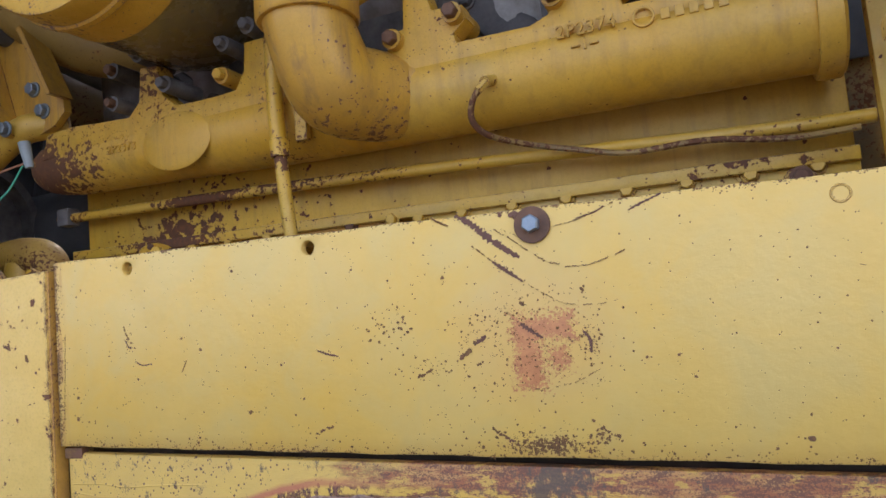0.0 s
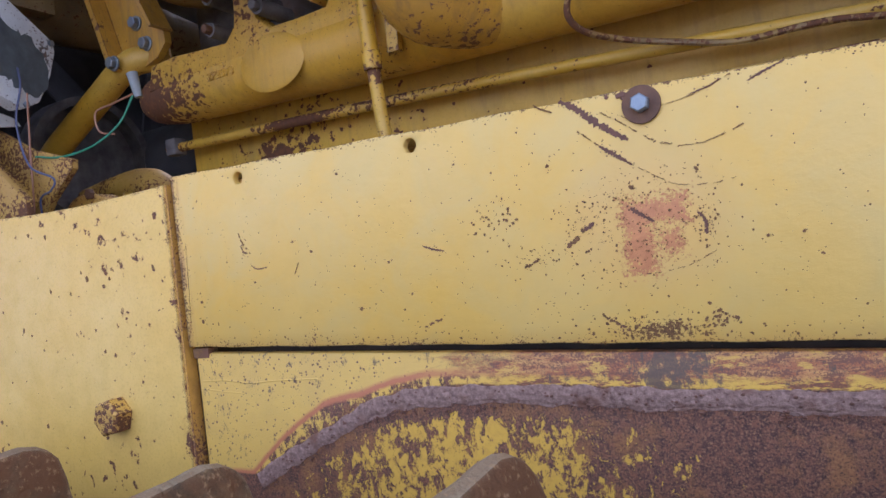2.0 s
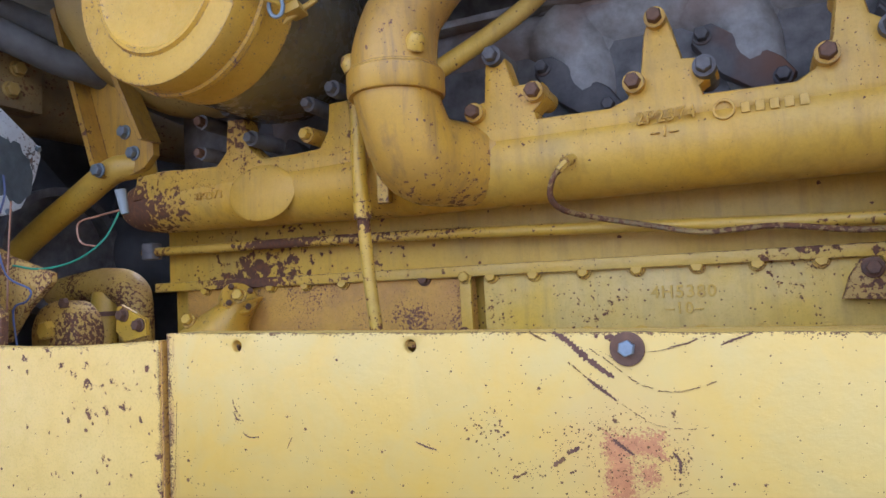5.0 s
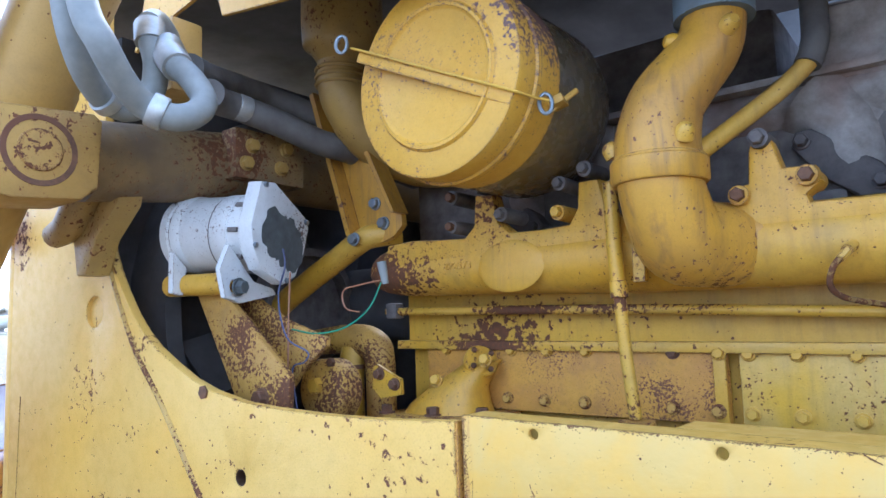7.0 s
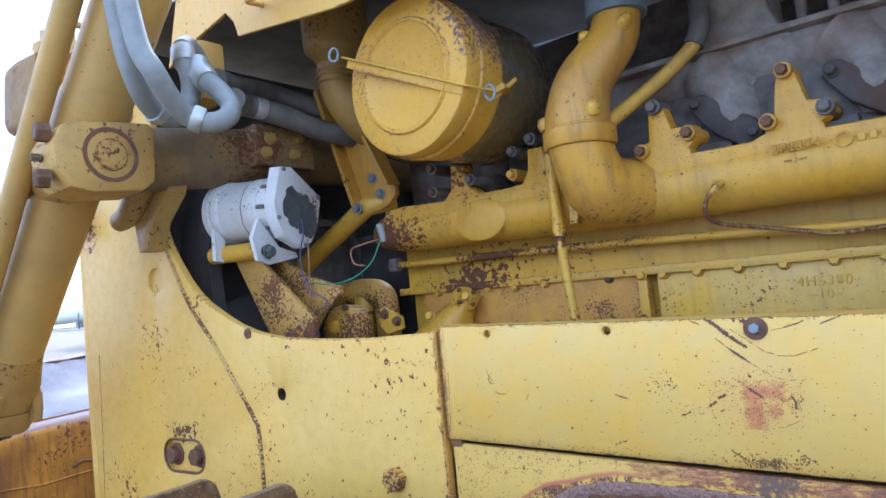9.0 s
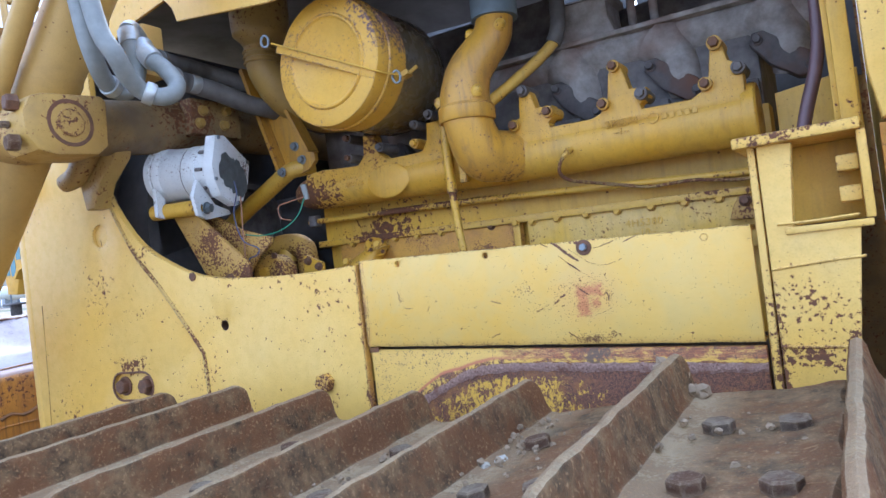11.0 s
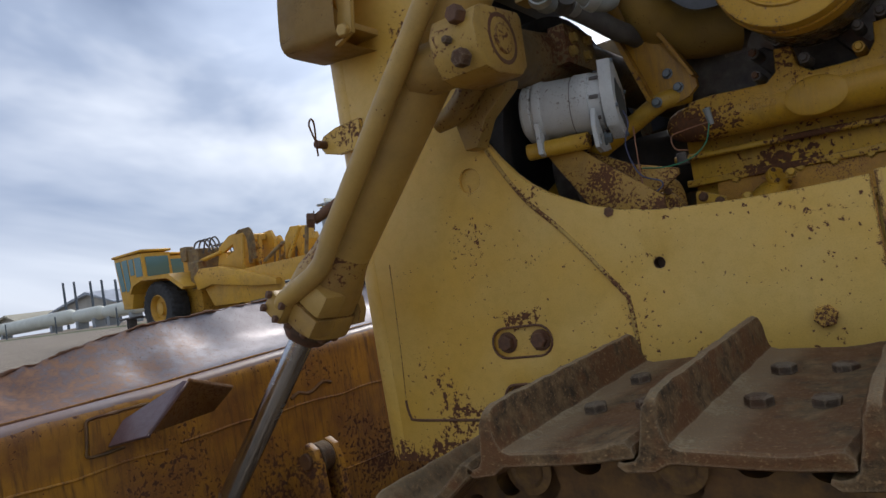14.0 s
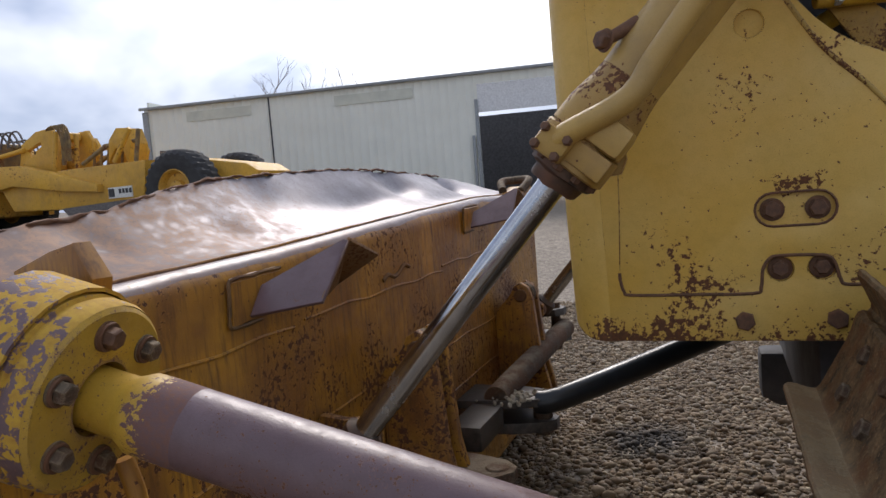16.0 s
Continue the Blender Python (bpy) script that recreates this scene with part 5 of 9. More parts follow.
    col = mix(N, L, rust_run, col, (0.40, 0.17, 0.045))
    col = mix(N, L, math_node(N, L, "MULTIPLY", low, 0.5), col, (0.46, 0.25, 0.045))
    col = mix(N, L, both, col, mix(N, L, ramp(N, L, speck, [(0.4, 0.0), (0.65, 1.0)]), (0.095, 0.043, 0.020), (0.21, 0.105, 0.030)))
    L.new(col, P.inputs["Base Color"])
    L.new(mix(N, L, both, ramp(N, L, fine, [(0.3, 0.36), (0.7, 0.52)]), (0.85, 0.85, 0.85)), P.inputs["Roughness"])
    bump(N, L, P, math_node(N, L, "SUBTRACT", math_node(N, L, "ADD", math_node(N, L, "MULTIPLY", fine, 0.3), math_node(N, L, "MULTIPLY", noise_node(N, L, co, 9, 5, 0.6), 2.0)), math_node(N, L, "ADD", math_node(N, L, "MAXIMUM", both, primer), math_node(N, L, "MULTIPLY", noise_node(N, L, co, 130, 6, 0.7), -0.6))), 0.45, 0.0014)
    return m


def rail_paint():
    """The frame plate: yellow above a worn line edged with red primer, oxide and flaking yellow below, all rust towards the rear."""
    m, N, L, P = nodes_of("worn_rail_paint")
    co = N.new("ShaderNodeTexCoord").outputs["Object"]
    xyz = N.new("ShaderNodeSeparateXYZ")
    L.new(co, xyz.inputs[0])
    f = math_node(N, L, "DIVIDE", xyz.outputs[0], 0.9, True)
    # heights of the weld's upper edge and of the red line over the plate's length
    line = ramp(N, L, f, [((x / 0.9), (z - 1.22) / 0.14) for x, z in WELD_TOP])
    z0 = math_node(N, L, "ADD", math_node(N, L, "MULTIPLY", line, 0.14), 1.22)
    red_z = ramp(N, L, f, [((x / 0.9), (z - 1.22) / 0.14) for x, z in RED_LINE])
    zr = math_node(N, L, "ADD", math_node(N, L, "MULTIPLY", red_z, 0.14), 1.22)
    n1 = noise_node(N, L, co, 35, 6, 0.6)
    n2 = noise_node(N, L, co, 90, 10, 0.78, 0.25, (1.0, 1.0, 0.62))
    n3 = noise_node(N, L, co, 150, 6, 0.65)
    n4 = noise_node(N, L, co, 520, 5, 0.75)
    flat = noise_node(N, L, co, 60, 8, 0.68, 0.2, (0.45, 1.0, 1.6))
    sh = math_node(N, L, "ADD", math_node(N, L, "SUBTRACT", xyz.outputs[2], z0), math_node(N, L, "MULTIPLY", math_node(N, L, "SUBTRACT", n2, 0.5), 0.012))
    rr = math_node(N, L, "ADD", math_node(N, L, "SUBTRACT", xyz.outputs[2], zr), math_node(N, L, "MULTIPLY", math_node(N, L, "SUBTRACT", n1, 0.5), 0.007))
    cm = lambda v, k=10.0: math_node(N, L, "ADD", math_node(N, L, "MULTIPLY", v, k), 0.5, True)     # 0.1 m fills the ramp, nought at its middle
    purple = mix(N, L, ramp(N, L, n3, [(0.38, 0.0), (0.62, 1.0)]), (0.060, 0.025, 0.016), (0.185, 0.072, 0.034))
    purple = mix(N, L, ramp(N, L, n4, [(0.53, 0.0), (0.60, 0.85)]), purple, (0.27, 0.135, 0.062))
    purple = mix(N, L, ramp(N, L, n1, [(0.50, 0.0), (0.64, 0.6)]), purple, (0.29, 0.125, 0.032))
    purple = mix(N, L, ramp(N, L, n4, [(0.40, 0.85), (0.46, 0.0)]), purple, (0.035, 0.015, 0.010))
    purple = mix(N, L, ramp(N, L, n2, [(0.56, 0.0), (0.68, 0.55)]), purple, (0.28, 0.10, 0.030))
    # sound paint above, with specks
    none = N.new("ShaderNodeValue")
    none.outputs[0].default_value = 0.0
    yel = mix(N, L, ramp(N, L, n1, [(0.40, 0.0), (0.70, 0.6)]), (0.64, 0.40, 0.075), (0.55, 0.34, 0.075))
    pit = pits_of(N, L, co, ((105, 0.26, 0.22), (190, 0.34, 0.30), (300, 0.38, 0.25)), none.outputs[0])
    yel = mix(N, L, pit, yel, (0.13, 0.062, 0.026))
    # towards the rear the paint above the weld has turned to orange rust
    long_n = noise_node(N, L, co, 120, 9, 0.72, 0.2, (0.40, 1.0, 1.5))
    peach = mix(N, L, ramp(N, L, flat, [(0.42, 0.0), (0.54, 1.0)]), (0.50, 0.24, 0.065), (0.33, 0.110, 0.034))
    peach = mix(N, L, ramp(N, L, math_node(N, L, "ADD", math_node(N, L, "MULTIPLY", long_n, 0.7), math_node(N, L, "MULTIPLY", n1, 0.3)), [(0.545, 0.0), (0.58, 0.9)]), peach, (0.58, 0.35, 0.055))
    peach = mix(N, L, ramp(N, L, math_node(N, L, "ADD", math_node(N, L, "MULTIPLY", n4, 0.5), math_node(N, L, "MULTIPLY", long_n, 0.5)), [(0.475, 0.9), (0.50, 0.0)]), peach, (0.15, 0.06, 0.028))
    streaky = math_node(N, L, "MULTIPLY", ramp(N, L, cm(sh), [(0.54, 1.0), (0.585, 0.0)]), ramp(N, L, long_n, [(0.44, 0.0), (0.50, 1.0)]))
    peach = mix(N, L, streaky, peach, (0.60, 0.36, 0.05))
    old = ramp(N, L, math_node(N, L, "ADD", f, math_node(N, L, "MULTIPLY", math_node(N, L, "SUBTRACT", flat, 0.5), 0.35)), [(0.37, 0.0), (0.46, 1.0)])
    above = mix(N, L, old, yel, peach)
    smear = ramp(N, L, math_node(N, L, "ADD", math_node(N, L, "MULTIPLY", blob_field(N, L, xyz, 0.556, 1.365, 0.050, 0.06), 0.17), n2), [(0.575, 0.0), (0.63, 0.9)])
    above = mix(N, L, smear, above, (0.105, 0.066, 0.038))
    # between the red line and the weld: torn oxide
    torn = mix(N, L, ramp(N, L, n2, [(0.485, 0.0), (0.505, 1.0)]), (0.62, 0.38, 0.06), purple)
    col = mix(N, L, math_node(N, L, "MULTIPLY", ramp(N, L, cm(rr), [(0.47, 1.0), (0.50, 0.0)]), ramp(N, L, f, [(0.40, 1.0), (0.46, 0.0)])), above, torn)
    red = ramp(N, L, cm(rr), [(0.455, 0.0), (0.485, 1.0), (0.515, 1.0), (0.56, 0.0)])
    col = mix(N, L, math_node(N, L, "MULTIPLY", red, ramp(N, L, f, [(0.34, 0.9), (0.47, 0.0)])), col, (0.43, 0.125, 0.055))
    # below the weld: yellow islands in oxide, none left towards the rear
    bias = math_node(N, L, "ADD", ramp(N, L, f, [(0.10, 0.14), (0.20, 0.07), (0.36, 0.0), (0.50, 0.03), (0.59, 0.09), (0.72, 0.18)]), ramp(N, L, cm(sh), [(0.10, 0.0), (0.16, 0.035), (0.30, 0.20)]))
    isle = ramp(N, L, math_node(N, L, "ADD", math_node(N, L, "ADD", math_node(N, L, "MULTIPLY", n2, 0.82), math_node(N, L, "MULTIPLY", n3, 0.18)), bias), [(0.525, 0.0), (0.535, 1.0)])
    yb = mix(N, L, ramp(N, L, n3, [(0.45, 0.0), (0.7, 0.5)]), (0.60, 0.35, 0.04), (0.42, 0.22, 0.035))
    below = mix(N, L, isle, yb, purple)
    col = mix(N, L, ramp(N, L, cm(sh), [(0.485, 1.0), (0.50, 0.0)]), col, below)
    L.new(col, P.inputs["Base Color"])
    L.new(ramp(N, L, cm(sh), [(0.5, 0.74), (0.62, 0.5)]), P.inputs["Roughness"])
    bump(N, L, P, math_node(N, L, "ADD", math_node(N, L, "MULTIPLY", isle, -0.5), math_node(N, L, "ADD", math_node(N, L, "MULTIPLY", n3, 0.5), math_node(N, L, "MULTIPLY", n4, 0.4))), 0.6, 0.0015)
    return m


panel_sheet.data.materials[0] = panel_paint()
lower_sheet.data.materials[0] = rail_paint()


# scrapes, chips and pits on the hood panel
def fleck(bm, rnd, x, z, r, long=1.0, turn=0.0):
    """One ragged flat chip, a raised scab a fraction of a millimetre thick."""
    r, y = r * 0.62, -rnd.uniform(0.0003, 0.0010)
    k = rnd.choice((7, 8, 9, 11))
    inner, outer = [], []
    for i in range(k):
        a = 2 * math.pi * i / k
        q = r * rnd.uniform(0.5, 1.15)
        u, v = q * math.cos(a) * long, q * math.sin(a)
        dx, dz = u * math.cos(turn) - v * math.sin(turn), u * math.sin(turn) + v * math.cos(turn)
        inner.append(bm.verts.new((x + dx, y, z + dz)))
        outer.append(bm.verts.new((x + dx * 1.08, 0.0004, z + dz * 1.08)))
    bm.faces.new(inner)
    for i in range(k):
        bm.faces.new((inner[i], outer[i], outer[(i + 1) % k], inner[(i + 1) % k]))


def scrape(pts, w, seed):
    """A solid scraped streak with torn edges and a few chips beside it."""
    rnd = random.Random(seed)
    bm = bmesh.new()
    line = curve_points([(x, 0, z) for x, z in pts], 26)
    a, b, a2, b2 = [], [], [], []
    for i, p in enumerate(line):
        t = (line[min(i + 1, len(line) - 1)] - line[max(i - 1, 0)]).normalized()
        nrm = Vector((-t.z, 0, t.x))
        fat = w / 2 * math.sin(math.pi * (i + 0.4) / (len(line) + 0.8)) ** 0.35
        u, v = fat * max(0.1, 0.75 + 0.9 * noise.noise(p * 500 + Vector((seed, 0, 0)))), fat * max(0.1, 0.75 + 0.9 * noise.noise(p * 620 + Vector((seed, 9, 0))))
        for lst, off, y in ((a, u, -0.0003), (b, -v, -0.0003), (a2, u + 0.0003, 0.0004), (b2, -v - 0.0003, 0.0004)):
            lst.append(bm.verts.new(p + nrm * off + Vector((0, y, 0))))
    for i in range(len(line) - 1):
        for p, q in ((a, b), (a2, a), (b, b2)):
            bm.faces.new((p[i], p[i + 1], q[i + 1], q[i]))
    for p in line[::4]:
        fleck(bm, rnd, p.x + rnd.gauss(0, w * 0.55), p.z + rnd.gauss(0, w * 0.55), rnd.uniform(0.0004, 0.0011))
    part("scrape", bm, M_scrape, panel, "scraped streak of bare purple oxide")


def broken_scrape(pts, w, seed, keep=0.6):
    """A thin scratch that comes and goes."""
    rnd = random.Random(seed)
    bm = bmesh.new()
    line = curve_points([(x, 0, z) for x, z in pts], 20)
    for i, p in enumerate(line[:-1]):
        if noise.noise(p * 260 + Vector((seed, 0, 0))) * 0.9 + 0.5 < keep:
            t = line[i + 1] - p
            fleck(bm, rnd, p.x, p.z + rnd.gauss(0, w * 0.15), w * rnd.uniform(0.25, 0.6), long=max(1.0, t.length / w * 1.5), turn=math.atan2(t.z, t.x))
    part("scratch", bm, M_scab, panel, "broken scratch down to dark oxide")


def chip_cluster(x, z, sx, sz, n, r, seed):
    """Loose chips thickest round one place."""
    rnd = random.Random(seed)
    bm = bmesh.new()
    for k in range(n):
        fleck(bm, rnd, x + rnd.gauss(0, sx), z + rnd.gauss(0, sz), r * rnd.uniform(0.25, 1.0) ** 1.4, long=rnd.uniform(1.0, 1.5), turn=rnd.uniform(0, 3))
    tagged(part("chipped_paint", bm, M_scab, panel), kind="stuff")


M_scrape = metal("scraped_oxide", (0.190, 0.085, 0.052), (0.105, 0.046, 0.026), 0.6, 0.2, 120, 0.3, 0.5, 0.0006)
M_scab = metal("rust_scabs", (0.25, 0.125, 0.040), (0.115, 0.053, 0.020), 0.8, 0.0, 300, 0.3, 0.5, 0.0006)
SOLID = [
    ([(0.494, 1.591), (0.507, 1.583), (0.525, 1.566), (0.548, 1.548)], 0.0074),
    ([(0.524, 1.548), (0.531, 1.542), (0.538, 1.537), (0.549, 1.528)], 0.0040),
    ([(0.543, 1.494), (0.550, 1.488), (0.561, 1.4805)], 0.0040),
    ([(0.503, 1.480), (0.507, 1.483), (0.512, 1.486)], 0.0046),
    ([(0.594, 1.484), (0.599, 1.477), (0.599, 1.466)], 0.0034),
    ([(0.598, 1.5745), (0.612, 1.577), (0.622, 1.581)], 0.0015),
    ([(0.640, 1.575), (0.653, 1.580), (0.666, 1.5845)], 0.0020),
    ([(0.344, 1.485), (0.355, 1.481), (0.367, 1.478)], 0.0020),
    ([(0.119, 1.489), (0.128, 1.484), (0.142, 1.485)], 0.0012),
    ([(0.106, 1.512), (0.110, 1.505), (0.115, 1.503)], 0.0018),
]
for k, (pts, w) in enumerate(SOLID):
    scrape(pts, w, k)
BROKEN = [
    ([(0.507, 1.563), (0.514, 1.557), (0.524, 1.548)], 0.0022, 0.75),
    ([(0.549, 1.528), (0.565, 1.517), (0.582, 1.507), (0.607, 1.504), (0.625, 1.506)], 0.0014, 0.55),
    ([(0.525, 1.577), (0.540, 1.566), (0.555, 1.554), (0.570, 1.543), (0.585, 1.538)], 0.0020, 0.60),
    ([(0.534, 1.574), (0.550, 1.565), (0.565, 1.555)], 0.0010, 0.55),
    ([(0.586, 1.5365), (0.604, 1.5360), (0.621, 1.540), (0.638, 1.546)], 0.0020, 0.62),
    ([(0.570, 1.524), (0.590, 1.518), (0.615, 1.516)], 0.0014, 0.40),
    ([(0.577, 1.5705), (0.60, 1.5735), (0.632, 1.584)], 0.0016, 0.60),
    ([(0.470, 1.594), (0.478, 1.588), (0.487, 1.5835)], 0.0022, 0.80),
]
for k, (pts, w, keep) in enumerate(BROKEN):
    broken_scrape(pts, w, 40 + k, keep)
MORE = [
    ([(0.0175, 1.528), (0.016, 1.50), (0.0135, 1.46), (0.011, 1.421)], 0.0016, 0.85),
    ([(0.105, 1.526), (0.109, 1.516), (0.117, 1.506)], 0.0026, 0.55),
    ([(0.337, 1.408), (0.346, 1.412), (0.356, 1.4145)], 0.0028, 0.75),
    ([(0.545, 1.439), (0.560, 1.440), (0.585, 1.444), (0.607, 1.454)], 0.0016, 0.62),
    ([(0.484, 1.466), (0.493, 1.473), (0.502, 1.480)], 0.0060, 0.70),
    ([(0.446, 1.455), (0.458, 1.459), (0.474, 1.468)], 0.0040, 0.50),
    ([(0.510, 1.409), (0.522, 1.401), (0.532, 1.395)], 0.0034, 0.75),
    ([(0.300, 1.395), (0.318, 1.394), (0.330, 1.392)], 0.0026, 0.50),
    ([(0.185, 1.480), (0.178, 1.468)], 0.0008, 0.60),
    ([(0.794, 1.514), (0.805, 1.511)], 0.0012, 0.60),
]
for k, (pts, w, keep) in enumerate(MORE):
    broken_scrape(pts, w, 70 + k, keep)
for k, (x, z, sx, sz, n, r) in enumerate([
    (0.425, 1.502, 0.016, 0.010, 46, 0.0022), (0.600, 1.478, 0.006, 0.012, 60, 0.0018), (0.505, 1.490, 0.018, 0.014, 70, 0.0013), (0.545, 1.506, 0.026, 0.008, 70, 0.0013),
    (0.568, 1.470, 0.018, 0.014, 70, 0.0014), (0.460, 1.461, 0.014, 0.006, 50, 0.0014), (0.550, 1.394, 0.030, 0.0055, 95, 0.0022), (0.602, 1.402, 0.007, 0.004, 26, 0.0026),
    (0.112, 1.508, 0.004, 0.008, 14, 0.0016), (0.200, 1.408, 0.004, 0.008, 16, 0.0022), (0.320, 1.398, 0.020, 0.004, 24, 0.0016), (0.480, 1.420, 0.020, 0.014, 34, 0.0012),
]):
    chip_cluster(x, z, sx, sz, n, r, 200 + k)
rnd = random.Random(12)
bm = bmesh.new()
for x, z, r in [(0.252, 1.570, 0.003), (0.387, 1.556, 0.0026), (0.207, 1.495, 0.003), (0.034, 1.454, 0.0034), (0.033, 1.431, 0.0042), (0.264, 1.431, 0.0036), (0.326, 1.441, 0.0024), (0.477, 1.539, 0.003), (0.546, 1.510, 0.0036), (0.597, 1.517, 0.0034),
                (0.641, 1.460, 0.0022), (0.665, 1.460, 0.0026), (0.675, 1.443, 0.0024), (0.771, 1.458, 0.0016), (0.747, 1.396, 0.0038), (0.724, 1.389, 0.0022), (0.183, 1.508, 0.0022), (0.303, 1.474, 0.0024), (0.493, 1.453, 0.0026), (0.122, 1.470, 0.0022)]:
    fleck(bm, rnd, x, z, r)
    for k in range(4):
        fleck(bm, rnd, x + rnd.gauss(0, r * 1.5), z + rnd.gauss(0, r * 1.5), r * rnd.uniform(0.12, 0.4))
tagged(part("pitting", bm, M_scab, panel), kind="stuff")
bm = bmesh.new()                       # pits strewn over the guard plate
for k in range(330):
    x, z, r = rnd.uniform(-1.28, -0.02), rnd.uniform(1.02, 1.585), rnd.choice((0.0010, 0.0015, 0.0022, 0.0034, 0.0050))
    if not (-0.99 < x < -0.73 and 1.10 < z < 1.40):
        fleck(bm, rnd, x, z, r * rnd.uniform(0.5, 1.05), rnd.uniform(1.0, 1.9), rnd.uniform(0.8, 2.4))
bmesh.ops.translate(bm, vec=(0, GY, 0), verts=bm.verts[:])
tagged(part("pitting", bm, M_scab, guard), kind="stuff")
bm = bmesh.new()                       # paint torn off beside the washer
for k in range(12):
    fleck(bm, rnd, 0.549 + rnd.gauss(0, 0.005), 1.5855 + rnd.gauss(0, 0.0015), rnd.uniform(0.002, 0.0045))
tagged(part("chipped_paint", bm, M_scrape, panel), kind="stuff")
bm = bmesh.new()                       # beads and pits along the weld's lower lip
for k in range(260):
    x = rnd.uniform(0.10, 0.86)
    z = weld_z(x) - rnd.choice((0.0195, 0.0205, 0.012, 0.006, 0.023)) + rnd.gauss(0, 0.0016)
    r = rnd.uniform(0.0005, 0.0017)
    bmesh.ops.create_icosphere(bm, subdivisions=1, radius=r, matrix=Matrix.Translation((x, 0.0045, z)) @ Matrix.Diagonal((1.2, 1.0, 1.0, 1.0)))
tagged(part("weld_grit", bm, M_scrape, lower, "dark beads and pits in the weld"), kind="stuff")
for pts in ([(0.012, 1.360), (0.05, 1.3605), (0.09, 1.357), (0.13, 1.359), (0.19, 1.360)], [(0.010, 1.351), (0.03, 1.3495), (0.05, 1.347), (0.075, 1.346)]):
    bm = bmesh.new()
    tube(bm, [(x, 0.0066, z) for x, z in pts], 0.0011, 6, 8)
    part("crease", bm, lower_sheet.data.materials[0], lower)
bm = bmesh.new()
box(bm, (0.0155, 0.010, 1.3935), (0.027, 0.010, 0.0125), pose(0, 0, 0), 0.002)
part("rust_scale", bm, M_scab, lower, "lump of rust scale in the joint")

# ---- air cleaner ----
air = thing("air_cleaner", "round yellow air cleaner canister with a strapped lid", "air cleaner", (-0.075, 0.2, 1.96))
AC = Vector((-0.095, 0.085, 2.133))
AX = Vector((0.02, 1, 0.01)).normalized()
m = frame_to(AC, AX)
M_lid = paint("lid_yellow", (0.62, 0.345, 0.028), (0.58, 0.34, 0.045), 0.30, 0.5, 0.12, 0.4, rust=(0.14, 0.09, 0.085), size=0.5, edge=0.010, zones=[(0.06, 2.23, 0.10, 0.12, 0.75)])
bm = bmesh.new()
lathe(bm, [(0.001, 0.003), (0.108, 0.003), (0.112, 0.000), (0.115, -0.003), (0.120, -0.003), (0.124, 0.002), (0.160, 0.002), (0.166, 0.004), (0.1685, 0.010), (0.1685, 0.046), (0.1725, 0.049), (0.1735, 0.058), (0.168, 0.062)], m, 64, True, False)
lid = part("lid", bm, M_lid, air)
bm = bmesh.new()
lathe(bm, [(0.166, 0.055), (0.168, 0.062), (0.168, 0.122), (0.165, 0.124)], m, 64, False, False)
part("front_shell", bm, M_lid, air)
bm = bmesh.new()
lathe(bm, [(0.160, 0.118), (0.1665, 0.122), (0.1665, 0.29), (0.155, 0.33), (0.10, 0.35)], m, 64, True, True)
part("canister", bm, paint("canister_yellow", (0.20, 0.14, 0.05), (0.10, 0.085, 0.06), 0.25, 0.3, 0.5, 0.22, rust=(0.03, 0.03, 0.03), size=0.8), air, "dark glossy canister with worn paint")
d = Vector((0.32, 0.02, -0.152)).normalized()
bm = bmesh.new()
bar = Matrix.Translation(AC + Vector((0, -0.006, -0.004))) @ Matrix((d, Vector((0, 1, 0)), d.cross(Vector((0, 1, 0))))).transposed().to_4x4()
box(bm, (0, 0, 0.003), (0.328, 0.007, 0.022), bar, 0.002)
part("strap", bm, M_lid, air)
bm = bmesh.new()
c0 = AC + Vector((0, -0.014, 0.010))
tube(bm, [c0 - d * 0.178 + Vector((0, 0.012, 0)), c0 - d * 0.165, c0 - d * 0.05, c0 + d * 0.06, c0 + d * 0.165, c0 + d * 0.185 + Vector((0, 0.03, 0.002)), c0 + d * 0.20 + Vector((0, 0.06, 0.006))], 0.0025, 8)
part("wire_bail", bm, M_eng_old, air)
for s, off in ((-1, Vector((-0.004, -0.012, 0.002))), (1, Vector((0.012, 0.058, -0.006)))):
    bm = bmesh.new()
    c = c0 + d * 0.182 * s + off
    q = frame_to(c, (0.5, -0.8, 0.2))
    tube(bm, [q @ Vector((0.010 * math.cos(a), 0.017 * math.sin(a), 0)) for a in [k * math.pi / 4 for k in range(9)]], 0.0032, 8)
    part("eye_bolt", bm, M_zinc, air, "bright steel eye bolt")
bm = bmesh.new()
c = AC + Vector((0.165, 0.115, -0.055))
box(bm, (0, 0, 0), (0.035, 0.014, 0.026), frame_to(c, (0.9, 0.2, 0.3)), 0.002)
cyl(bm, c + Vector((-0.03, -0.02, -0.03)), c + Vector((0.025, 0.02, 0.02)), 0.005, n=8)
part("latch_bracket", bm, M_eng, air)
duct = thing("intake_duct", "yellow-brown cast intake duct on a bolted bracket", "duct", (-0.42, 0.27, 1.9))
M_duct = paint("duct_yellow", (0.42, 0.27, 0.06), (0.30, 0.19, 0.06), 0.45, 0.4, 0.5, 0.45, size=0.7)
bm = bmesh.new()
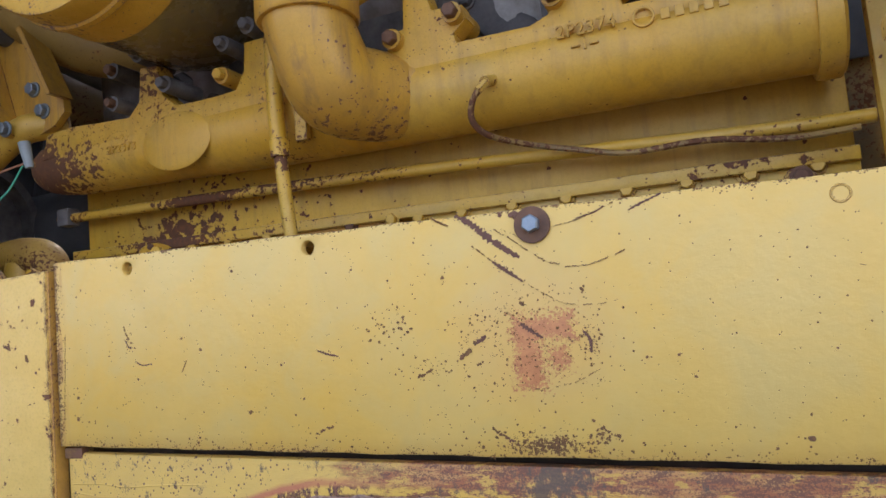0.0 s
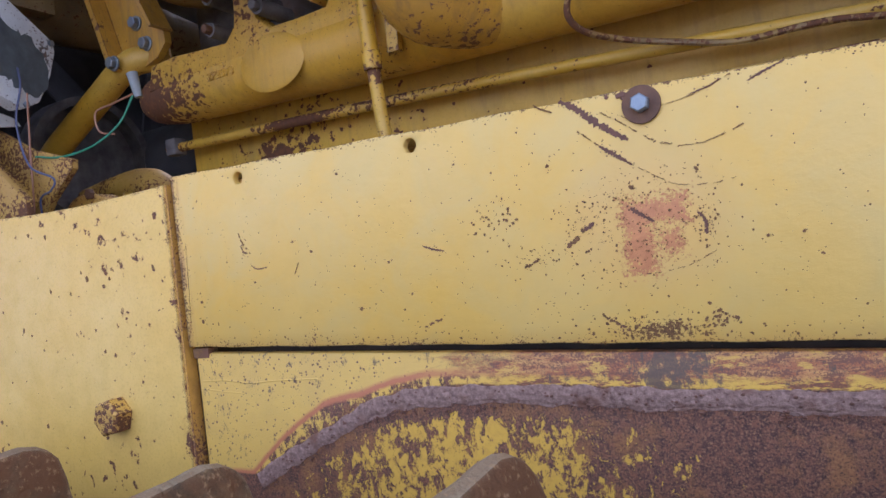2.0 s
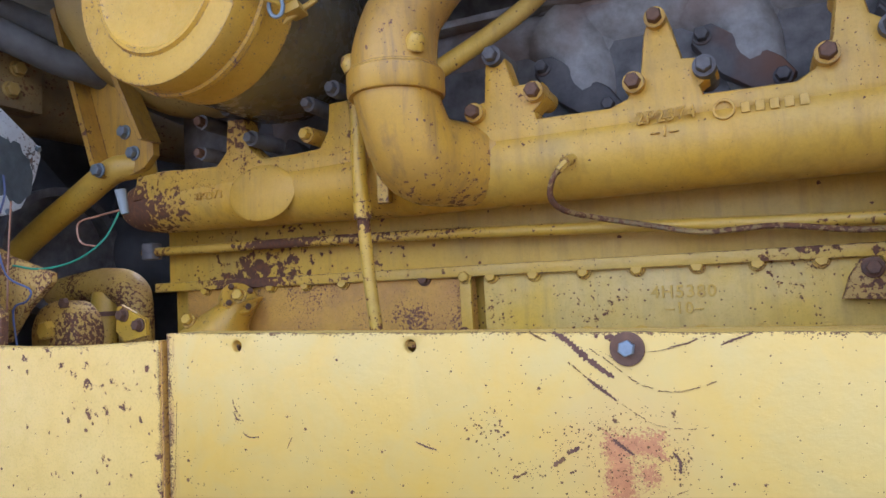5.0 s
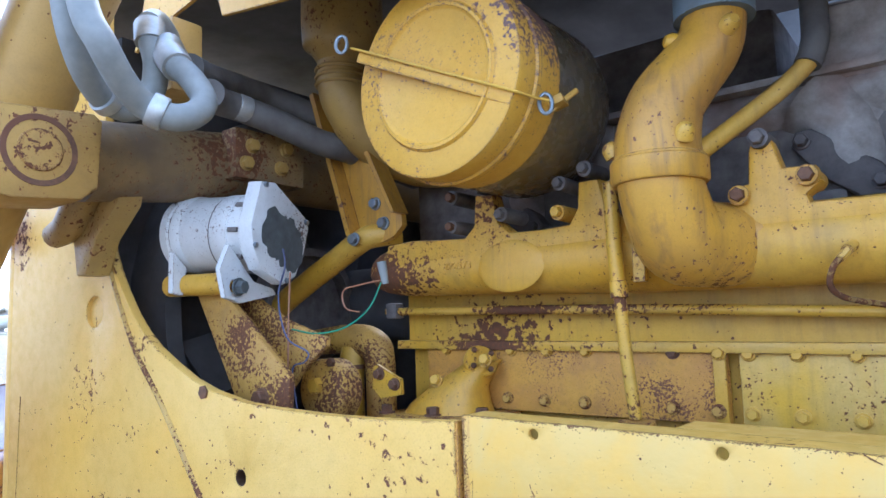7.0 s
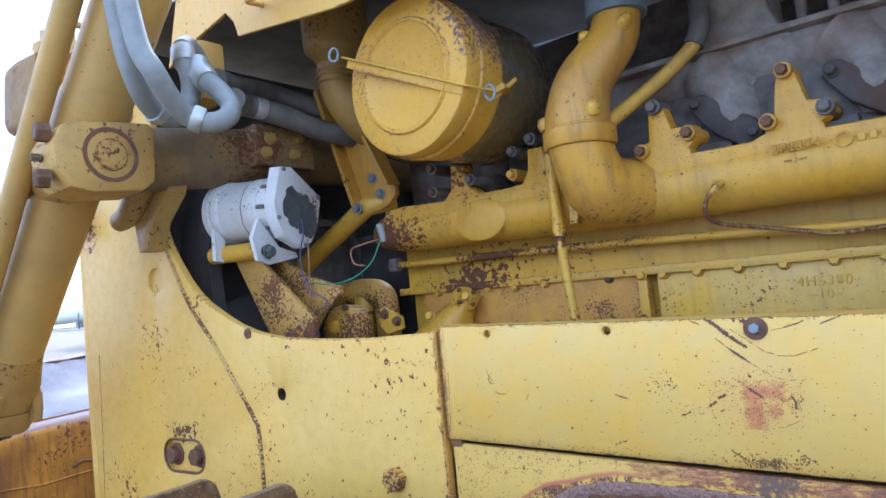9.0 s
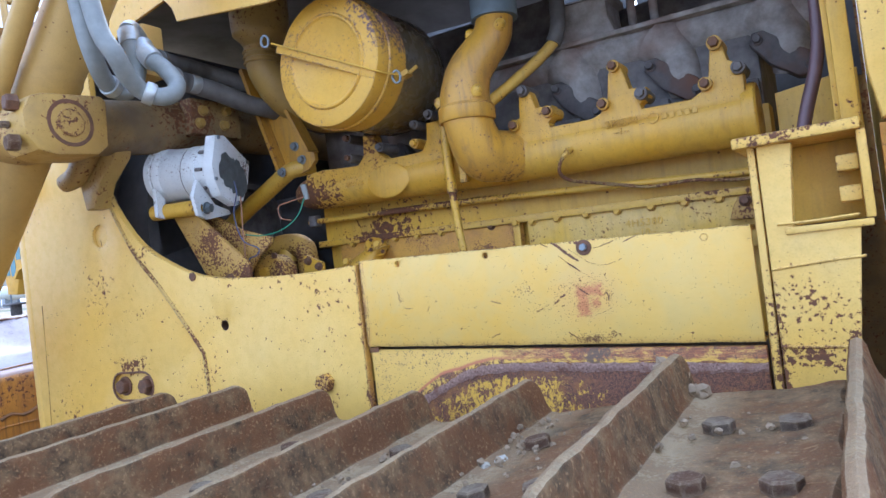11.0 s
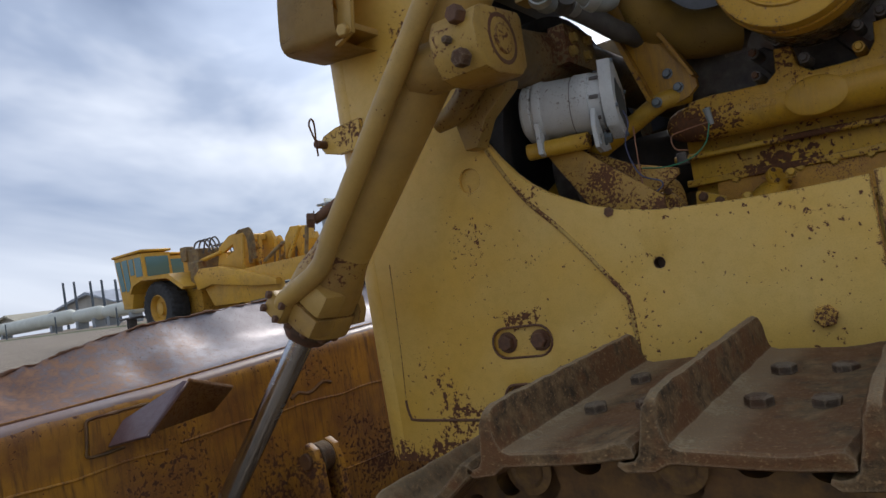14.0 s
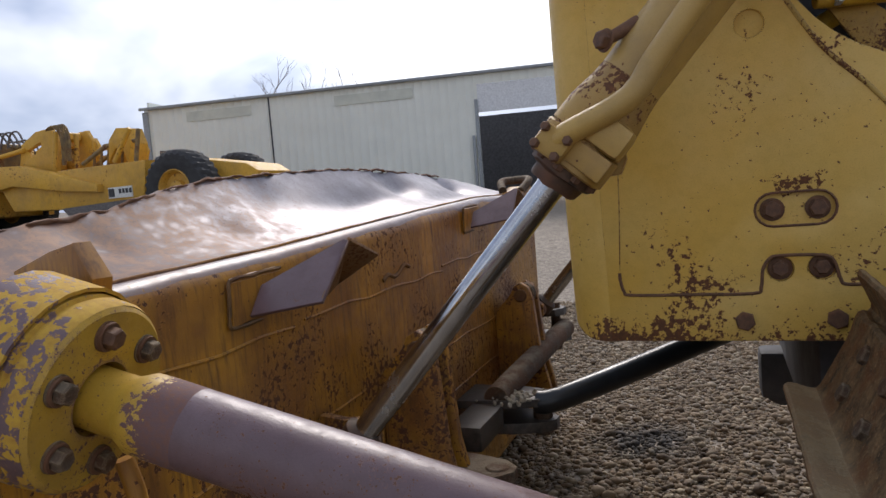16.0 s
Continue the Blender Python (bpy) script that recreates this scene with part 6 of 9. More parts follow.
tube(bm, [(-0.487, 0.262, 2.62), (-0.487, 0.262, 2.42), (-0.488, 0.262, 2.36), (-0.492, 0.262, 2.325), (-0.493, 0.262, 2.27), (-0.482, 0.28, 2.225), (-0.465, 0.33, 2.175), (-0.40, 0.42, 2.125), (-0.28, 0.48, 2.12)], 0.06, 24, 6, radii=[0.092, 0.092, 0.088, 0.054, 0.052, 0.058, 0.066, 0.07, 0.07])
part("casting", bm, M_duct, duct)
for z in (2.275, 2.292, 2.309):
    bm = bmesh.new()
    lathe(bm, [(0.050, -0.004), (0.058, -0.004), (0.060, 0.0), (0.058, 0.004), (0.050, 0.004)], frame_to((-0.493, 0.262, z), (0.03, 0, 1)), 28)
    part("clamp", bm, M_duct, duct)
bm = bmesh.new()
plate(bm, [(-0.553, 2.28), (-0.437, 1.929), (-0.414, 1.908), (-0.395, 1.902), (-0.337, 1.917), (-0.31, 1.94), (-0.312, 1.965), (-0.455, 2.27)], 0.262, 0.278, bev=0.002)
plate(bm, [(-0.561, 2.28), (-0.445, 1.929), (-0.42, 1.902), (-0.412, 1.906), (-0.433, 1.935), (-0.548, 2.285)], 0.225, 0.279)
plate(bm, [(-0.467, 2.26), (-0.315, 1.965), (-0.305, 1.965), (-0.455, 2.27)], 0.230, 0.279)
brk = part("bracket", bm, M_elbow, duct, "yellow ribbed mounting bracket")
for p in ((-0.386, 0.262, 1.997), (-0.362, 0.262, 1.95), (-0.417, 0.225, 1.917)):
    bolt(brk, p, (0, -1, 0), 0.012, 0.011, M_zinc, 0.015, turn=p[0] * 999)
brk.matrix_basis = Matrix.Translation((-0.068, 0.062, 0.012)) @ brk.matrix_basis
duct.matrix_basis = Matrix.Translation((-0.02, 0.03, 0.0)) @ duct.matrix_basis

# ---- alternator ----
alt = thing("alternator", "white painted alternator with a peeled grey end cover", "alternator", (-0.7, 0.14, 1.84))
ax = Vector((0.97, 0.20, -0.08)).normalized()
c1 = Vector((-0.566, 0.137, 1.932))
m = frame_to(c1, -ax)
bm = bmesh.new()
lathe(bm, [(0.070, 0.01), (0.078, 0.015), (0.080, 0.046), (0.083, 0.048), (0.083, 0.090), (0.080, 0.094), (0.080, 0.176), (0.084, 0.181), (0.085, 0.198), (0.080, 0.204), (0.084, 0.210), (0.082, 0.230), (0.070, 0.239), (0.03, 0.242)], m, 40)
part("housing", bm, M_white, alt)
for h in (0.0955, 0.2055):
    bm = bmesh.new()
    lathe(bm, [(0.074, h - 0.0008), (0.0808, h - 0.0008), (0.0808, h + 0.0008), (0.074, h + 0.0008)], m, 40)
    part("seam", bm, M_black, alt)
for k in range(9):
    bm = bmesh.new()
    box(bm, (0, 0, 0), (0.010, 0.006, 0.024), m @ pose(0.082 * math.cos(k * 0.698), 0.082 * math.sin(k * 0.698), 0.030, 0, 0, 90 + 40 * k), 0.002)
    part("vent_slot", bm, M_black, alt)


def hexa(r, squash=1.0, turn=0.0, n=8):
    out = []
    for i in range(n):
        a = math.radians(turn + 360 / n * i)
        out.append((r * math.cos(a) * squash, r * math.sin(a)))
    return out


side = ax.cross(Vector((0, 0, 1))).normalized()
fm = Matrix.Translation(c1) @ Matrix((-side, -ax, Vector((0, 0, 1)))).transposed().to_4x4()
cover_poly = [(-0.055, 0.100), (-0.012, 0.104), (0.092, 0.040), (0.096, 0.020), (0.080, -0.030), (0.050, -0.085), (0.012, -0.104), (-0.055, -0.078), (-0.080, -0.035), (-0.086, 0.01)]
bm = bmesh.new()
plate(bm, cover_poly, -0.022, 0.012, m=fm, bev=0.003)
endc = part("end_cover", bm, M_white, alt)
rnd = random.Random(4)
peel = []
for i in range(46):
    a = 2 * math.pi * i / 46
    r0 = 0.062 + 0.016 * math.cos(2 * a + 0.6) + rnd.uniform(-0.007, 0.007)
    peel.append((0.012 + r0 * math.cos(a) * 0.86, -0.012 + r0 * math.sin(a) * 1.12))
bm = bmesh.new()
plate(bm, peel, -0.0226, -0.0221, m=fm)
part("bare_patch", bm, M_peeled, endc, "patch of bare grey metal where the paint peeled")
for x, z in ((-0.045, 0.095), (0.086, 0.034), (0.018, -0.095), (-0.076, -0.03)):
    bolt(endc, fm @ Vector((x, -0.022, z)), ax, 0.006, 0.006, M_zinc)
bm = bmesh.new()
plate(bm, [(-0.09, -0.03), (-0.02, -0.10), (0.04, -0.112), (0.05, -0.125), (-0.06, -0.145), (-0.10, -0.135), (-0.115, -0.08)], 0.0, 0.012, [circle2((-0.075, -0.112), 0.014)], m=fm @ Matrix.Translation((0, 0.03, 0)))
part("mount_foot", bm, M_white, alt)
bolt(alt, fm @ Vector((-0.078, 0.018, -0.113)), ax, 0.014, 0.014, M_peeled, 0.018)
bm = bmesh.new()
plate(bm, [(-0.085, -0.045), (-0.05, -0.075), (-0.06, -0.135), (-0.085, -0.130)], 0.185, 0.199, m=fm)
part("mount_foot", bm, M_white, alt)
abr = thing("alternator_bracket", "rusty yellow welded alternator bracket", "bracket", (-0.58, 0.12, 1.58))
bm = bmesh.new()
cyl(bm, (-0.79, 0.045, 1.836), (-0.62, 0.078, 1.832), 0.023, n=18, bev=0.003)
part("sleeve", bm, M_eng, abr)
bm = bmesh.new()
plate(bm, [(-0.757, 1.822), (-0.664, 1.822), (-0.520, 1.70), (-0.455, 1.648), (-0.46, 1.57), (-0.60, 1.57)], 0.088, 0.100, bev=0.002)
part("gusset", bm, M_eng_rust, abr)
bm = bmesh.new()
plate(bm, [(-0.735, 1.83), (-0.665, 1.816), (-0.55, 1.755), (-0.430, 1.716), (-0.432, 1.70), (-0.50, 1.655), (-0.55, 1.60), (-0.62, 1.60)], 0.158, 0.170, bev=0.002)
part("gusset", bm, M_eng_rust, abr)
bm = bmesh.new()
q = Matrix.Translation((-0.635, 0.13, 1.735)) @ pose(0, 0, 0, 0, 41, 0)
box(bm, (0, 0, 0), (0.25, 0.07, 0.012), q, 0.002)
part("web", bm, M_eng_rust, abr)
bolt(abr, (-0.535, 0.088, 1.605), (0, -1, 0), 0.016, 0.013, M_bolt, 0.02)

# ---- front of the engine: pump covers, elbows, castings ----
pump = thing("pump_cover", "round chipped yellow pump cover with a centre bolt", "pump", (-0.55, 0.26, 1.55))
bm = bmesh.new()
lathe(bm, [(0.066, 0.06), (0.066, 0.012), (0.062, 0.004), (0.054, 0.0), (0.001, 0.0)], frame_to((-0.548, 0.225, 1.640), (0, 1, 0)), 36)
part("cover", bm, M_eng_rust, pump)
bolt(pump, (-0.552, 0.225, 1.652), (0, -1, 0), 0.018, 0.016, M_eng, turn=10)
bolt(pump, (-0.508, 0.225, 1.700), (0, -1, 0), 0.010, 0.009, M_bolt)
pump.matrix_basis = Matrix.Translation((0.022, 0.0, -0.034)) @ pump.matrix_basis
water = thing("pump_elbow_pipe", "chipped yellow coolant elbow pipe", "pipe", (-0.4, 0.27, 1.5))
bm = bmesh.new()
tube(bm, [(-0.80, 0.43, 1.70), (-0.70, 0.43, 1.708), (-0.62, 0.43, 1.708), (-0.565, 0.43, 1.695), (-0.543, 0.43, 1.655), (-0.540, 0.43, 1.48)], 0.036, 18, 6, radii=[0.030, 0.034, 0.038, 0.039, 0.036, 0.034])
part("bend", bm, M_eng_rust, water)
bm = bmesh.new()
tube(bm, [(-0.615, 0.42, 1.69), (-0.620, 0.415, 1.64), (-0.622, 0.415, 1.50)], 0.030, 16)
part("branch", bm, M_eng, water)
bm = bmesh.new()
lathe(bm, [(0.03, 0), (0.037, 0), (0.037, 0.010), (0.03, 0.010)], frame_to((-0.621, 0.415, 1.64), (0, 0, 1)), 20)
part("band", bm, M_bolt, water)
diag = thing("cross_pipe", "slanting yellow coolant pipe with worn paint", "pipe", (-0.6, 0.32, 1.75))
bm = bmesh.new()
tube(bm, [(-0.44, 0.40, 1.945), (-0.478, 0.365, 1.940), (-0.516, 0.35, 1.930), (-0.609, 0.35, 1.888), (-0.697, 0.35, 1.848), (-0.80, 0.35, 1.795), (-0.90, 0.37, 1.74)], 0.027, 16, 5)
part("pipe", bm, M_eng, diag)
cast = thing("filter_base", "yellow cast filter base with a bolted flange", "casting", (-0.27, 0.33, 1.50))
bm = bmesh.new()
rings = []
for f, cx, cy, z, rx, ry in ((0, -0.262, 0.34, 1.566, 0.098, 0.075), (0.2, -0.258, 0.34, 1.584, 0.088, 0.068), (0.45, -0.240, 0.345, 1.615, 0.062, 0.055), (0.75, -0.212, 0.355, 1.645, 0.044, 0.044), (1, -0.196, 0.37, 1.664, 0.036, 0.036), (1.1, -0.185, 0.40, 1.672, 0.026, 0.03)):
    rings.append([bm.verts.new((cx + rx * math.copysign(abs(math.cos(a)) ** 0.8, math.cos(a)), cy + ry * math.copysign(abs(math.sin(a)) ** 0.8, math.sin(a)), z)) for a in [2 * math.pi * k / 28 for k in range(28)]])
ring_faces(bm, rings)
part("body", bm, M_eng_clean, cast)
bm = bmesh.new()
plate(bm, [(-0.39, 0.27), (-0.36, 0.245), (-0.16, 0.245), (-0.125, 0.27), (-0.125, 0.40), (-0.39, 0.40)], -1.567, -1.545, m=Matrix(((1, 0, 0, 0), (0, 0, 1, 0), (0, -1, 0, 0), (0, 0, 0, 1))), bev=0.003)
part("flange", bm, M_eng_rust, cast)
for p in ((-0.369, 0.265, 1.567), (-0.244, 0.262, 1.567), (-0.343, 0.36, 1.567), (-0.141, 0.285, 1.567)):
    bolt(cast, p, (0, 0, 1), 0.013, 0.014, M_bolt, 0.017, turn=p[0] * 700)
for p in ((-0.149, 0.315, 1.672), (-0.262, 0.30, 1.632)):
    bolt(cast, p, (0.2, -1, 0.4), 0.011, 0.010, M_eng, 0.014)
bm = bmesh.new()
plate(bm, [(-0.375, 1.665), (-0.365, 1.67), (-0.30, 1.64), (-0.298, 1.61), (-0.355, 1.60), (-0.378, 1.62)], 0.232, 0.240)
small = part("tab", bm, M_eng, cast)
fx = frame_to((-0.186, 0.352, 1.668), (0.75, -0.45, 0.5))
bm = bmesh.new()
lathe(bm, [(0.024, -0.010), (0.034, -0.010), (0.036, -0.007), (0.036, 0.004), (0.034, 0.007), (0.015, 0.008)], fx, 24)
part("neck_flange", bm, M_eng_clean, cast)
for k in range(4):
    bolt(cast, fx @ Vector((0.026 * math.cos(k * 1.571 + 0.5), 0.026 * math.sin(k * 1.571 + 0.5), 0.007)), (0.75, -0.45, 0.5), 0.006, 0.007, M_bolt)
for x, z in ((-0.356, 1.650), (-0.315, 1.630)):
    bolt(small, (x, 0.232, z), (0, -1, 0), 0.010, 0.010, M_bolt, 0.013)
cast.matrix_basis = Matrix.Translation((-0.062, 0.062, -0.012)) @ cast.matrix_basis

# loose wires by the alternator
wires = thing("loose_wires", "loose thin wires hanging below the alternator", "wires", (-0.5, 0.15, 1.6))
for nm, mt, pts in (("blue_wire", M_wire_b, [(-0.545, 0.15, 1.90), (-0.535, 0.145, 1.86), (-0.550, 0.14, 1.80), (-0.525, 0.14, 1.72), (-0.475, 0.15, 1.69), (-0.485, 0.15, 1.67), (-0.52, 0.15, 1.655), (-0.505, 0.15, 1.57)]),
                    ("brown_wire", M_wire_r, [(-0.525, 0.15, 1.85), (-0.525, 0.145, 1.75), (-0.522, 0.14, 1.66), (-0.528, 0.14, 1.57)]),
                    ("green_wire", M_wire_g, [(-0.52, 0.15, 1.735), (-0.46, 0.16, 1.725), (-0.40, 0.18, 1.735), (-0.365, 0.21, 1.77), (-0.355, 0.235, 1.82)]),
                    ("tan_wire", M_wire_r, [(-0.36, 0.24, 1.825), (-0.42, 0.24, 1.82), (-0.455, 0.23, 1.81), (-0.45, 0.23, 1.775), (-0.42, 0.24, 1.765)])):
    bm = bmesh.new()
    tube(bm, pts, 0.0019, 6, 6)
    part(nm, bm, mt, wires)
bm = bmesh.new()
cyl(bm, (-0.357, 0.24, 1.862), (-0.352, 0.245, 1.818), 0.010, 0.007, 10)
part("connector", bm, M_grey_hose, wires)

# ---- radiator and fan: the dark space round them is put into their colour ----
rad = thing("radiator_and_fan", "dark radiator shroud and fan inside the guard", "radiator", (-1.1, 0.7, 1.3))
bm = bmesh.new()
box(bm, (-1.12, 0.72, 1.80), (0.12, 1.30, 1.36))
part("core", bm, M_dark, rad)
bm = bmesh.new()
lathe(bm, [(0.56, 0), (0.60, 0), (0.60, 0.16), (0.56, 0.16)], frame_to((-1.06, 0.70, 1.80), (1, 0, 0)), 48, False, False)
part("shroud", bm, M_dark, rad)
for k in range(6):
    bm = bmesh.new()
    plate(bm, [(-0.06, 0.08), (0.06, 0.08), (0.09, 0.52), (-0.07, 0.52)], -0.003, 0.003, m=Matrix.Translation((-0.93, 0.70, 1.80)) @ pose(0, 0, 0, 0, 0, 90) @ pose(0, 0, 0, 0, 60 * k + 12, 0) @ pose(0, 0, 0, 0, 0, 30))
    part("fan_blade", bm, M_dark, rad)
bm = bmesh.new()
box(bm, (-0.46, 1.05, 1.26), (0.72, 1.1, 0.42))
part("front_cover", bm, M_dirt_shade, rad)
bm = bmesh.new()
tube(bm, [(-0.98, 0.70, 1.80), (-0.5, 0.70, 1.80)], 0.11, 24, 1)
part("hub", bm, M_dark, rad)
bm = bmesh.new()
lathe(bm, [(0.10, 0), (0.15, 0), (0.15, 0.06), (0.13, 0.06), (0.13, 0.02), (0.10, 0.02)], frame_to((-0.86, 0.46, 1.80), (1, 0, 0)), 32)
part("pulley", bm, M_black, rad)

hood = thing("hood", "yellow engine hood with a torn lower edge", "hood", (-0.3, 0.6, 2.3))
bm = bmesh.new()
prof = [(-1.34, 2.44), (-0.92, 2.50), (-0.86, 2.36), (-0.815, 2.372), (-0.70, 2.40), (-0.58, 2.418), (-0.55, 2.385), (-0.535, 2.344), (-0.52, 2.342), (-0.20, 2.294), (0.40, 2.26), (1.1, 2.25), (1.1, 2.42), (0.4, 2.45), (-0.40, 2.49), (-0.80, 2.535), (-1.34, 2.56)]
plate(bm, prof[2:-1], -0.004, 0.004)
part("side_skirt", bm, M_guard, hood, "ragged yellow hood edge")
# top sheet: shade and haze under the hood are put into its grey
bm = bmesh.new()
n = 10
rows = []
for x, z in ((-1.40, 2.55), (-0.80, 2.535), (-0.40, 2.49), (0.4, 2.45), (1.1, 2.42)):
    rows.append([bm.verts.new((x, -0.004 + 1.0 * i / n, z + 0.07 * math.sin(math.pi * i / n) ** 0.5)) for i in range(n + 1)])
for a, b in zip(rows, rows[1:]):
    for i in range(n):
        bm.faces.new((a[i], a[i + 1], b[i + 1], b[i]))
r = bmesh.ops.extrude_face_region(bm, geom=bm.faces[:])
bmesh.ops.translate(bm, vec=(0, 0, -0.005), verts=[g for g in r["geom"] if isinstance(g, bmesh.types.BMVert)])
part("top_sheet", bm, plain("shaded_hood_sheet", (0.15, 0.145, 0.145), 0.7, 0.0, 0.4, 5), hood, "dark grey hood sheet with the shade of its underside painted in")
bm = bmesh.new()
tube(bm, [(-0.43, -0.004, 2.385), (-0.44, -0.04, 2.387), (-0.41, -0.045, 2.384), (-0.30, -0.045, 2.372), (-0.27, -0.04, 2.368), (-0.275, -0.004, 2.368)], 0.007, 8)
part("grab_handle", bm, M_guard, hood)
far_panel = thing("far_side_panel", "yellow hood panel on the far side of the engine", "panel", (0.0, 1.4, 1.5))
# dim inner side: the engine bay's shade is put into the panel's dark yellow
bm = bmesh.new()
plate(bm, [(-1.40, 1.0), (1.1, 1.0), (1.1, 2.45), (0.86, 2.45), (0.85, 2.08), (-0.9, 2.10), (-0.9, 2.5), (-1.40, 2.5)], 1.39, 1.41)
part("sheet", bm, M_dirt_shade, far_panel)
# added sheet: blocks the sky behind the engine, its holes leave small glints
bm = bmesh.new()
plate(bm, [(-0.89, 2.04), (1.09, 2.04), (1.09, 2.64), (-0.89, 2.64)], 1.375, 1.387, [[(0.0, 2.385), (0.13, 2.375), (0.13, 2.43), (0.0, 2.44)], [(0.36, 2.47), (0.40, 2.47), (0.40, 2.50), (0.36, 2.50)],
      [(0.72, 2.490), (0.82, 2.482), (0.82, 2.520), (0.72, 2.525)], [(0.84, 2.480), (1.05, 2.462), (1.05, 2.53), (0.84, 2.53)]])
part("sky_block_sheet", bm, M_dark, far_panel, "added dark sheet that blocks the sky, with small openings")
# hoses, dark beam that carries the lift cylinder
beam = thing("cylinder_yoke_beam", "grimy yellow cross beam that carries the lift cylinders", "beam", (-0.78, 0.5, 2.0))
bm = bmesh.new()
tube(bm, [(-0.765, -0.16, 2.07), (-0.765, 0.1, 2.10), (-0.765, 0.4, 2.13), (-0.765, 1.4, 2.14)], 0.08, 20, 4)
part("beam", bm, M_dirt_shade, beam)
bm = bmesh.new()
box(bm, (-0.682, 0.21, 2.12), (0.05, 0.19, 0.11), bev=0.003)
pad = part("bolted_pad", bm, M_dirt_shade, beam)
for y, z in ((0.169, 2.139), (0.154, 2.098), (0.262, 2.147), (0.248, 2.101)):
    bolt(pad, (-0.657, y - 0.012, z), (1, 0, 0), 0.014, 0.012, M_duct, 0.017)
bm = bmesh.new()
tube(bm, [(-0.80, -0.12, 2.07), (-0.83, -0.12, 2.02), (-0.90, -0.115, 1.965), (-0.965, -0.115, 1.95)], 0.03, 12, 5, radii=[0.04, 0.036, 0.032, 0.027])
plate(bm, [(-0.93, 1.98), (-0.78, 2.06), (-0.72, 2.05), (-0.74, 1.99), (-0.82, 1.93), (-0.86, 1.86), (-0.90, 1.86)], -0.10, -0.05, bev=0.006)
part("lower_lug", bm, M_duct, beam)
hoses = thing("hydraulic_hoses", "grey hydraulic hoses looping from the lift cylinder", "hose", (-0.6, -0.1, 2.1))
for nm, mt, rr, pts in (("hose", M_grey_hose, 0.0225, [(-0.475, -0.335, 2.75), (-0.462, -0.328, 2.42), (-0.442, -0.312, 2.232), (-0.422, -0.29, 2.163), (-0.44, -0.247, 2.120), (-0.451, -0.205, 2.095), (-0.432, -0.172, 2.080), (-0.422, -0.137, 2.089), (-0.440, -0.105, 2.125), (-0.480, -0.105, 2.175), (-0.520, -0.115, 2.212), (-0.545, -0.11, 2.235)]),
                        ("hose", M_grey_hose, 0.0225, [(-0.53, -0.335, 2.75), (-0.512, -0.325, 2.43), (-0.498, -0.31, 2.247), (-0.505, -0.288, 2.178), (-0.535, -0.25, 2.142), (-0.556, -0.21, 2.124), (-0.556, -0.172, 2.122), (-0.575, -0.125, 2.165), (-0.572, -0.118, 2.220), (-0.590, -0.12, 2.275), (-0.60, -0.115, 2.305)]),
                        ("hose", M_dark_hose, 0.027, [(-0.60, -0.03, 2.25), (-0.66, 0.06, 2.268), (-0.70, 0.15, 2.285), (-0.72, 0.25, 2.29), (-0.66, 0.33, 2.255), (-0.62, 0.45, 2.22), (-0.60, 0.8, 2.17)]),
                        ("hose", M_dark_hose, 0.029, [(-0.58, 0.0, 2.20), (-0.62, 0.05, 2.205), (-0.625, 0.10, 2.205), (-0.60, 0.18, 2.185), (-0.57, 0.27, 2.155), (-0.545, 0.36, 2.14), (-0.56, 0.6, 2.12)])):
    bm = bmesh.new()
    tube(bm, pts, rr, 16, 6)
    part(nm, bm, mt, hoses)
M_alu = metal("silver_coupling", (0.52, 0.54, 0.53), (0.36, 0.38, 0.38), 0.42, 0.6, 40, 0, 0.3, 0.0008)
for p, q in (((-0.545, -0.11, 2.235), (-0.508, -0.113, 2.200)), ((-0.601, -0.115, 2.308), (-0.588, -0.12, 2.265)), ((-0.449, -0.199, 2.092), (-0.437, -0.178, 2.082)), ((-0.548, -0.226, 2.130), (-0.556, -0.206, 2.1235)), ((-0.622, 0.09, 2.2055), (-0.618, 0.12, 2.2015))):
    bm = bmesh.new()
    p, q = Vector(p), Vector(q)
    lathe(bm, [(0.020, 0.0), (0.0275, 0.001), (0.0285, 0.004), (0.0280, 0.006), (0.0285, 0.008), (0.0285, (q - p).length - 0.005), (0.0275, (q - p).length - 0.001), (0.020, (q - p).length)], frame_to(p, q - p), 24)
    part("coupling", bm, M_alu, hoses, "silver hose coupling")
for p, q in (((-0.545, -0.11, 2.235), (-0.60, -0.06, 2.262)), ((-0.601, -0.115, 2.308), (-0.63, -0.055, 2.305))):
    bm = bmesh.new()
    tube(bm, [p, (Vector(p) + Vector(q)) / 2 + Vector((0.0, -0.008, 0.016)), q], 0.022, 16, 5, radii=[0.024, 0.025, 0.022])
    part("elbow_fitting", bm, M_alu, hoses)
bm = bmesh.new()
box(bm, (-0.655, -0.03, 2.275), (0.09, 0.07, 0.15), pose(0, 0, 0), 0.010)
part("manifold_block", bm, M_cyl, hoses)


# ---- lift cylinders ----
M_cylhead = paint("cylinder_head_yellow", (0.46, 0.285, 0.06), (0.36, 0.21, 0.06), 0.66, 0.3, 0.6, 0.5, size=0.8, edge=0.010)

M_gland = metal("oily_gland_iron", (0.13, 0.075, 0.045), (0.045, 0.03, 0.022), 0.6, 0.2, 40, 0.3, 0.6, 0.003)

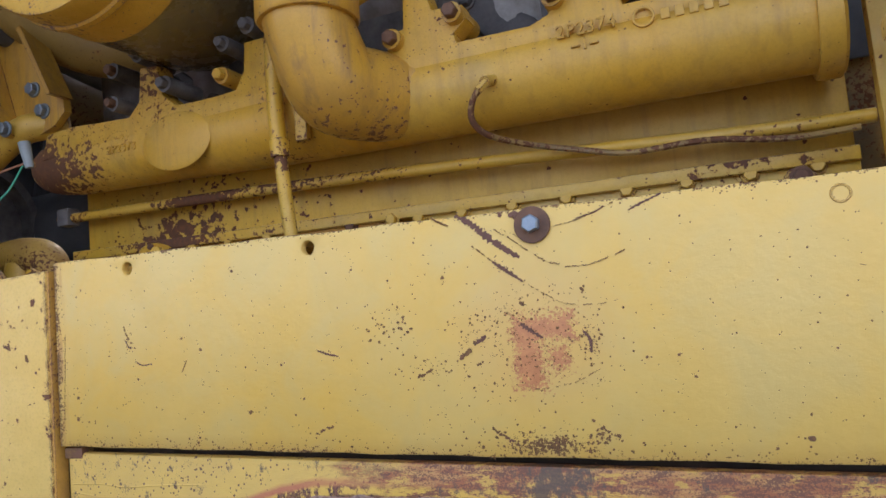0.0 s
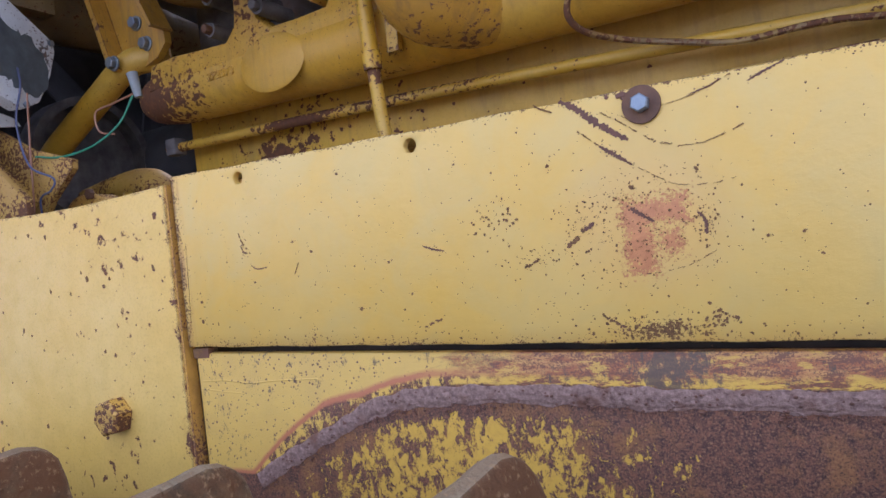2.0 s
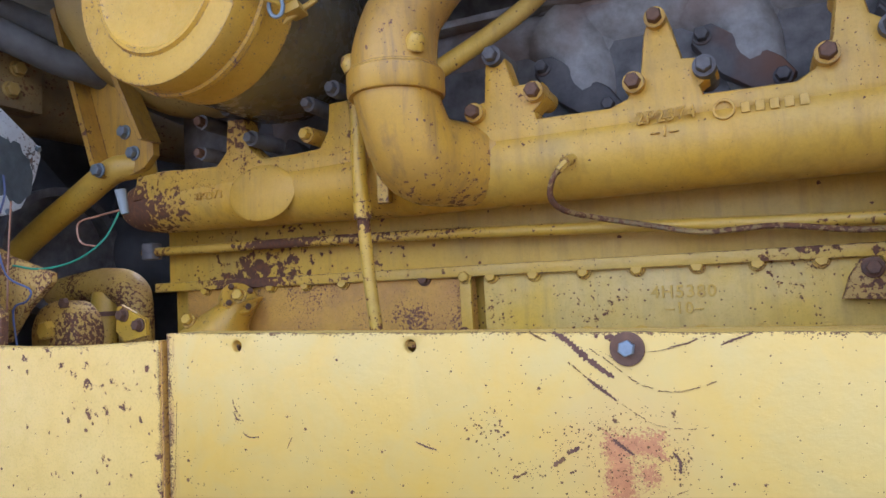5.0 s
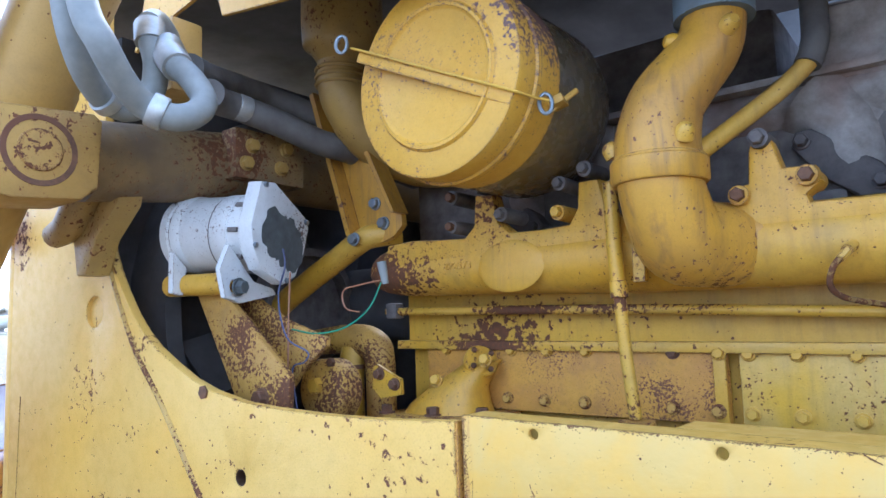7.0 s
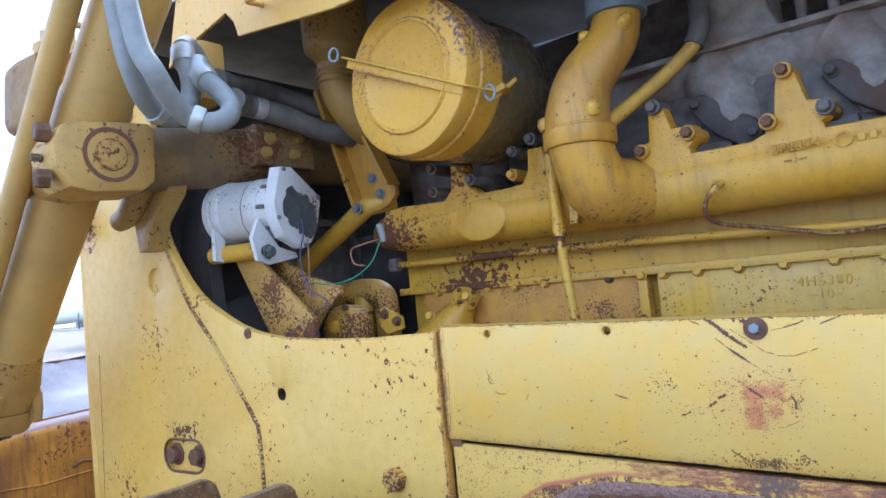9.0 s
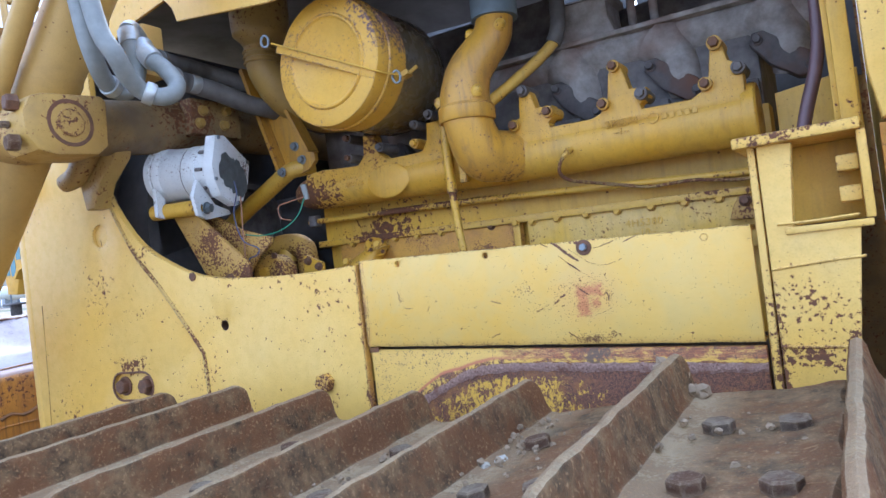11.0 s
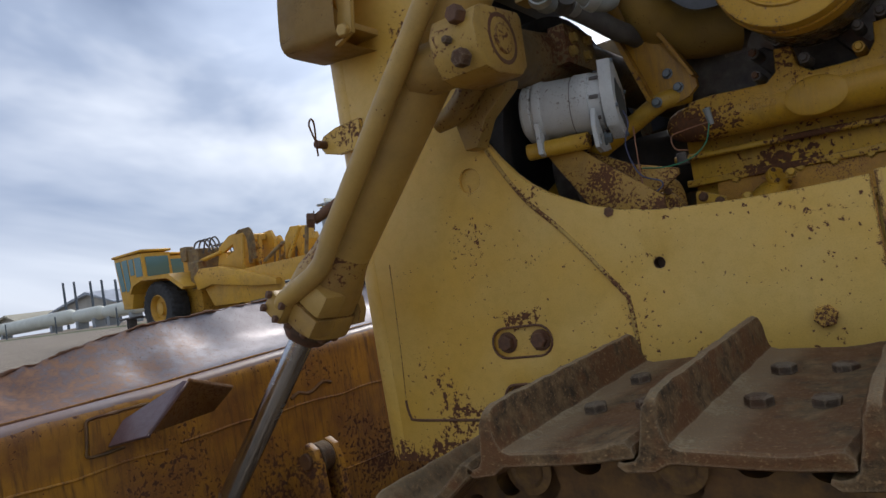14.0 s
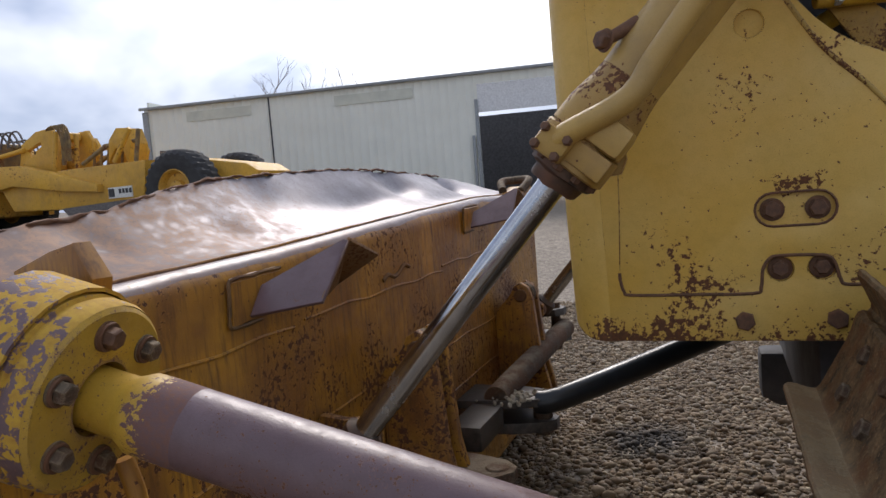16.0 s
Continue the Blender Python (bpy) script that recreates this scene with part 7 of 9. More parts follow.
def lift_cylinder(y_off, mirror, label):
    """A hydraulic lift cylinder: rod, gland, barrel, side pipe and trunnion block."""
    c = thing("lift_cylinder", label, "hydraulic cylinder", (-1.9, -0.37 * mirror + y_off, 0.8))
    fl = Matrix.Translation((0, y_off, 0)) @ Matrix.Diagonal((1, mirror, 1, 1))
    P0, D = Vector((-1.9297, -0.3593, 0.828)), Vector((0.8808, 0.0703, 1.0)).normalized()
    at = lambda s: P0 + D * s
    front = Vector((0.0, -1, 0.0))
    front = (front - D * front.dot(D)).normalized()
    right = Vector((1, 0, -0.92)).normalized()

    def fin(bm):
        bmesh.ops.transform(bm, matrix=fl, verts=bm.verts[:])
        return bm
    bm = bmesh.new()
    cyl(bm, at(-0.02), at(0.90), 0.035, n=36)
    part("rod", fin(bm), M_chrome, c, "chromed piston rod")
    bm = bmesh.new()
    lathe(bm, [(0.05, 0), (0.055, 0.004), (0.055, 0.06), (0.036, 0.075)], frame_to(at(-0.07), D), 24)
    part("rod_eye", fin(bm), M_gland, c)
    bm = bmesh.new()
    lathe(bm, [(0.040, 0.0), (0.058, 0.0), (0.062, 0.008), (0.064, 0.03), (0.082, 0.036), (0.085, 0.065), (0.05, 0.07)], frame_to(at(0.805), D), 28)
    for v in bm.verts:
        v.co += Vector((0.006 * noise.noise(v.co * 34), 0.006 * noise.noise(v.co * 34 + Vector((5, 0, 0))), 0.007 * noise.noise(v.co * 40 + Vector((0, 9, 0)))))
    part("gland", fin(bm), M_gland, c, "dark oily gland")
    bm = bmesh.new()
    rings = []
    for s_, r_, sq in ((0.862, 0.088, 0.9), (0.866, 0.094, 1.1), (0.930, 0.094, 1.1), (0.934, 0.092, 1.0), (0.9345, 0.087, 0.9), (0.938, 0.087, 0.9), (0.939, 0.091, 0.8), (1.0, 0.090, 0.5), (1.045, 0.083, 0.15), (1.07, 0.079, 0.0), (1.10, 0.076, 0.0)):
        ring = []
        for k in range(40):
            a = 2 * math.pi * k / 40
            ca, sa = math.cos(a), math.sin(a)
            e_ = 1 - 0.35 * sq
            ring.append(bm.verts.new(at(s_) + (right * math.copysign(abs(ca) ** e_, ca) + front * math.copysign(abs(sa) ** e_, sa)) * r_))
        rings.append(ring)
    ring_faces(bm, rings)
    head_ = part("head", fin(bm), M_cylhead, c)
    for k in range(10):
        a = 2 * math.pi * k / 10 + 0.3
        o = (right * math.cos(a) + front * math.sin(a)) * 0.080
        bolt(head_, fl @ (at(0.863) + o), fl.to_3x3() @ -D, 0.013, 0.016, M_bolt)
    bm = bmesh.new()
    lathe(bm, [(0.076, 0.0), (0.076, 0.66), (0.079, 0.67), (0.079, 0.76), (0.076, 0.77), (0.076, 1.55), (0.05, 1.56)], frame_to(at(1.06), D), 40)
    part("barrel", fin(bm), M_cyl, c)
    line_p = lambda z: Vector((-1.200 + 0.80 * (z - 1.6), -0.412 + 0.055 * (z - 1.6), z))
    bm = bmesh.new()
    tube(bm, [at(0.885) + front * 0.085 - right * 0.03, at(0.92) + front * 0.105 - right * 0.025, line_p(1.60), line_p(1.68), line_p(1.80), line_p(2.0), line_p(2.2), line_p(2.4), line_p(2.7)], 0.027, 18, 6)
    part("side_pipe", fin(bm), M_cyl, c)
    bm = bmesh.new()
    box(bm, (0, 0, 0), (0.075, 0.05, 0.065), frame_to(at(0.89) + front * 0.10 - right * 0.035, D, front), 0.010)
    blk = part("port_block", fin(bm), M_cylhead, c)
    for a, b in ((-0.028, -0.022), (0.026, -0.020), (-0.030, 0.020), (0.028, 0.024)):
        bolt(blk, fl @ (at(0.89 + b) + front * 0.124 + right * (a - 0.035)), fl.to_3x3() @ (front - right * 0.4), 0.011, 0.012, M_bolt)
    bm = bmesh.new()
    box(bm, (0, 0, 0), (0.105, 0.085, 0.075), frame_to(at(0.975) + right * 0.045 + front * 0.060, D, front), 0.020)
    part("pipe_foot", fin(bm), M_cyl, c)
    bm = bmesh.new()
    box(bm, (0, 0, 0), (0.10, 0.08, 0.055), frame_to(at(0.905) + right * 0.045 + front * 0.058, D, front), 0.006)
    part("foot_flange", fin(bm), M_cylhead, c)
    bm = bmesh.new()
    cyl(bm, at(1.205) + front * 0.03 - right * 0.06, Vector((-1.246, -0.355, 1.738)), 0.016, 0.013, 12)
    sb = part("stud", fin(bm), M_bolt, c)
    bolt(sb, fl @ Vector((-1.246, -0.355, 1.738)), fl.to_3x3() @ Vector((-0.6, -0.7, 0.1)), 0.021, 0.018, M_bolt, 0.026)
    bm = bmesh.new()
    box(bm, (0, 0, 0), (0.05, 0.04, 0.045), frame_to(line_p(2.0) + Vector((-0.03, 0.045, 0.02)), D, front), 0.004)
    part("pipe_clamp", fin(bm), M_cyl, c)
    bm = bmesh.new()                    # slotted lug on the back of the head
    plate(bm, [(-1.30, 1.44), (-1.245, 1.445), (-1.23, 1.48), (-1.235, 1.52), (-1.27, 1.55), (-1.30, 1.52)], -0.25, -0.225, [slot2(-1.26, -1.255, 1.49, 0.012)])
    part("slotted_lug", fin(bm), M_cylhead, c)
    # trunnion block
    bm = bmesh.new()
    plate(bm, [(-0.405, 2.055), (-0.385, 2.095), (-0.355, 2.108), (-0.20, 2.122), (-0.185, 2.11), (-0.19, 1.99), (-0.22, 1.965), (-0.33, 1.955), (-0.375, 1.965), (-0.40, 2.0)], -0.625, -0.745,
          m=Matrix(((0, 1, 0, 0), (1, 0, 0, 0), (0, 0, 1, 0), (0, 0, 0, 1))), bev=0.006)
    tb = part("trunnion_block", fin(bm), M_cylhead, c)
    bm = bmesh.new()
    lathe(bm, [(0.050, 0.0), (0.051, 0.003), (0.060, 0.003), (0.062, 0.0)], frame_to((-0.627, -0.288, 2.040), (1, 0, 0)), 36, False, False)
    part("retaining_ring", fin(bm), M_bolt, tb, "rusty dark ring round the pin")
    bm = bmesh.new()
    lathe(bm, [(0.036, 0.0), (0.036, 0.004), (0.034, 0.006), (0.006, 0.007), (0.001, 0.007)], frame_to((-0.627, -0.288, 2.040), (1, 0, 0)), 32)
    part("pin", fin(bm), M_cylhead, tb)
    for p in ((-0.66, -0.398, 2.082), (-0.66, -0.402, 1.985)):
        bolt(tb, fl @ Vector(p), fl.to_3x3() @ Vector((-0.15, -1, 0)), 0.021, 0.028, M_bolt if p[2] > 2 else M_steel)
    bolt(tb, fl @ Vector((-0.69, -0.405, 2.035)), fl.to_3x3() @ Vector((-0.15, -1, 0)), 0.009, 0.02, M_steel)
    bm = bmesh.new()
    cyl(bm, (-0.74, -0.29, 2.035), (-0.87, -0.30, 2.035), 0.062, 0.07, 24)
    part("trunnion_boss", fin(bm), M_cylhead, c)
    bm = bmesh.new()
    cyl(bm, (-0.74, -0.20, 2.05), (-0.74, 0.0, 2.10), 0.055, n=20)
    part("trunnion_arm", fin(bm), M_dirt_shade, c)
    bm = bmesh.new()
    cyl(bm, (-1.975, -0.445, 0.785), (-1.975, -0.263, 0.785), 0.045, n=20, bev=0.006)
    part("pivot_pin", fin(bm), M_link, c)
    for yy in (-0.439, -0.269):
        bm = bmesh.new()
        plate(bm, [(-2.12, 0.66), (-2.0, 0.70), (-1.935, 0.76), (-1.935, 0.81), (-1.965, 0.832), (-2.04, 0.825), (-2.12, 0.835)], yy - 0.016, yy + 0.016)
        part("clevis", fin(bm), M_blade, c)
    return c


lift_cylinder(0.0, 1, "faded yellow lift cylinder with a bright chromed rod")
lift_cylinder(1.40, -1, "faded yellow lift cylinder on the far side of the hood")

# work lamp on the front of the guard
lamp = thing("work_lamp", "dusty yellow work lamp housing open at the back", "lamp", (-1.3, -0.12, 2.2))
bm = bmesh.new()
lm = Matrix.Translation((-1.32, -0.11, 2.375)) @ pose(0, 0, 0, 0, 6, 0)
rings = []
for x, s in ((0.14, 1.0), (-0.02, 1.0), (-0.10, 0.95), (-0.115, 0.85)):
    rings.append([bm.verts.new(lm @ Vector((x, s * y, s * z))) for y, z in [(0.115 * math.copysign(abs(math.cos(a)) ** 0.35, math.cos(a)), 0.115 * math.copysign(abs(math.sin(a)) ** 0.35, math.sin(a))) for a in [2 * math.pi * k / 32 for k in range(32)]]])
ring_faces(bm, rings, True, False, True)
bmesh.ops.solidify(bm, geom=bm.faces[:], thickness=0.006)
part("housing", bm, M_cyl, lamp)
bm = bmesh.new()
lathe(bm, [(0.02, 0.0), (0.05, 0.01), (0.08, 0.05), (0.085, 0.09)], lm @ frame_to((0.02, 0, 0), (-1, 0, 0)), 28, True, False)
part("reflector_shell", bm, M_cyl, lamp)
bm = bmesh.new()
plate(bm, [(-1.22, 2.24), (-1.15, 2.26), (-1.13, 2.40), (-1.15, 2.52), (-1.19, 2.53), (-1.20, 2.42), (-1.19, 2.34)], -0.20, -0.185)
bk = part("bracket", bm, M_cyl, lamp)
for z in (2.27, 2.47):
    bolt(bk, (-1.175, -0.20, z), (0.2, -1, 0), 0.020, 0.02, M_cyl)
bm = bmesh.new()
tube(bm, [(-1.24, -0.09, 2.50), (-1.25, -0.09, 2.60), (-1.25, -0.02, 2.60), (-1.25, 0.05, 2.60), (-1.24, 0.05, 2.50)], 0.013, 8, 1)
part("guard_bar", bm, M_cyl, lamp)
bm = bmesh.new()
box(bm, (-1.25, 0.0, 2.30), (0.14, 0.30, 0.02), bev=0.004)
part("shelf", bm, M_cyl, lamp)

# ---- blade ----
M_armpaint = paint("arm_oxide_paint", (0.165, 0.105, 0.112), (0.118, 0.070, 0.074), 0.12, 0.45, 0.45, 0.36, rust=(0.12, 0.055, 0.03), size=0.5, streak=0.25, run=(0.10, 0.05, 0.035), soil=(0.085, 0.045, 0.035))
M_rustplate = paint("rusty_plate_paint", (0.22, 0.105, 0.028), (0.13, 0.062, 0.028), 0.5, 0.4, 0.6, 0.5, size=0.6, soil=(0.085, 0.045, 0.022))
M_rub = paint("rubbed_edge_steel", (0.20, 0.16, 0.165), (0.20, 0.115, 0.085), 0.15, 0.3, 0.2, 0.36, rust=(0.36, 0.20, 0.04), size=0.8)
blade = thing("dozer_blade", "battered yellow dozer blade with a dented worn steel top", "dozer blade", (-2.2, 0.4, 0.05))
BX = -2.13
top_y = [-1.6, -0.92, -0.59, -0.34, -0.13, 0.53, 1.04, 1.25, 1.8, 2.37]
top_z = [1.36, 1.425, 1.458, 1.513, 1.544, 1.577, 1.582, 1.571, 1.55, 1.50]
ridge = lambda y: float(np.interp(y, [-1.6, -1.0, -0.65, -0.3, 0.15, 0.65, 1.4, 2.4], [1.285, 1.298, 1.311, 1.324, 1.350, 1.377, 1.412, 1.415]))
bm = bmesh.new()                        # back wall with a rolled upper edge
ny = 40
rings = []
for j in range(ny + 1):
    y = -1.6 + 3.95 * j / ny
    zr = ridge(y)
    prof = [(BX - 0.03, 0.06), (BX - 0.01, 0.12), (BX, 0.70), (BX, zr - 0.07)]
    prof += [(BX - 0.055 + 0.055 * math.cos(a), zr - 0.055 + 0.055 * math.sin(a)) for a in [radians(q) for q in (10, 30, 50, 70, 90)]]
    prof += [(BX - 0.075, zr + 0.003), (BX - 0.075, zr - 0.06), (BX - 0.05, 0.06)]
    rings.append([bm.verts.new((x + 0.004 * noise.noise(Vector((0, y * 2, z * 3))), y, z)) for x, z in prof])
ring_faces(bm, rings)
part("back_wall", bm, M_blade, blade)
bm = bmesh.new()                        # rolled edge rubbed to bare steel
rings = []
for j in range(121):
    y = -1.59 + 3.93 * j / 120
    zr = ridge(y)
    low = 34 + 26 * noise.noise(Vector((3, y * 2.2, 1))) + 16 * noise.noise(Vector((8, y * 9, 4)))
    rings.append([bm.verts.new((BX - 0.055 + rr * math.cos(radians(a)) + 0.004 * noise.noise(Vector((0, y * 2, zr * 3))), y, zr - 0.055 + rr * math.sin(radians(a)))) for rr, a in [(0.0545, low)] + [(0.0562, low + (96 - low) * k / 6) for k in range(1, 7)] + [(0.0535, 97)]])
for a, b in zip(rings, rings[1:]):
    for k in range(len(a) - 1):
        bm.faces.new((a[k], b[k], b[k + 1], a[k + 1]))
part("rubbed_edge", bm, M_rub, blade, "rolled upper edge rubbed to purple steel", angle=60)
bm = bmesh.new()                        # dented spill plate
nx, ny = 22, 120
grid = []
for j in range(ny + 1):
    y = -1.6 + 3.97 * j / ny
    zt, zr = float(np.interp(y, top_y, top_z)), ridge(y)
    row = []
    for i in range(nx + 1):
        f = i / nx
        x = BX - 0.055 - 0.345 * f
        z = zr + 0.004 + (zt - zr) * (0.25 * f + 0.75 * f ** 2.1)
        for (cy, cf, ry, rf, dp) in ((-0.70, 0.75, 0.06, 0.25, 0.018), (-0.28, 0.45, 0.08, 0.22, 0.022), (0.05, 0.75, 0.10, 0.25, 0.02), (0.55, 0.55, 0.25, 0.18, 0.03), (1.05, 0.75, 0.14, 0.22, 0.045), (1.75, 0.72, 0.11, 0.25, 0.05), (-0.15, 0.2, 0.4, 0.15, 0.012), (1.35, 0.3, 0.35, 0.2, 0.018)):
            z -= dp * math.exp(-((y - cy) / ry) ** 2 - ((f - cf) / rf) ** 2)
        z -= 0.012 * max(0.0, 0.22 - abs(noise.noise(Vector((x * 4.5 + 3, y * 1.7, 2.0))))) * math.sin(math.pi * f)
        z += 0.003 * noise.noise(Vector((x * 4, y * 2.5, 0))) + (0.012 * noise.noise(Vector((0, y * 22, 3))) if i == nx else 0)
        x += 0.012 * noise.noise(Vector((9, y * 14, 3))) if i == nx else 0
        row.append(bm.verts.new((x, y, z)))
    grid.append(row)
for a, b in zip(grid, grid[1:]):
    for i in range(nx):
        bm.faces.new((a[i], a[i + 1], b[i + 1], b[i]))
r = bmesh.ops.extrude_face_region(bm, geom=bm.faces[:])
bmesh.ops.translate(bm, vec=(0, 0, -0.014), verts=[g for g in r["geom"] if isinstance(g, bmesh.types.BMVert)])


def spill_material():
    """Bare worn plate: grey-purple sheen over most of it, brown rust towards one end."""
    m, N, L, P = nodes_of("worn_spill_plate")
    co = N.new("ShaderNodeTexCoord").outputs["Object"]
    xyz = N.new("ShaderNodeSeparateXYZ")
    L.new(co, xyz.inputs[0])
    a, b = noise_node(N, L, co, 4, 7, 0.65), noise_node(N, L, co, 22, 7, 0.68, 0.3)
    c = noise_node(N, L, co, 120, 4, 0.6)
    col = mix(N, L, ramp(N, L, a, [(0.38, 0.0), (0.64, 1.0)]), (0.115, 0.100, 0.115), (0.200, 0.192, 0.212))
    end = math_node(N, L, "ADD", math_node(N, L, "MULTIPLY", xyz.outputs[1], -0.55), math_node(N, L, "MULTIPLY", b, 0.9))
    rust = ramp(N, L, end, [(0.42, 0.0), (0.80, 0.95)])
    col = mix(N, L, rust, col, mix(N, L, ramp(N, L, b, [(0.42, 0.0), (0.6, 1.0)]), (0.100, 0.050, 0.038), (0.215, 0.098, 0.042)))
    spot = ramp(N, L, c, [(0.60, 0.0), (0.66, 0.7)])
    col = mix(N, L, spot, col, (0.07, 0.045, 0.045))
    L.new(col, P.inputs["Base Color"])
    L.new(mix(N, L, rust, (0.5, 0.5, 0.5), (0.12, 0.12, 0.12)), P.inputs["Metallic"])
    L.new(mix(N, L, rust, ramp(N, L, b, [(0.35, 0.38), (0.68, 0.52)]), (0.66, 0.66, 0.66)), P.inputs["Roughness"])
    bump(N, L, P, math_node(N, L, "ADD", b, math_node(N, L, "MULTIPLY", c, 0.4)), 0.3, 0.0015)
    return m


part("spill_plate", bm, spill_material(), blade, "purple-brown worn steel plate with dents and a torn edge", angle=50)
bm = bmesh.new()
edge_pts = [Vector((BX - 0.398, -0.95 + 0.045 * k, float(np.interp(-0.95 + 0.045 * k, top_y, top_z)) + 0.001 + 0.003 * math.sin(k * 1.9))) for k in range(62)]
tube(bm, edge_pts, 0.010, 8, 3, radii=[0.003 + 0.004 * ((k * 7919) % 13) / 13 for k in range(62)])
for v in bm.verts:
    v.co += Vector((0.006 * noise.noise(v.co * 40), 0, 0.006 * noise.noise(v.co * 40 + Vector((7, 0, 0)))))
part("torn_crust", bm, M_bolt, blade, "dark crust of torn steel along the edge")
bm = bmesh.new()
tube(bm, [(BX - 0.06, -1.6 + 0.1 * k, ridge(-1.6 + 0.1 * k) + 0.004 + 0.001 * (k % 3)) for k in range(40)], 0.004, 6, 2)
part("weld_bead", bm, M_blade, blade)
bm = bmesh.new()                        # front of the blade
plate(bm, [(-1.6, 0.03), (2.35, 0.03), (2.35, 1.30), (-1.6, 1.30)], BX - 0.20, BX - 0.09, m=Matrix(((0, 1, 0, 0), (1, 0, 0, 0), (0, 0, 1, 0), (0, 0, 0, 1))))
part("mouldboard", bm, M_worn, blade)
for z, y0, y1 in ((1.105, -1.6, -0.35), (1.12, -0.30, 0.75), (1.145, 0.75, 1.6), (0.82, -1.6, 0.0), (0.80, 0.2, 2.3), (0.60, 0.2, 2.3)):
    bm = bmesh.new()
    tube(bm, [(BX + 0.001, y0 + (y1 - y0) * k / 8, z + 0.006 * math.sin(k * 2.3 + z * 9)) for k in range(9)], 0.005, 6, 2)
    part("weld_bead", bm, M_blade, blade)
bm = bmesh.new()
tube(bm, [(BX + 0.002, 0.20 + 0.045 * k, 1.155 + 0.012 * math.sin(k * 2.0) + 0.006 * k) for k in range(6)], 0.008, 6, 2)
part("weld_bead", bm, M_link, blade)


def hook_bracket(dy, dz):
    """A bent cable guard: a welded base plate and two plates that meet in a ridge."""
    o = Vector((0, dy, dz))
    bm = bmesh.new()
    plate(bm, [(-0.612, 1.158), (-0.40, 1.178), (-0.40, 1.268), (-0.605, 1.262)], BX, BX + 0.010, m=Matrix.Translation(o) @ Matrix(((0, 1, 0, 0), (1, 0, 0, 0), (0, 0, 1, 0), (0, 0, 0, 1))), bev=0.002)
    b = part("cable_guard", bm, M_blade, blade)
    bm = bmesh.new()
    tube(bm, [Vector((BX + 0.008, y, z)) + o for y, z in ((-0.40, 1.276), (-0.47, 1.275), (-0.55, 1.272), (-0.605, 1.268), (-0.612, 1.24), (-0.618, 1.19), (-0.620, 1.158), (-0.58, 1.153), (-0.50, 1.156))], 0.005, 6, 3)
    for v in bm.verts:
        v.co += Vector((0.002 * noise.noise(v.co * 90), 0.004 * noise.noise(v.co * 70 + Vector((3, 0, 0))), 0.004 * noise.noise(v.co * 80)))
    part("weld_bead", bm, M_link, b)

    def sheet(*pts):
        bm = bmesh.new()
        n_ = (Vector(pts[1]) - Vector(pts[0])).cross(Vector(pts[2]) - Vector(pts[0])).normalized() * 0.011
        f = bm.faces.new([bm.verts.new(o + Vector(q)) for q in pts])
        r = bmesh.ops.extrude_face_region(bm, geom=[f])
        bmesh.ops.translate(bm, vec=n_ if n_.x < 0 else -n_, verts=[g for g in r["geom"] if isinstance(g, bmesh.types.BMVert)])
        bmesh.ops.bevel(bm, geom=bm.edges[:], offset=0.002, segments=1, affect="EDGES")
        return bm
    part("plate", sheet((-2.110, -0.560, 1.175), (-2.112, -0.500, 1.245), (-1.935, -0.378, 1.338), (-1.926, -0.366, 1.338), (-1.915, -0.535, 1.203)), M_armpaint, b, "bare purple bent plate")
    part("plate", sheet((-1.926, -0.364, 1.337), (-1.926, -0.202, 1.278), (-2.075, -0.190, 1.198), (-1.917, -0.532, 1.203)), M_rustplate, b, "rust-brown bent plate")


hook_bracket(0.0, 0.0)
hook_bracket(1.66, 0.105)


def pin_lug(y, zt, w=0.10):
    """A pair of upright ears with a pin through them and a splayed foot."""
    b = None
    for s in (-1, 1):
        bm = bmesh.new()
        prof = [(-2.125, 0.35), (-1.86, 0.35), (-1.86, 0.42), (-1.90, 0.60), (-1.925, zt - 0.08), (-1.945, zt - 0.025), (-1.985, zt), (-2.02, zt - 0.02), (-2.04, zt - 0.06), (-2.125, zt - 0.15)]
        plate(bm, prof, y + s * w / 2 - 0.016, y + s * w / 2 + 0.016, bev=0.004)
        if b is None:
            b = part("ear", bm, M_blade, blade)
        else:
            part("ear", bm, M_blade, blade)
    bm = bmesh.new()
    cyl(bm, (-1.985, y - w / 2 - 0.03, zt - 0.065), (-1.985, y + w / 2 + 0.03, zt - 0.065), 0.032, n=20, bev=0.004)
    part("pin", bm, M_link, b)
    bm = bmesh.new()
    cyl(bm, (-1.985, y - w / 2 + 0.02, zt - 0.065), (-1.985, y + w / 2 - 0.02, zt - 0.065), 0.058, n=24, bev=0.004)
    part("roller", bm, M_steel, b, "bright steel roller between the ears")


pin_lug(0.185, 0.995)
pin_lug(1.48, 0.97)
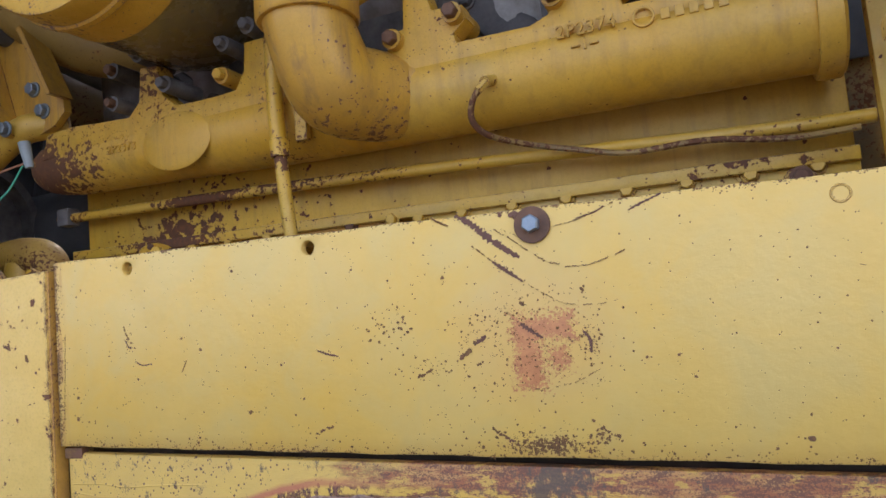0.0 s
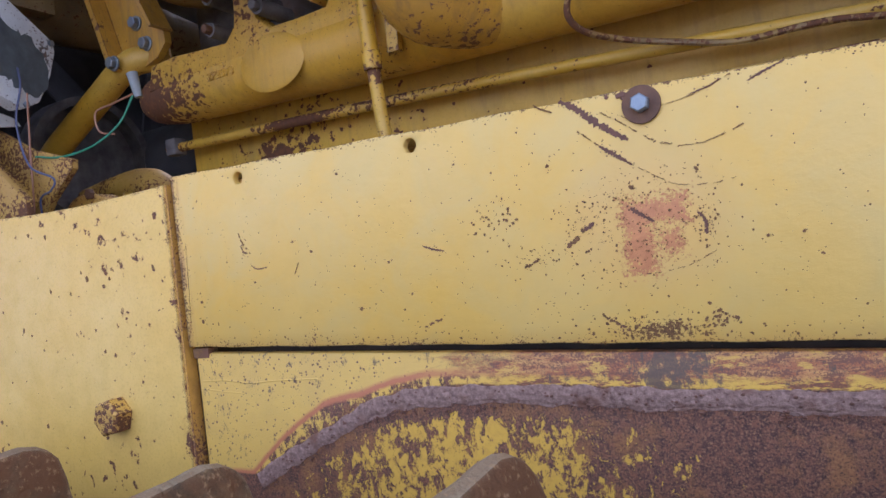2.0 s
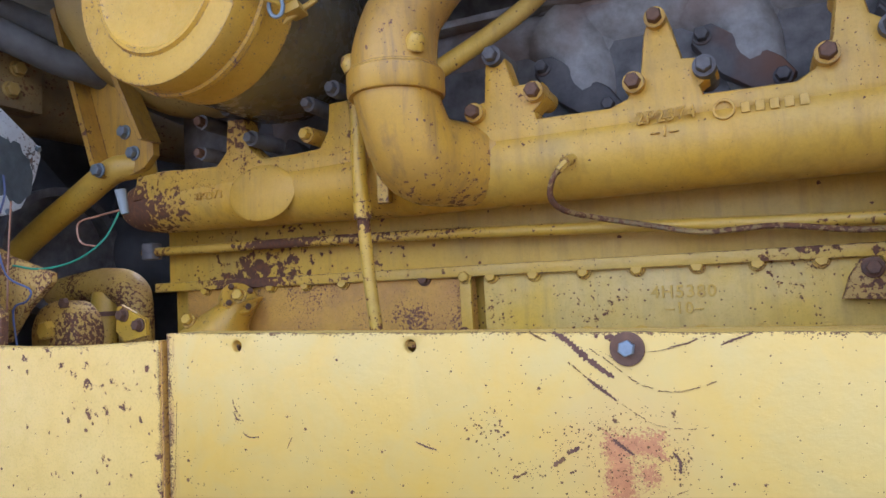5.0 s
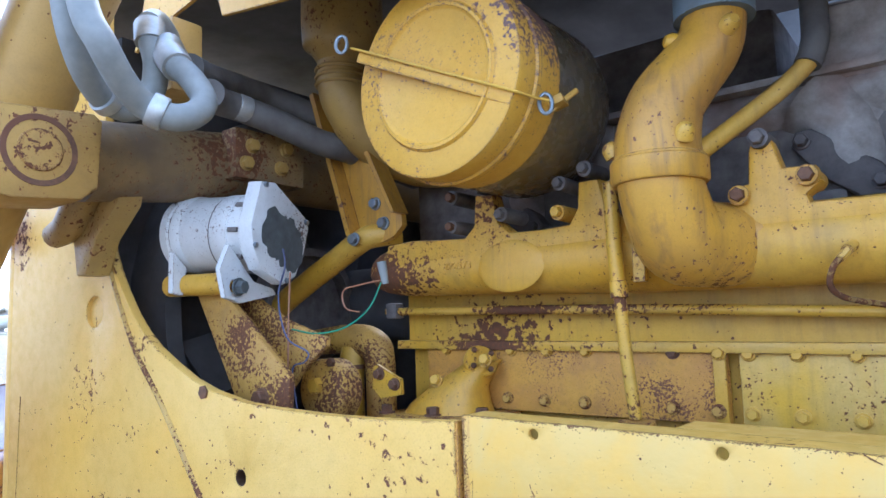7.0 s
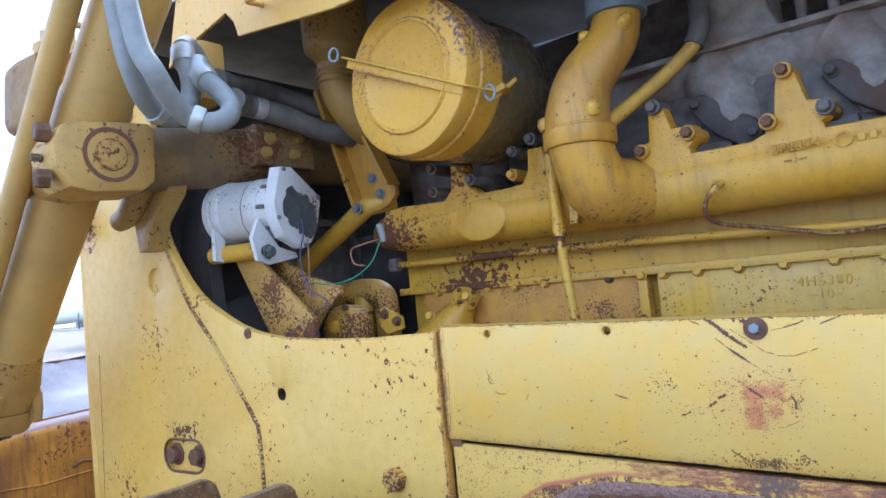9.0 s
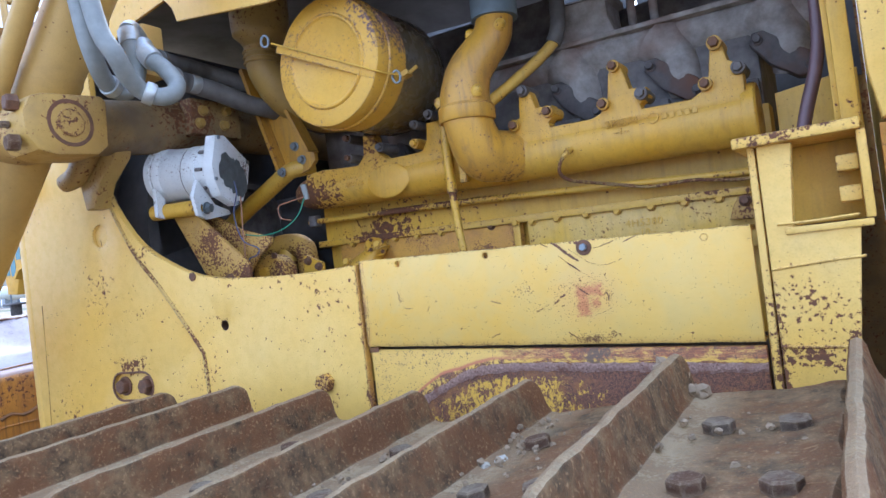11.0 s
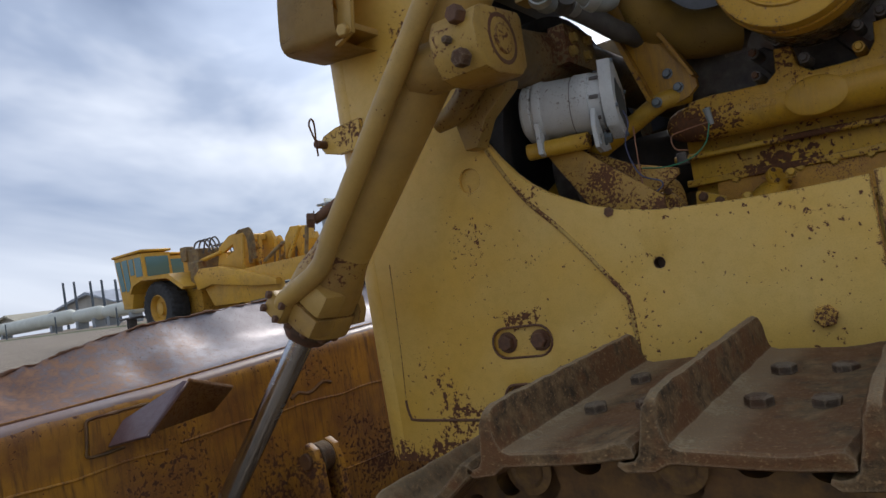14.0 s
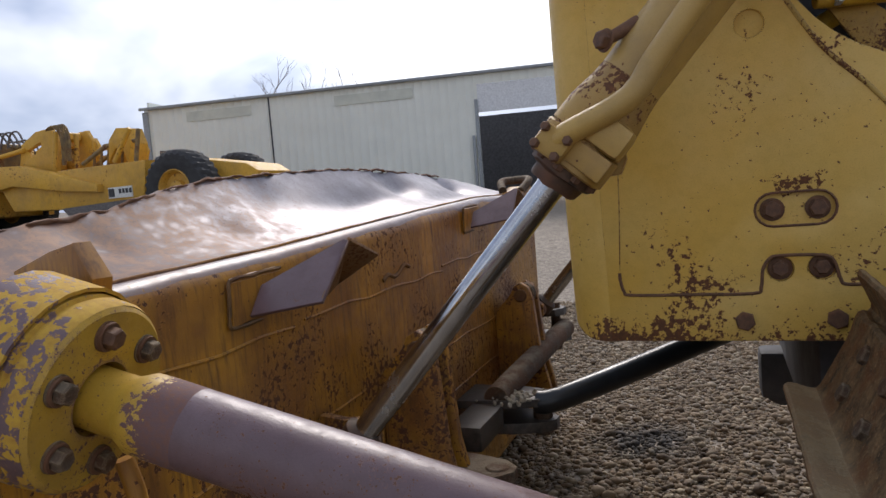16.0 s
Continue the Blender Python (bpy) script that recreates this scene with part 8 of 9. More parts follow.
# cross links behind the blade
M_brace = metal("oily_black_links", (0.115, 0.095, 0.078), (0.040, 0.033, 0.028), 0.5, 0.3, 25, 0.15, 0.4, 0.002)
links = thing("brace_links", "oily dark brace links with stones lying on them", "links", (-1.85, 0.6, 0.4))
for y, x, z in ((0.22, -1.82, 0.500), (0.895, -1.825, 0.556)):
    bm = bmesh.new()
    pl = [(x - 0.30, y - 0.12), (x - 0.06, y - 0.10), (x + 0.06, y - 0.06), (x + 0.11, y - 0.01), (x + 0.11, y + 0.04), (x + 0.06, y + 0.09), (x - 0.06, y + 0.13), (x - 0.30, y + 0.14)]
    plate(bm, pl, -z, -z + 0.035, m=Matrix(((1, 0, 0, 0), (0, 0, 1, 0), (0, -1, 0, 0), (0, 0, 0, 1))), bev=0.006)
    ln = part("fork_plate", bm, M_steel if y < 0.5 else M_brace, links)
    bm = bmesh.new()
    cyl(bm, (x + 0.045, y + 0.015, z - 0.17), (x + 0.045, y + 0.015, z + 0.006), 0.042, n=24, bev=0.004)
    part("pin", bm, M_steel, ln)
    bm = bmesh.new()
    plate(bm, pl, -z + 0.10, -z + 0.145, m=Matrix(((1, 0, 0, 0), (0, 0, 1, 0), (0, -1, 0, 0), (0, 0, 0, 1))), bev=0.006)
    part("fork_plate", bm, M_brace, links)
bm = bmesh.new()
box(bm, (-1.98, 0.62, 0.50), (0.14, 0.30, 0.10), bev=0.015)
part("knuckle", bm, M_brace, links)
bm = bmesh.new()
tube(bm, [(-1.79, 0.88, 0.53), (-1.70, 0.90, 0.54), (-1.30, 1.13, 0.66), (-0.9, 1.36, 0.79), (-0.5, 1.6, 0.9)], 0.05, 24, 2)
part("strut", bm, M_blackstrut, links, "glossy black painted brace strut")
bm = bmesh.new()
tube(bm, [(-1.95, 0.80, 0.56), (-1.94, 1.0, 0.575), (-1.92, 1.5, 0.60), (-1.90, 2.0, 0.62)], 0.055, 20, 2)
part("strut", bm, M_steel, links, "bare grey steel strut")
bm = bmesh.new()
tube(bm, [(-1.72, 0.14, 0.36), (-1.55, -0.05, 0.30), (-1.3, -0.35, 0.2)], 0.06, 20, 2)
part("strut", bm, M_steel, links, "bare grey steel strut")
bm = bmesh.new()
box(bm, (-2.10, 1.98, 0.66), (0.10, 0.05, 0.30), bev=0.01)
hb = part("hinge_bracket", bm, M_brace, links, "oily dark hinge bracket with an eye plate")
bm = bmesh.new()
plate(bm, [(-2.13, 1.90), (-1.93, 1.90), (-1.89, 1.95), (-1.89, 2.02), (-1.93, 2.06), (-2.13, 2.06)], -0.745, -0.705, [circle2((-1.945, 1.98), 0.03)], m=Matrix(((1, 0, 0, 0), (0, 0, 1, 0), (0, -1, 0, 0), (0, 0, 0, 1))), bev=0.005)
part("eye_plate", bm, M_brace, hb)
bm = bmesh.new()
plate(bm, [(-2.13, 1.90), (-1.90, 1.90), (-1.86, 1.98), (-1.90, 2.06), (-2.13, 2.06)], -0.60, -0.555, m=Matrix(((1, 0, 0, 0), (0, 0, 1, 0), (0, -1, 0, 0), (0, 0, 0, 1))), bev=0.005)
part("eye_plate", bm, M_brace, hb)
bm = bmesh.new()
cyl(bm, (-1.945, 1.98, 0.50), (-1.945, 1.98, 0.775), 0.028, n=20, bev=0.003)
part("pin", bm, M_steel, hb)
bm = bmesh.new()
for _ in range(60):
    p = Vector((random.gauss(-1.88, 0.05), random.gauss(0.83, 0.05), 0.56 + random.uniform(0, 0.012)))
    s = random.uniform(0.006, 0.014)
    bmesh.ops.create_icosphere(bm, subdivisions=1, radius=s, matrix=Matrix.Translation(p) @ pose(0, 0, 0, random.uniform(0, 90), random.uniform(0, 90), 0) @ Matrix.Diagonal((1, 0.8, 0.6, 1)))
tagged(part("stones_on_link", bm, plain("pale_stone", (0.36, 0.32, 0.25), 0.9, 0, 0.3, 60)), "small pale stones lying on the dark link", "stones", kind="stuff")

# push arm with its bolted flange, nearest the camera at the end
arm = thing("blade_push_arm", "purple-brown worn steel blade arm with a bolted yellow flange", "push arm", (-1.4, -1.1, 0.6))
AD = Vector((1.0, 0.135, -0.309)).normalized()
A0 = Vector((-1.885, -1.204, 1.171))
q = frame_to(A0, AD)
M_flange = paint("flange_paint", (0.52, 0.315, 0.035), (0.44, 0.26, 0.045), 0.35, 0.45, 0.45, 0.42, rust=(0.13, 0.075, 0.075), size=0.6, edge=0.02)
M_rim = paint("rim_paint", (0.15, 0.095, 0.10), (0.115, 0.068, 0.07), 0.95, 0.5, 0.3, 0.42, rust=(0.50, 0.30, 0.035), size=0.9)
bm = bmesh.new()
lathe(bm, [(0.0585, 0.118), (0.0595, 0.13), (0.0595, 1.35), (0.05, 1.36)], q, 56)
for v in bm.verts:
    v.co += (v.co - A0).normalized() * 0.0006 * noise.noise(v.co * 25)
part("tube", bm, M_armpaint, arm)
bm = bmesh.new()
lathe(bm, [(0.030, -0.05), (0.047, -0.05), (0.047, 0.050), (0.051, 0.058), (0.0597, 0.076), (0.0603, 0.10), (0.0600, 0.155), (0.0590, 0.158)], q, 56, True, False)
part("neck", bm, paint("neck_paint", (0.53, 0.32, 0.035), (0.48, 0.28, 0.04), 0.42, 0.5, 0.3, 0.4, rust=(0.15, 0.085, 0.08), size=0.55, zones=[(-1.73, 1.13, 0.085, 0.2, 1.5)]), arm, "yellow painted neck chipped to purple")
bm = bmesh.new()
lathe(bm, [(0.052, -0.03), (0.056, 0.0), (0.132, 0.0), (0.139, -0.006)], q, 64, False, False)
fl_ = part("flange", bm, M_flange, arm, "round bolted flange with worn yellow paint")
bm = bmesh.new()
lathe(bm, [(0.139, -0.006), (0.143, -0.014), (0.1435, -0.040), (0.140, -0.043), (0.140, -0.047), (0.1455, -0.050), (0.147, -0.11), (0.140, -0.116), (0.05, -0.116)], q, 64, False, True)
for v in bm.verts:
    v.co += (v.co - A0).normalized() * 0.002 * noise.noise(v.co * 18)
part("rim", bm, M_rim, fl_, "purple worn rim with flakes of yellow")
for k in range(6):
    a = radians(60 * k + 36)
    bolt(fl_, q @ Vector((0.100 * math.cos(a), 0.100 * math.sin(a), 0.0)), AD, 0.0165, 0.020, M_steel if k != 1 else M_bolt, 0.023, turn=k * 17)
    bm = bmesh.new()
    lathe(bm, [(0.017, 0.0035), (0.0215, 0.0035), (0.022, 0.006), (0.0215, 0.0085), (0.017, 0.0085)], q @ Matrix.Translation((0.100 * math.cos(a), 0.100 * math.sin(a), 0.0)), 20, False, False)
    part("spring_washer", bm, M_bolt, fl_)
bm = bmesh.new()
tube(bm, [A0 - AD * 0.10, A0 - AD * 0.18, A0 - AD * 0.26], 0.13, 32, 2, radii=[0.135, 0.13, 0.11])
part("hub", bm, M_blade, arm)
bm = bmesh.new()
rings = []
for k in range(15):
    a = radians(-20 + 190 * k / 14)
    rings.append([bm.verts.new(q @ Vector((rr * math.cos(a), rr * math.sin(a), h))) for rr, h in ((0.150, -0.052), (0.152, -0.15), (0.158, -0.15), (0.156, -0.052))])
ring_faces(bm, rings)
part("shield", bm, M_rim, arm, "half-round worn steel shield over the flange")
bm = bmesh.new()
plate(bm, [(-2.14, 1.24), (-1.98, 1.24), (-1.96, 1.34), (-2.0, 1.40), (-2.05, 1.39), (-2.14, 1.36)], -1.13, -1.09, bev=0.006)
part("lug", bm, M_blade, arm)
bm = bmesh.new()
tube(bm, [(-2.08, -1.08, 0.72), (-1.99, -1.10, 0.86), (-1.95, -1.10, 0.95), (-1.96, -1.11, 1.04)], 0.016, 12)
part("grease_line", bm, M_blade, arm)
bm = bmesh.new()
cyl(bm, A0 + AD * 1.34 - Vector((0, 0.09, 0)), A0 + AD * 1.34 + Vector((0, 0.09, 0)), 0.085, n=28, bev=0.008)
part("rear_eye", bm, M_armpaint, arm)
bm = bmesh.new()
box(bm, (-0.35, -1.0, 0.50), (1.6, 0.16, 0.30), bev=0.02)
part("push_beam", bm, M_dirt_shade, arm)

# shackle eye on the far top corner
eye_ = thing("lifting_shackle", "rusty lifting shackle lying on the blade corner", "shackle", (-2.2, 2.2, 1.4))
bm = bmesh.new()
plate(bm, [(1.95, 1.33), (2.02, 1.42), (2.20, 1.46), (2.42, 1.42), (2.50, 1.36), (2.50, 1.28), (1.95, 1.28)], -2.24, -2.10, m=Matrix(((0, 1, 0, 0), (1, 0, 0, 0), (0, 0, 1, 0), (0, 0, 0, 1))), bev=0.01)
part("corner_block", bm, M_blade, eye_)
bm = bmesh.new()
tube(bm, [(-2.12, 2.06, 1.43), (-2.10, 2.16, 1.48), (-2.14, 2.30, 1.50), (-2.24, 2.32, 1.50), (-2.27, 2.18, 1.49), (-2.23, 2.06, 1.44)], 0.025, 10)
part("shackle", bm, M_steel, eye_)
# dark crankcase guard between the tracks
belly = thing("belly_guard", "black crankcase guard hanging under the frame", "guard", (-0.3, 0.7, 0.35))
bm = bmesh.new()
box(bm, (-0.05, 0.95, 0.78), (1.5, 1.5, 0.42), bev=0.03)
part("pan", bm, M_dark, belly)
bm = bmesh.new()
box(bm, (-0.75, 1.55, 0.50), (0.30, 0.18, 0.22), bev=0.03)
part("tow_hook", bm, M_dark, belly)
bm = bmesh.new()
tube(bm, [(-0.87, 1.52, 0.56), (-0.86, 1.52, 0.42), (-0.80, 1.52, 0.38), (-0.76, 1.52, 0.42)], 0.03, 10)
part("hook", bm, M_dark, belly)


# ---- yard behind: stones near the machine ----
def scatter_stones(n, x0, x1, y0, y1):
    rnd = np.random.default_rng(3)
    bm = bmesh.new()
    bmesh.ops.create_icosphere(bm, subdivisions=1, radius=1.0)
    base = np.array([v.co for v in bm.verts])
    faces = np.array([[v.index for v in f.verts] for f in bm.faces])
    bm.free()
    xs, ys = rnd.uniform(x0, x1, n), rnd.uniform(y0, y1, n)
    rad = np.exp(rnd.normal(math.log(0.0128), 0.38, n)).clip(0.005, 0.034)
    ang = rnd.uniform(0, 2 * math.pi, n)
    asp = rnd.uniform(0.55, 1.0, n)
    flat = rnd.uniform(0.4, 0.75, n)
    v = base[None] * (1 + rnd.normal(0, 0.13, (n, len(base), 1)))
    vx, vy, vz = v[..., 0] * rad[:, None] * 1.15, v[..., 1] * (rad * asp)[:, None], v[..., 2] * (rad * flat)[:, None]
    c, s = np.cos(ang)[:, None], np.sin(ang)[:, None]
    z = ground_z(xs, ys) + rad * flat * rnd.uniform(0.1, 0.9, n)
    out = np.stack([xs[:, None] + c * vx - s * vy, ys[:, None] + s * vx + c * vy, z[:, None] + vz], -1).reshape(-1, 3)
    fs = (faces[None] + (np.arange(n) * len(base))[:, None, None]).reshape(-1, 3)
    me = bpy.data.meshes.new("gravel")
    me.from_pydata(out.tolist(), [], fs.tolist())
    me.polygons.foreach_set("use_smooth", [True] * len(me.polygons))
    return me


def stone_material():
    m, N, L, P = nodes_of("river_stone")
    g = N.new("ShaderNodeNewGeometry")
    co = N.new("ShaderNodeTexCoord").outputs["Object"]
    col = ramp(N, L, g.outputs["Random Per Island"], [(0.0, (0.075, 0.048, 0.026)), (0.3, (0.17, 0.108, 0.055)), (0.6, (0.27, 0.19, 0.105)), (0.85, (0.20, 0.155, 0.105)), (1.0, (0.42, 0.34, 0.22))])
    n = noise_node(N, L, co, 60, 4, 0.6)
    col = mix(N, L, ramp(N, L, n, [(0.35, 0.0), (0.75, 0.6)]), col, (0.15, 0.105, 0.065))
    # oil drip under the machine
    off = N.new("ShaderNodeVectorMath")
    off.operation = "DISTANCE"
    L.new(co, off.inputs[0])
    off.inputs[1].default_value = (-1.465, 1.875, 0.02)
    edge = math_node(N, L, "ADD", off.outputs["Value"], math_node(N, L, "MULTIPLY", noise_node(N, L, co, 5, 4), 0.5))
    col = mix(N, L, ramp(N, L, edge, [(0.36, 0.85), (0.62, 0.0)]), col, (0.02, 0.018, 0.016))
    L.new(col, P.inputs["Base Color"])
    P.inputs["Roughness"].default_value = 0.8
    bump(N, L, P, n, 0.3, 0.002)
    return m


me = scatter_stones(76000, -3.6, 0.3, -0.5, 6.0)
me.materials.append(stone_material())
tagged(new("gravel", me), "loose pale brown river gravel on the yard", "gravel", kind="stuff")


# ---- far machines and buildings ----
def wheel(parent, c, r, w, name="wheel"):
    hub = thing_part(name, parent)
    bm = bmesh.new()
    m = frame_to(c, (0, 1, 0))
    prof = [(r * 0.52, -w * 0.42), (r * 0.62, -w * 0.5), (r * 0.90, -w * 0.48), (r * 0.98, -w * 0.38), (r * 0.99, -w * 0.2), (r, -w * 0.02), (r, w * 0.02), (r * 0.99, w * 0.2), (r * 0.98, w * 0.38), (r * 0.90, w * 0.48), (r * 0.62, w * 0.5), (r * 0.52, w * 0.42)]
    rings = []
    n = 120
    for k in range(n):
        a = 2 * math.pi * k / n
        ring = []
        for rr, h in prof:
            u = h / (w * 0.5)
            lug = (k / 4.0 + (0.9 if u > 0 else 0.4) * abs(u) * 1.2 + (0.5 if u > 0 else 0.0)) % 1.0 < 0.52
            tread = rr > r * 0.88
            q = rr * (1.05 if lug and tread else 1.0)
            ring.append(bm.verts.new(m @ Vector((q * math.cos(a), q * math.sin(a), h))))
        rings.append(ring)
    rings.append(rings[0])
    ring_faces(bm, rings, False, False, False)
    t = part("tyre", bm, M_tyre, hub, "dusty black deep-lugged tyre")
    bm = bmesh.new()
    lathe(bm, [(r * 0.53, -w * 0.44), (r * 0.50, -w * 0.46), (r * 0.47, -w * 0.40), (r * 0.42, -w * 0.22), (r * 0.25, -w * 0.20), (r * 0.22, -w * 0.36), (r * 0.08, -w * 0.38), (0.01, -w * 0.38)], m, 32, False, True)
    part("rim", bm, M_scr, hub)
    return hub


def thing_part(name, parent):
    """A wheel as a part: its own small disc mesh carries tyre and rim."""
    bm = bmesh.new()
    box(bm, WHEEL_AT, (0.12, 0.5, 0.12))
    return part(name, bm, M_scr, parent)


M_glass, gN, gL, gP = nodes_of("tinted_cab_glass")
gP.inputs["Base Color"].default_value = (0.09, 0.19, 0.19, 1)
gP.inputs["Roughness"].default_value, gP.inputs["Metallic"].default_value = 0.08, 0.0
gP.inputs["Specular IOR Level"].default_value = 0.8
M_sign = plain("white_sign", (0.62, 0.62, 0.58), 0.5)
M_signblack = plain("black_sign_print", (0.03, 0.03, 0.035), 0.5)


def scraper(label):
    """A wheel tractor-scraper, 12 m long, its front towards -x."""
    global WHEEL_AT
    s = thing("scraper", label, "scraper", (-18.5, 12.0, 1.45))
    Y0 = 12.0
    for nm, c, r in (("wheel", (-22.5, Y0, 2.28), 0.95), ("wheel", (-22.5, Y0 + 2.3, 2.28), 0.95), ("wheel", (-13.55, Y0, 2.20), 0.95), ("wheel", (-13.55, Y0 + 2.3, 2.20), 0.95)):
        WHEEL_AT = (c[0], c[1] + 0.1, c[2])
        wheel(s, c, r, 0.75, nm)

    def add(nm, boxes, mat=M_scr, parent=s, bev=0.03):
        bm = bmesh.new()
        for c, d, *rot in boxes:
            box(bm, (0, 0, 0), d, Matrix.Translation(c) @ (pose(0, 0, 0, *rot[0]) if rot else Matrix()), bev, 1)
        return part(nm, bm, mat, parent)
    # cab
    bm = bmesh.new()
    plate(bm, [(-25.05, 4.42), (-23.12, 4.36), (-23.05, 3.35), (-23.85, 3.30), (-24.15, 2.45), (-24.75, 2.50)], Y0 - 0.35, Y0 + 0.75, bev=0.03)
    cab = part("cab", bm, M_scr, s)
    for pl in ([(-24.93, 4.26), (-24.60, 4.26), (-24.45, 3.15), (-24.72, 3.15)], [(-24.50, 4.26), (-24.12, 4.26), (-24.05, 3.15), (-24.36, 3.10)], [(-24.02, 4.24), (-23.72, 4.24), (-23.70, 3.65), (-23.98, 3.65)], [(-23.62, 4.24), (-23.20, 4.23), (-23.16, 3.55), (-23.60, 3.55)]):
        bm = bmesh.new()
        plate(bm, pl, Y0 - 0.365, Y0 - 0.345)
        part("window", bm, M_glass, cab, "blue-green tinted window")
    bm = bmesh.new()
    plate(bm, [(Y0 - 0.24, 4.22), (Y0 + 0.64, 4.22), (Y0 + 0.64, 3.50), (Y0 - 0.24, 3.50)], -23.10, -23.06, m=Matrix(((0, 1, 0, 0), (1, 0, 0, 0), (0, 0, 1, 0), (0, 0, 0, 1))))
    part("window", bm, M_glass, cab, "blue-green tinted window")
    add("cab_roof", [((-24.08, Y0 + 0.20, 4.45), (2.05, 1.22, 0.09))], parent=cab)
    add("step", [((-24.6, Y0 - 0.2, 2.15), (0.9, 0.5, 0.08)), ((-24.6, Y0 - 0.2, 1.95), (0.06, 0.4, 0.4))], M_black)
    # fender over the front wheel
    bm = bmesh.new()
    plate(bm, [(-24.0, 3.0), (-23.75, 3.35), (-23.1, 3.50), (-21.35, 3.40), (-20.55, 2.85), (-20.65, 2.78), (-21.45, 3.25), (-23.1, 3.38), (-23.65, 3.25), (-23.9, 2.98)], Y0 - 0.5, Y0 + 0.6)
    part("fender", bm, M_scr, s)
    add("tractor_body", [((-22.4, Y0 + 1.2, 2.6), (2.8, 1.5, 1.3)), ((-21.2, Y0 + 1.0, 3.4), (0.9, 1.4, 1.1))], M_scr)
    add("engine", [((-20.9, Y0 + 0.7, 3.75), (0.7, 1.0, 0.7)), ((-20.6, Y0 + 0.2, 3.2), (0.5, 0.4, 0.9)), ((-21.3, Y0 + 0.3, 4.0), (0.35, 0.35, 0.5))], M_dirt_shade)
    # hitch tower, gooseneck, bowl
    for yy in (0.35, 1.55):
        bm = bmesh.new()
        plate(bm, [(-19.75, 3.25), (-19.55, 3.95), (-18.95, 4.25), (-18.35, 4.30), (-18.15, 3.95), (-18.30, 3.05), (-18.75, 3.05)], Y0 + yy, Y0 + yy + 0.14, [[(-19.35, 3.75), (-18.8, 3.95), (-18.75, 3.75), (-19.2, 3.55)]], bev=0.02)
        part("tower_plate", bm, M_scr, s)
    add("tower_head", [((-18.75, Y0 + 0.95, 4.12), (0.55, 1.1, 0.22)), ((-19.4, Y0 + 0.95, 3.35), (0.4, 1.1, 0.35))])
    for x0, z0, x1, z1, yy, rr in ((-20.9, 3.62, -19.4, 3.78, 0.3, 0.07), (-20.9, 3.95, -19.3, 4.0, 0.9, 0.06), (-18.15, 3.2, -17.95, 4.15, 0.2, 0.07), (-17.85, 3.2, -17.70, 4.12, 0.25, 0.06), (-17.6, 3.1, -17.5, 4.05, 0.45, 0.07), (-17.1, 3.15, -16.2, 3.55, 0.2, 0.06), (-16.0, 3.1, -15.35, 3.95, 0.25, 0.07), (-15.2, 3.05, -15.0, 3.9, 0.2, 0.06), (-16.7, 3.62, -15.5, 3.66, 0.6, 0.06)):
        bm = bmesh.new()
        cyl(bm, (x0, Y0 + yy, z0), (x1, Y0 + yy, z1), rr, n=12, bev=0.02)
        part("hydraulic_ram", bm, M_dirt_shade if rr < 0.065 else M_scr, s)
    for k in range(4):
        bm = bmesh.new()
        tube(bm, [(-21.1 + 0.3 * k, Y0 + 0.4, 3.9), (-20.9 + 0.3 * k, Y0 + 0.4, 4.30), (-20.5 + 0.25 * k, Y0 + 0.45, 4.33), (-20.2 + 0.2 * k, Y0 + 0.5, 3.95)], 0.03, 8)
        part("hose", bm, M_black, s)
    for k in range(5):
        bm = bmesh.new()
        tube(bm, [(-18.35 + 0.09 * k, Y0 + 0.22, 4.22), (-18.0 + 0.10 * k, Y0 + 0.15, 4.28), (-17.75 + 0.08 * k, Y0 + 0.15, 4.0), (-17.8 + 0.07 * k, Y0 + 0.2, 3.3)], 0.03, 8)
        part("hose", bm, M_dirt_shade, s)
    for k in range(6):
        add("rail_bar", [((-17.2 + 0.26 * k, Y0 + 0.7, 3.32), (0.05, 0.05, 0.46), (0, 12, 0))], M_dirt_shade, bev=0)
    add("rail", [((-16.5, Y0 + 0.7, 3.55), (1.7, 0.06, 0.06))], M_scr, bev=0)
    bm = bmesh.new()
    plate(bm, [(-16.5, 3.1), (-16.4, 3.75), (-16.1, 4.05), (-15.75, 4.02), (-15.6, 3.6), (-15.8, 3.05), (-15.95, 3.5), (-16.2, 3.5)], Y0 + 0.5, Y0 + 1.1, bev=0.03)
    part("apron_tower", bm, M_scr, s)
    bm = bmesh.new()
    plate(bm, [(-20.45, 3.1), (-20.1, 3.35), (-19.2, 3.30), (-17.4, 2.85), (-16.3, 2.55), (-16.3, 2.35), (-17.5, 2.45), (-19.5, 2.75), (-20.3, 2.65)], Y0 - 0.15, Y0 + 0.25, bev=0.03)
    part("draft_arm", bm, M_scr, s)
    bm = bmesh.new()
    plate(bm, [(-20.2, 2.7), (-17.9, 3.05), (-14.75, 3.05), (-14.9, 2.1), (-17.9, 1.98), (-19.8, 2.05)], Y0 + 0.05, Y0 + 2.4, bev=0.04)
    part("bowl", bm, M_scr, s)
    bm = bmesh.new()
    plate(bm, [(-17.8, 2.0), (-14.9, 2.1), (-14.9, 1.92), (-17.6, 1.80)], Y0 - 0.02, Y0 + 2.3)
    part("cutting_edge", bm, M_black, s)
    # rear frame and push block
    bm = bmesh.new()
    plate(bm, [(-14.8, 3.0), (-13.9, 3.05), (-11.95, 2.72), (-11.6, 2.5), (-11.8, 2.05), (-14.8, 2.1)], Y0 + 0.5, Y0 + 1.9, bev=0.04)
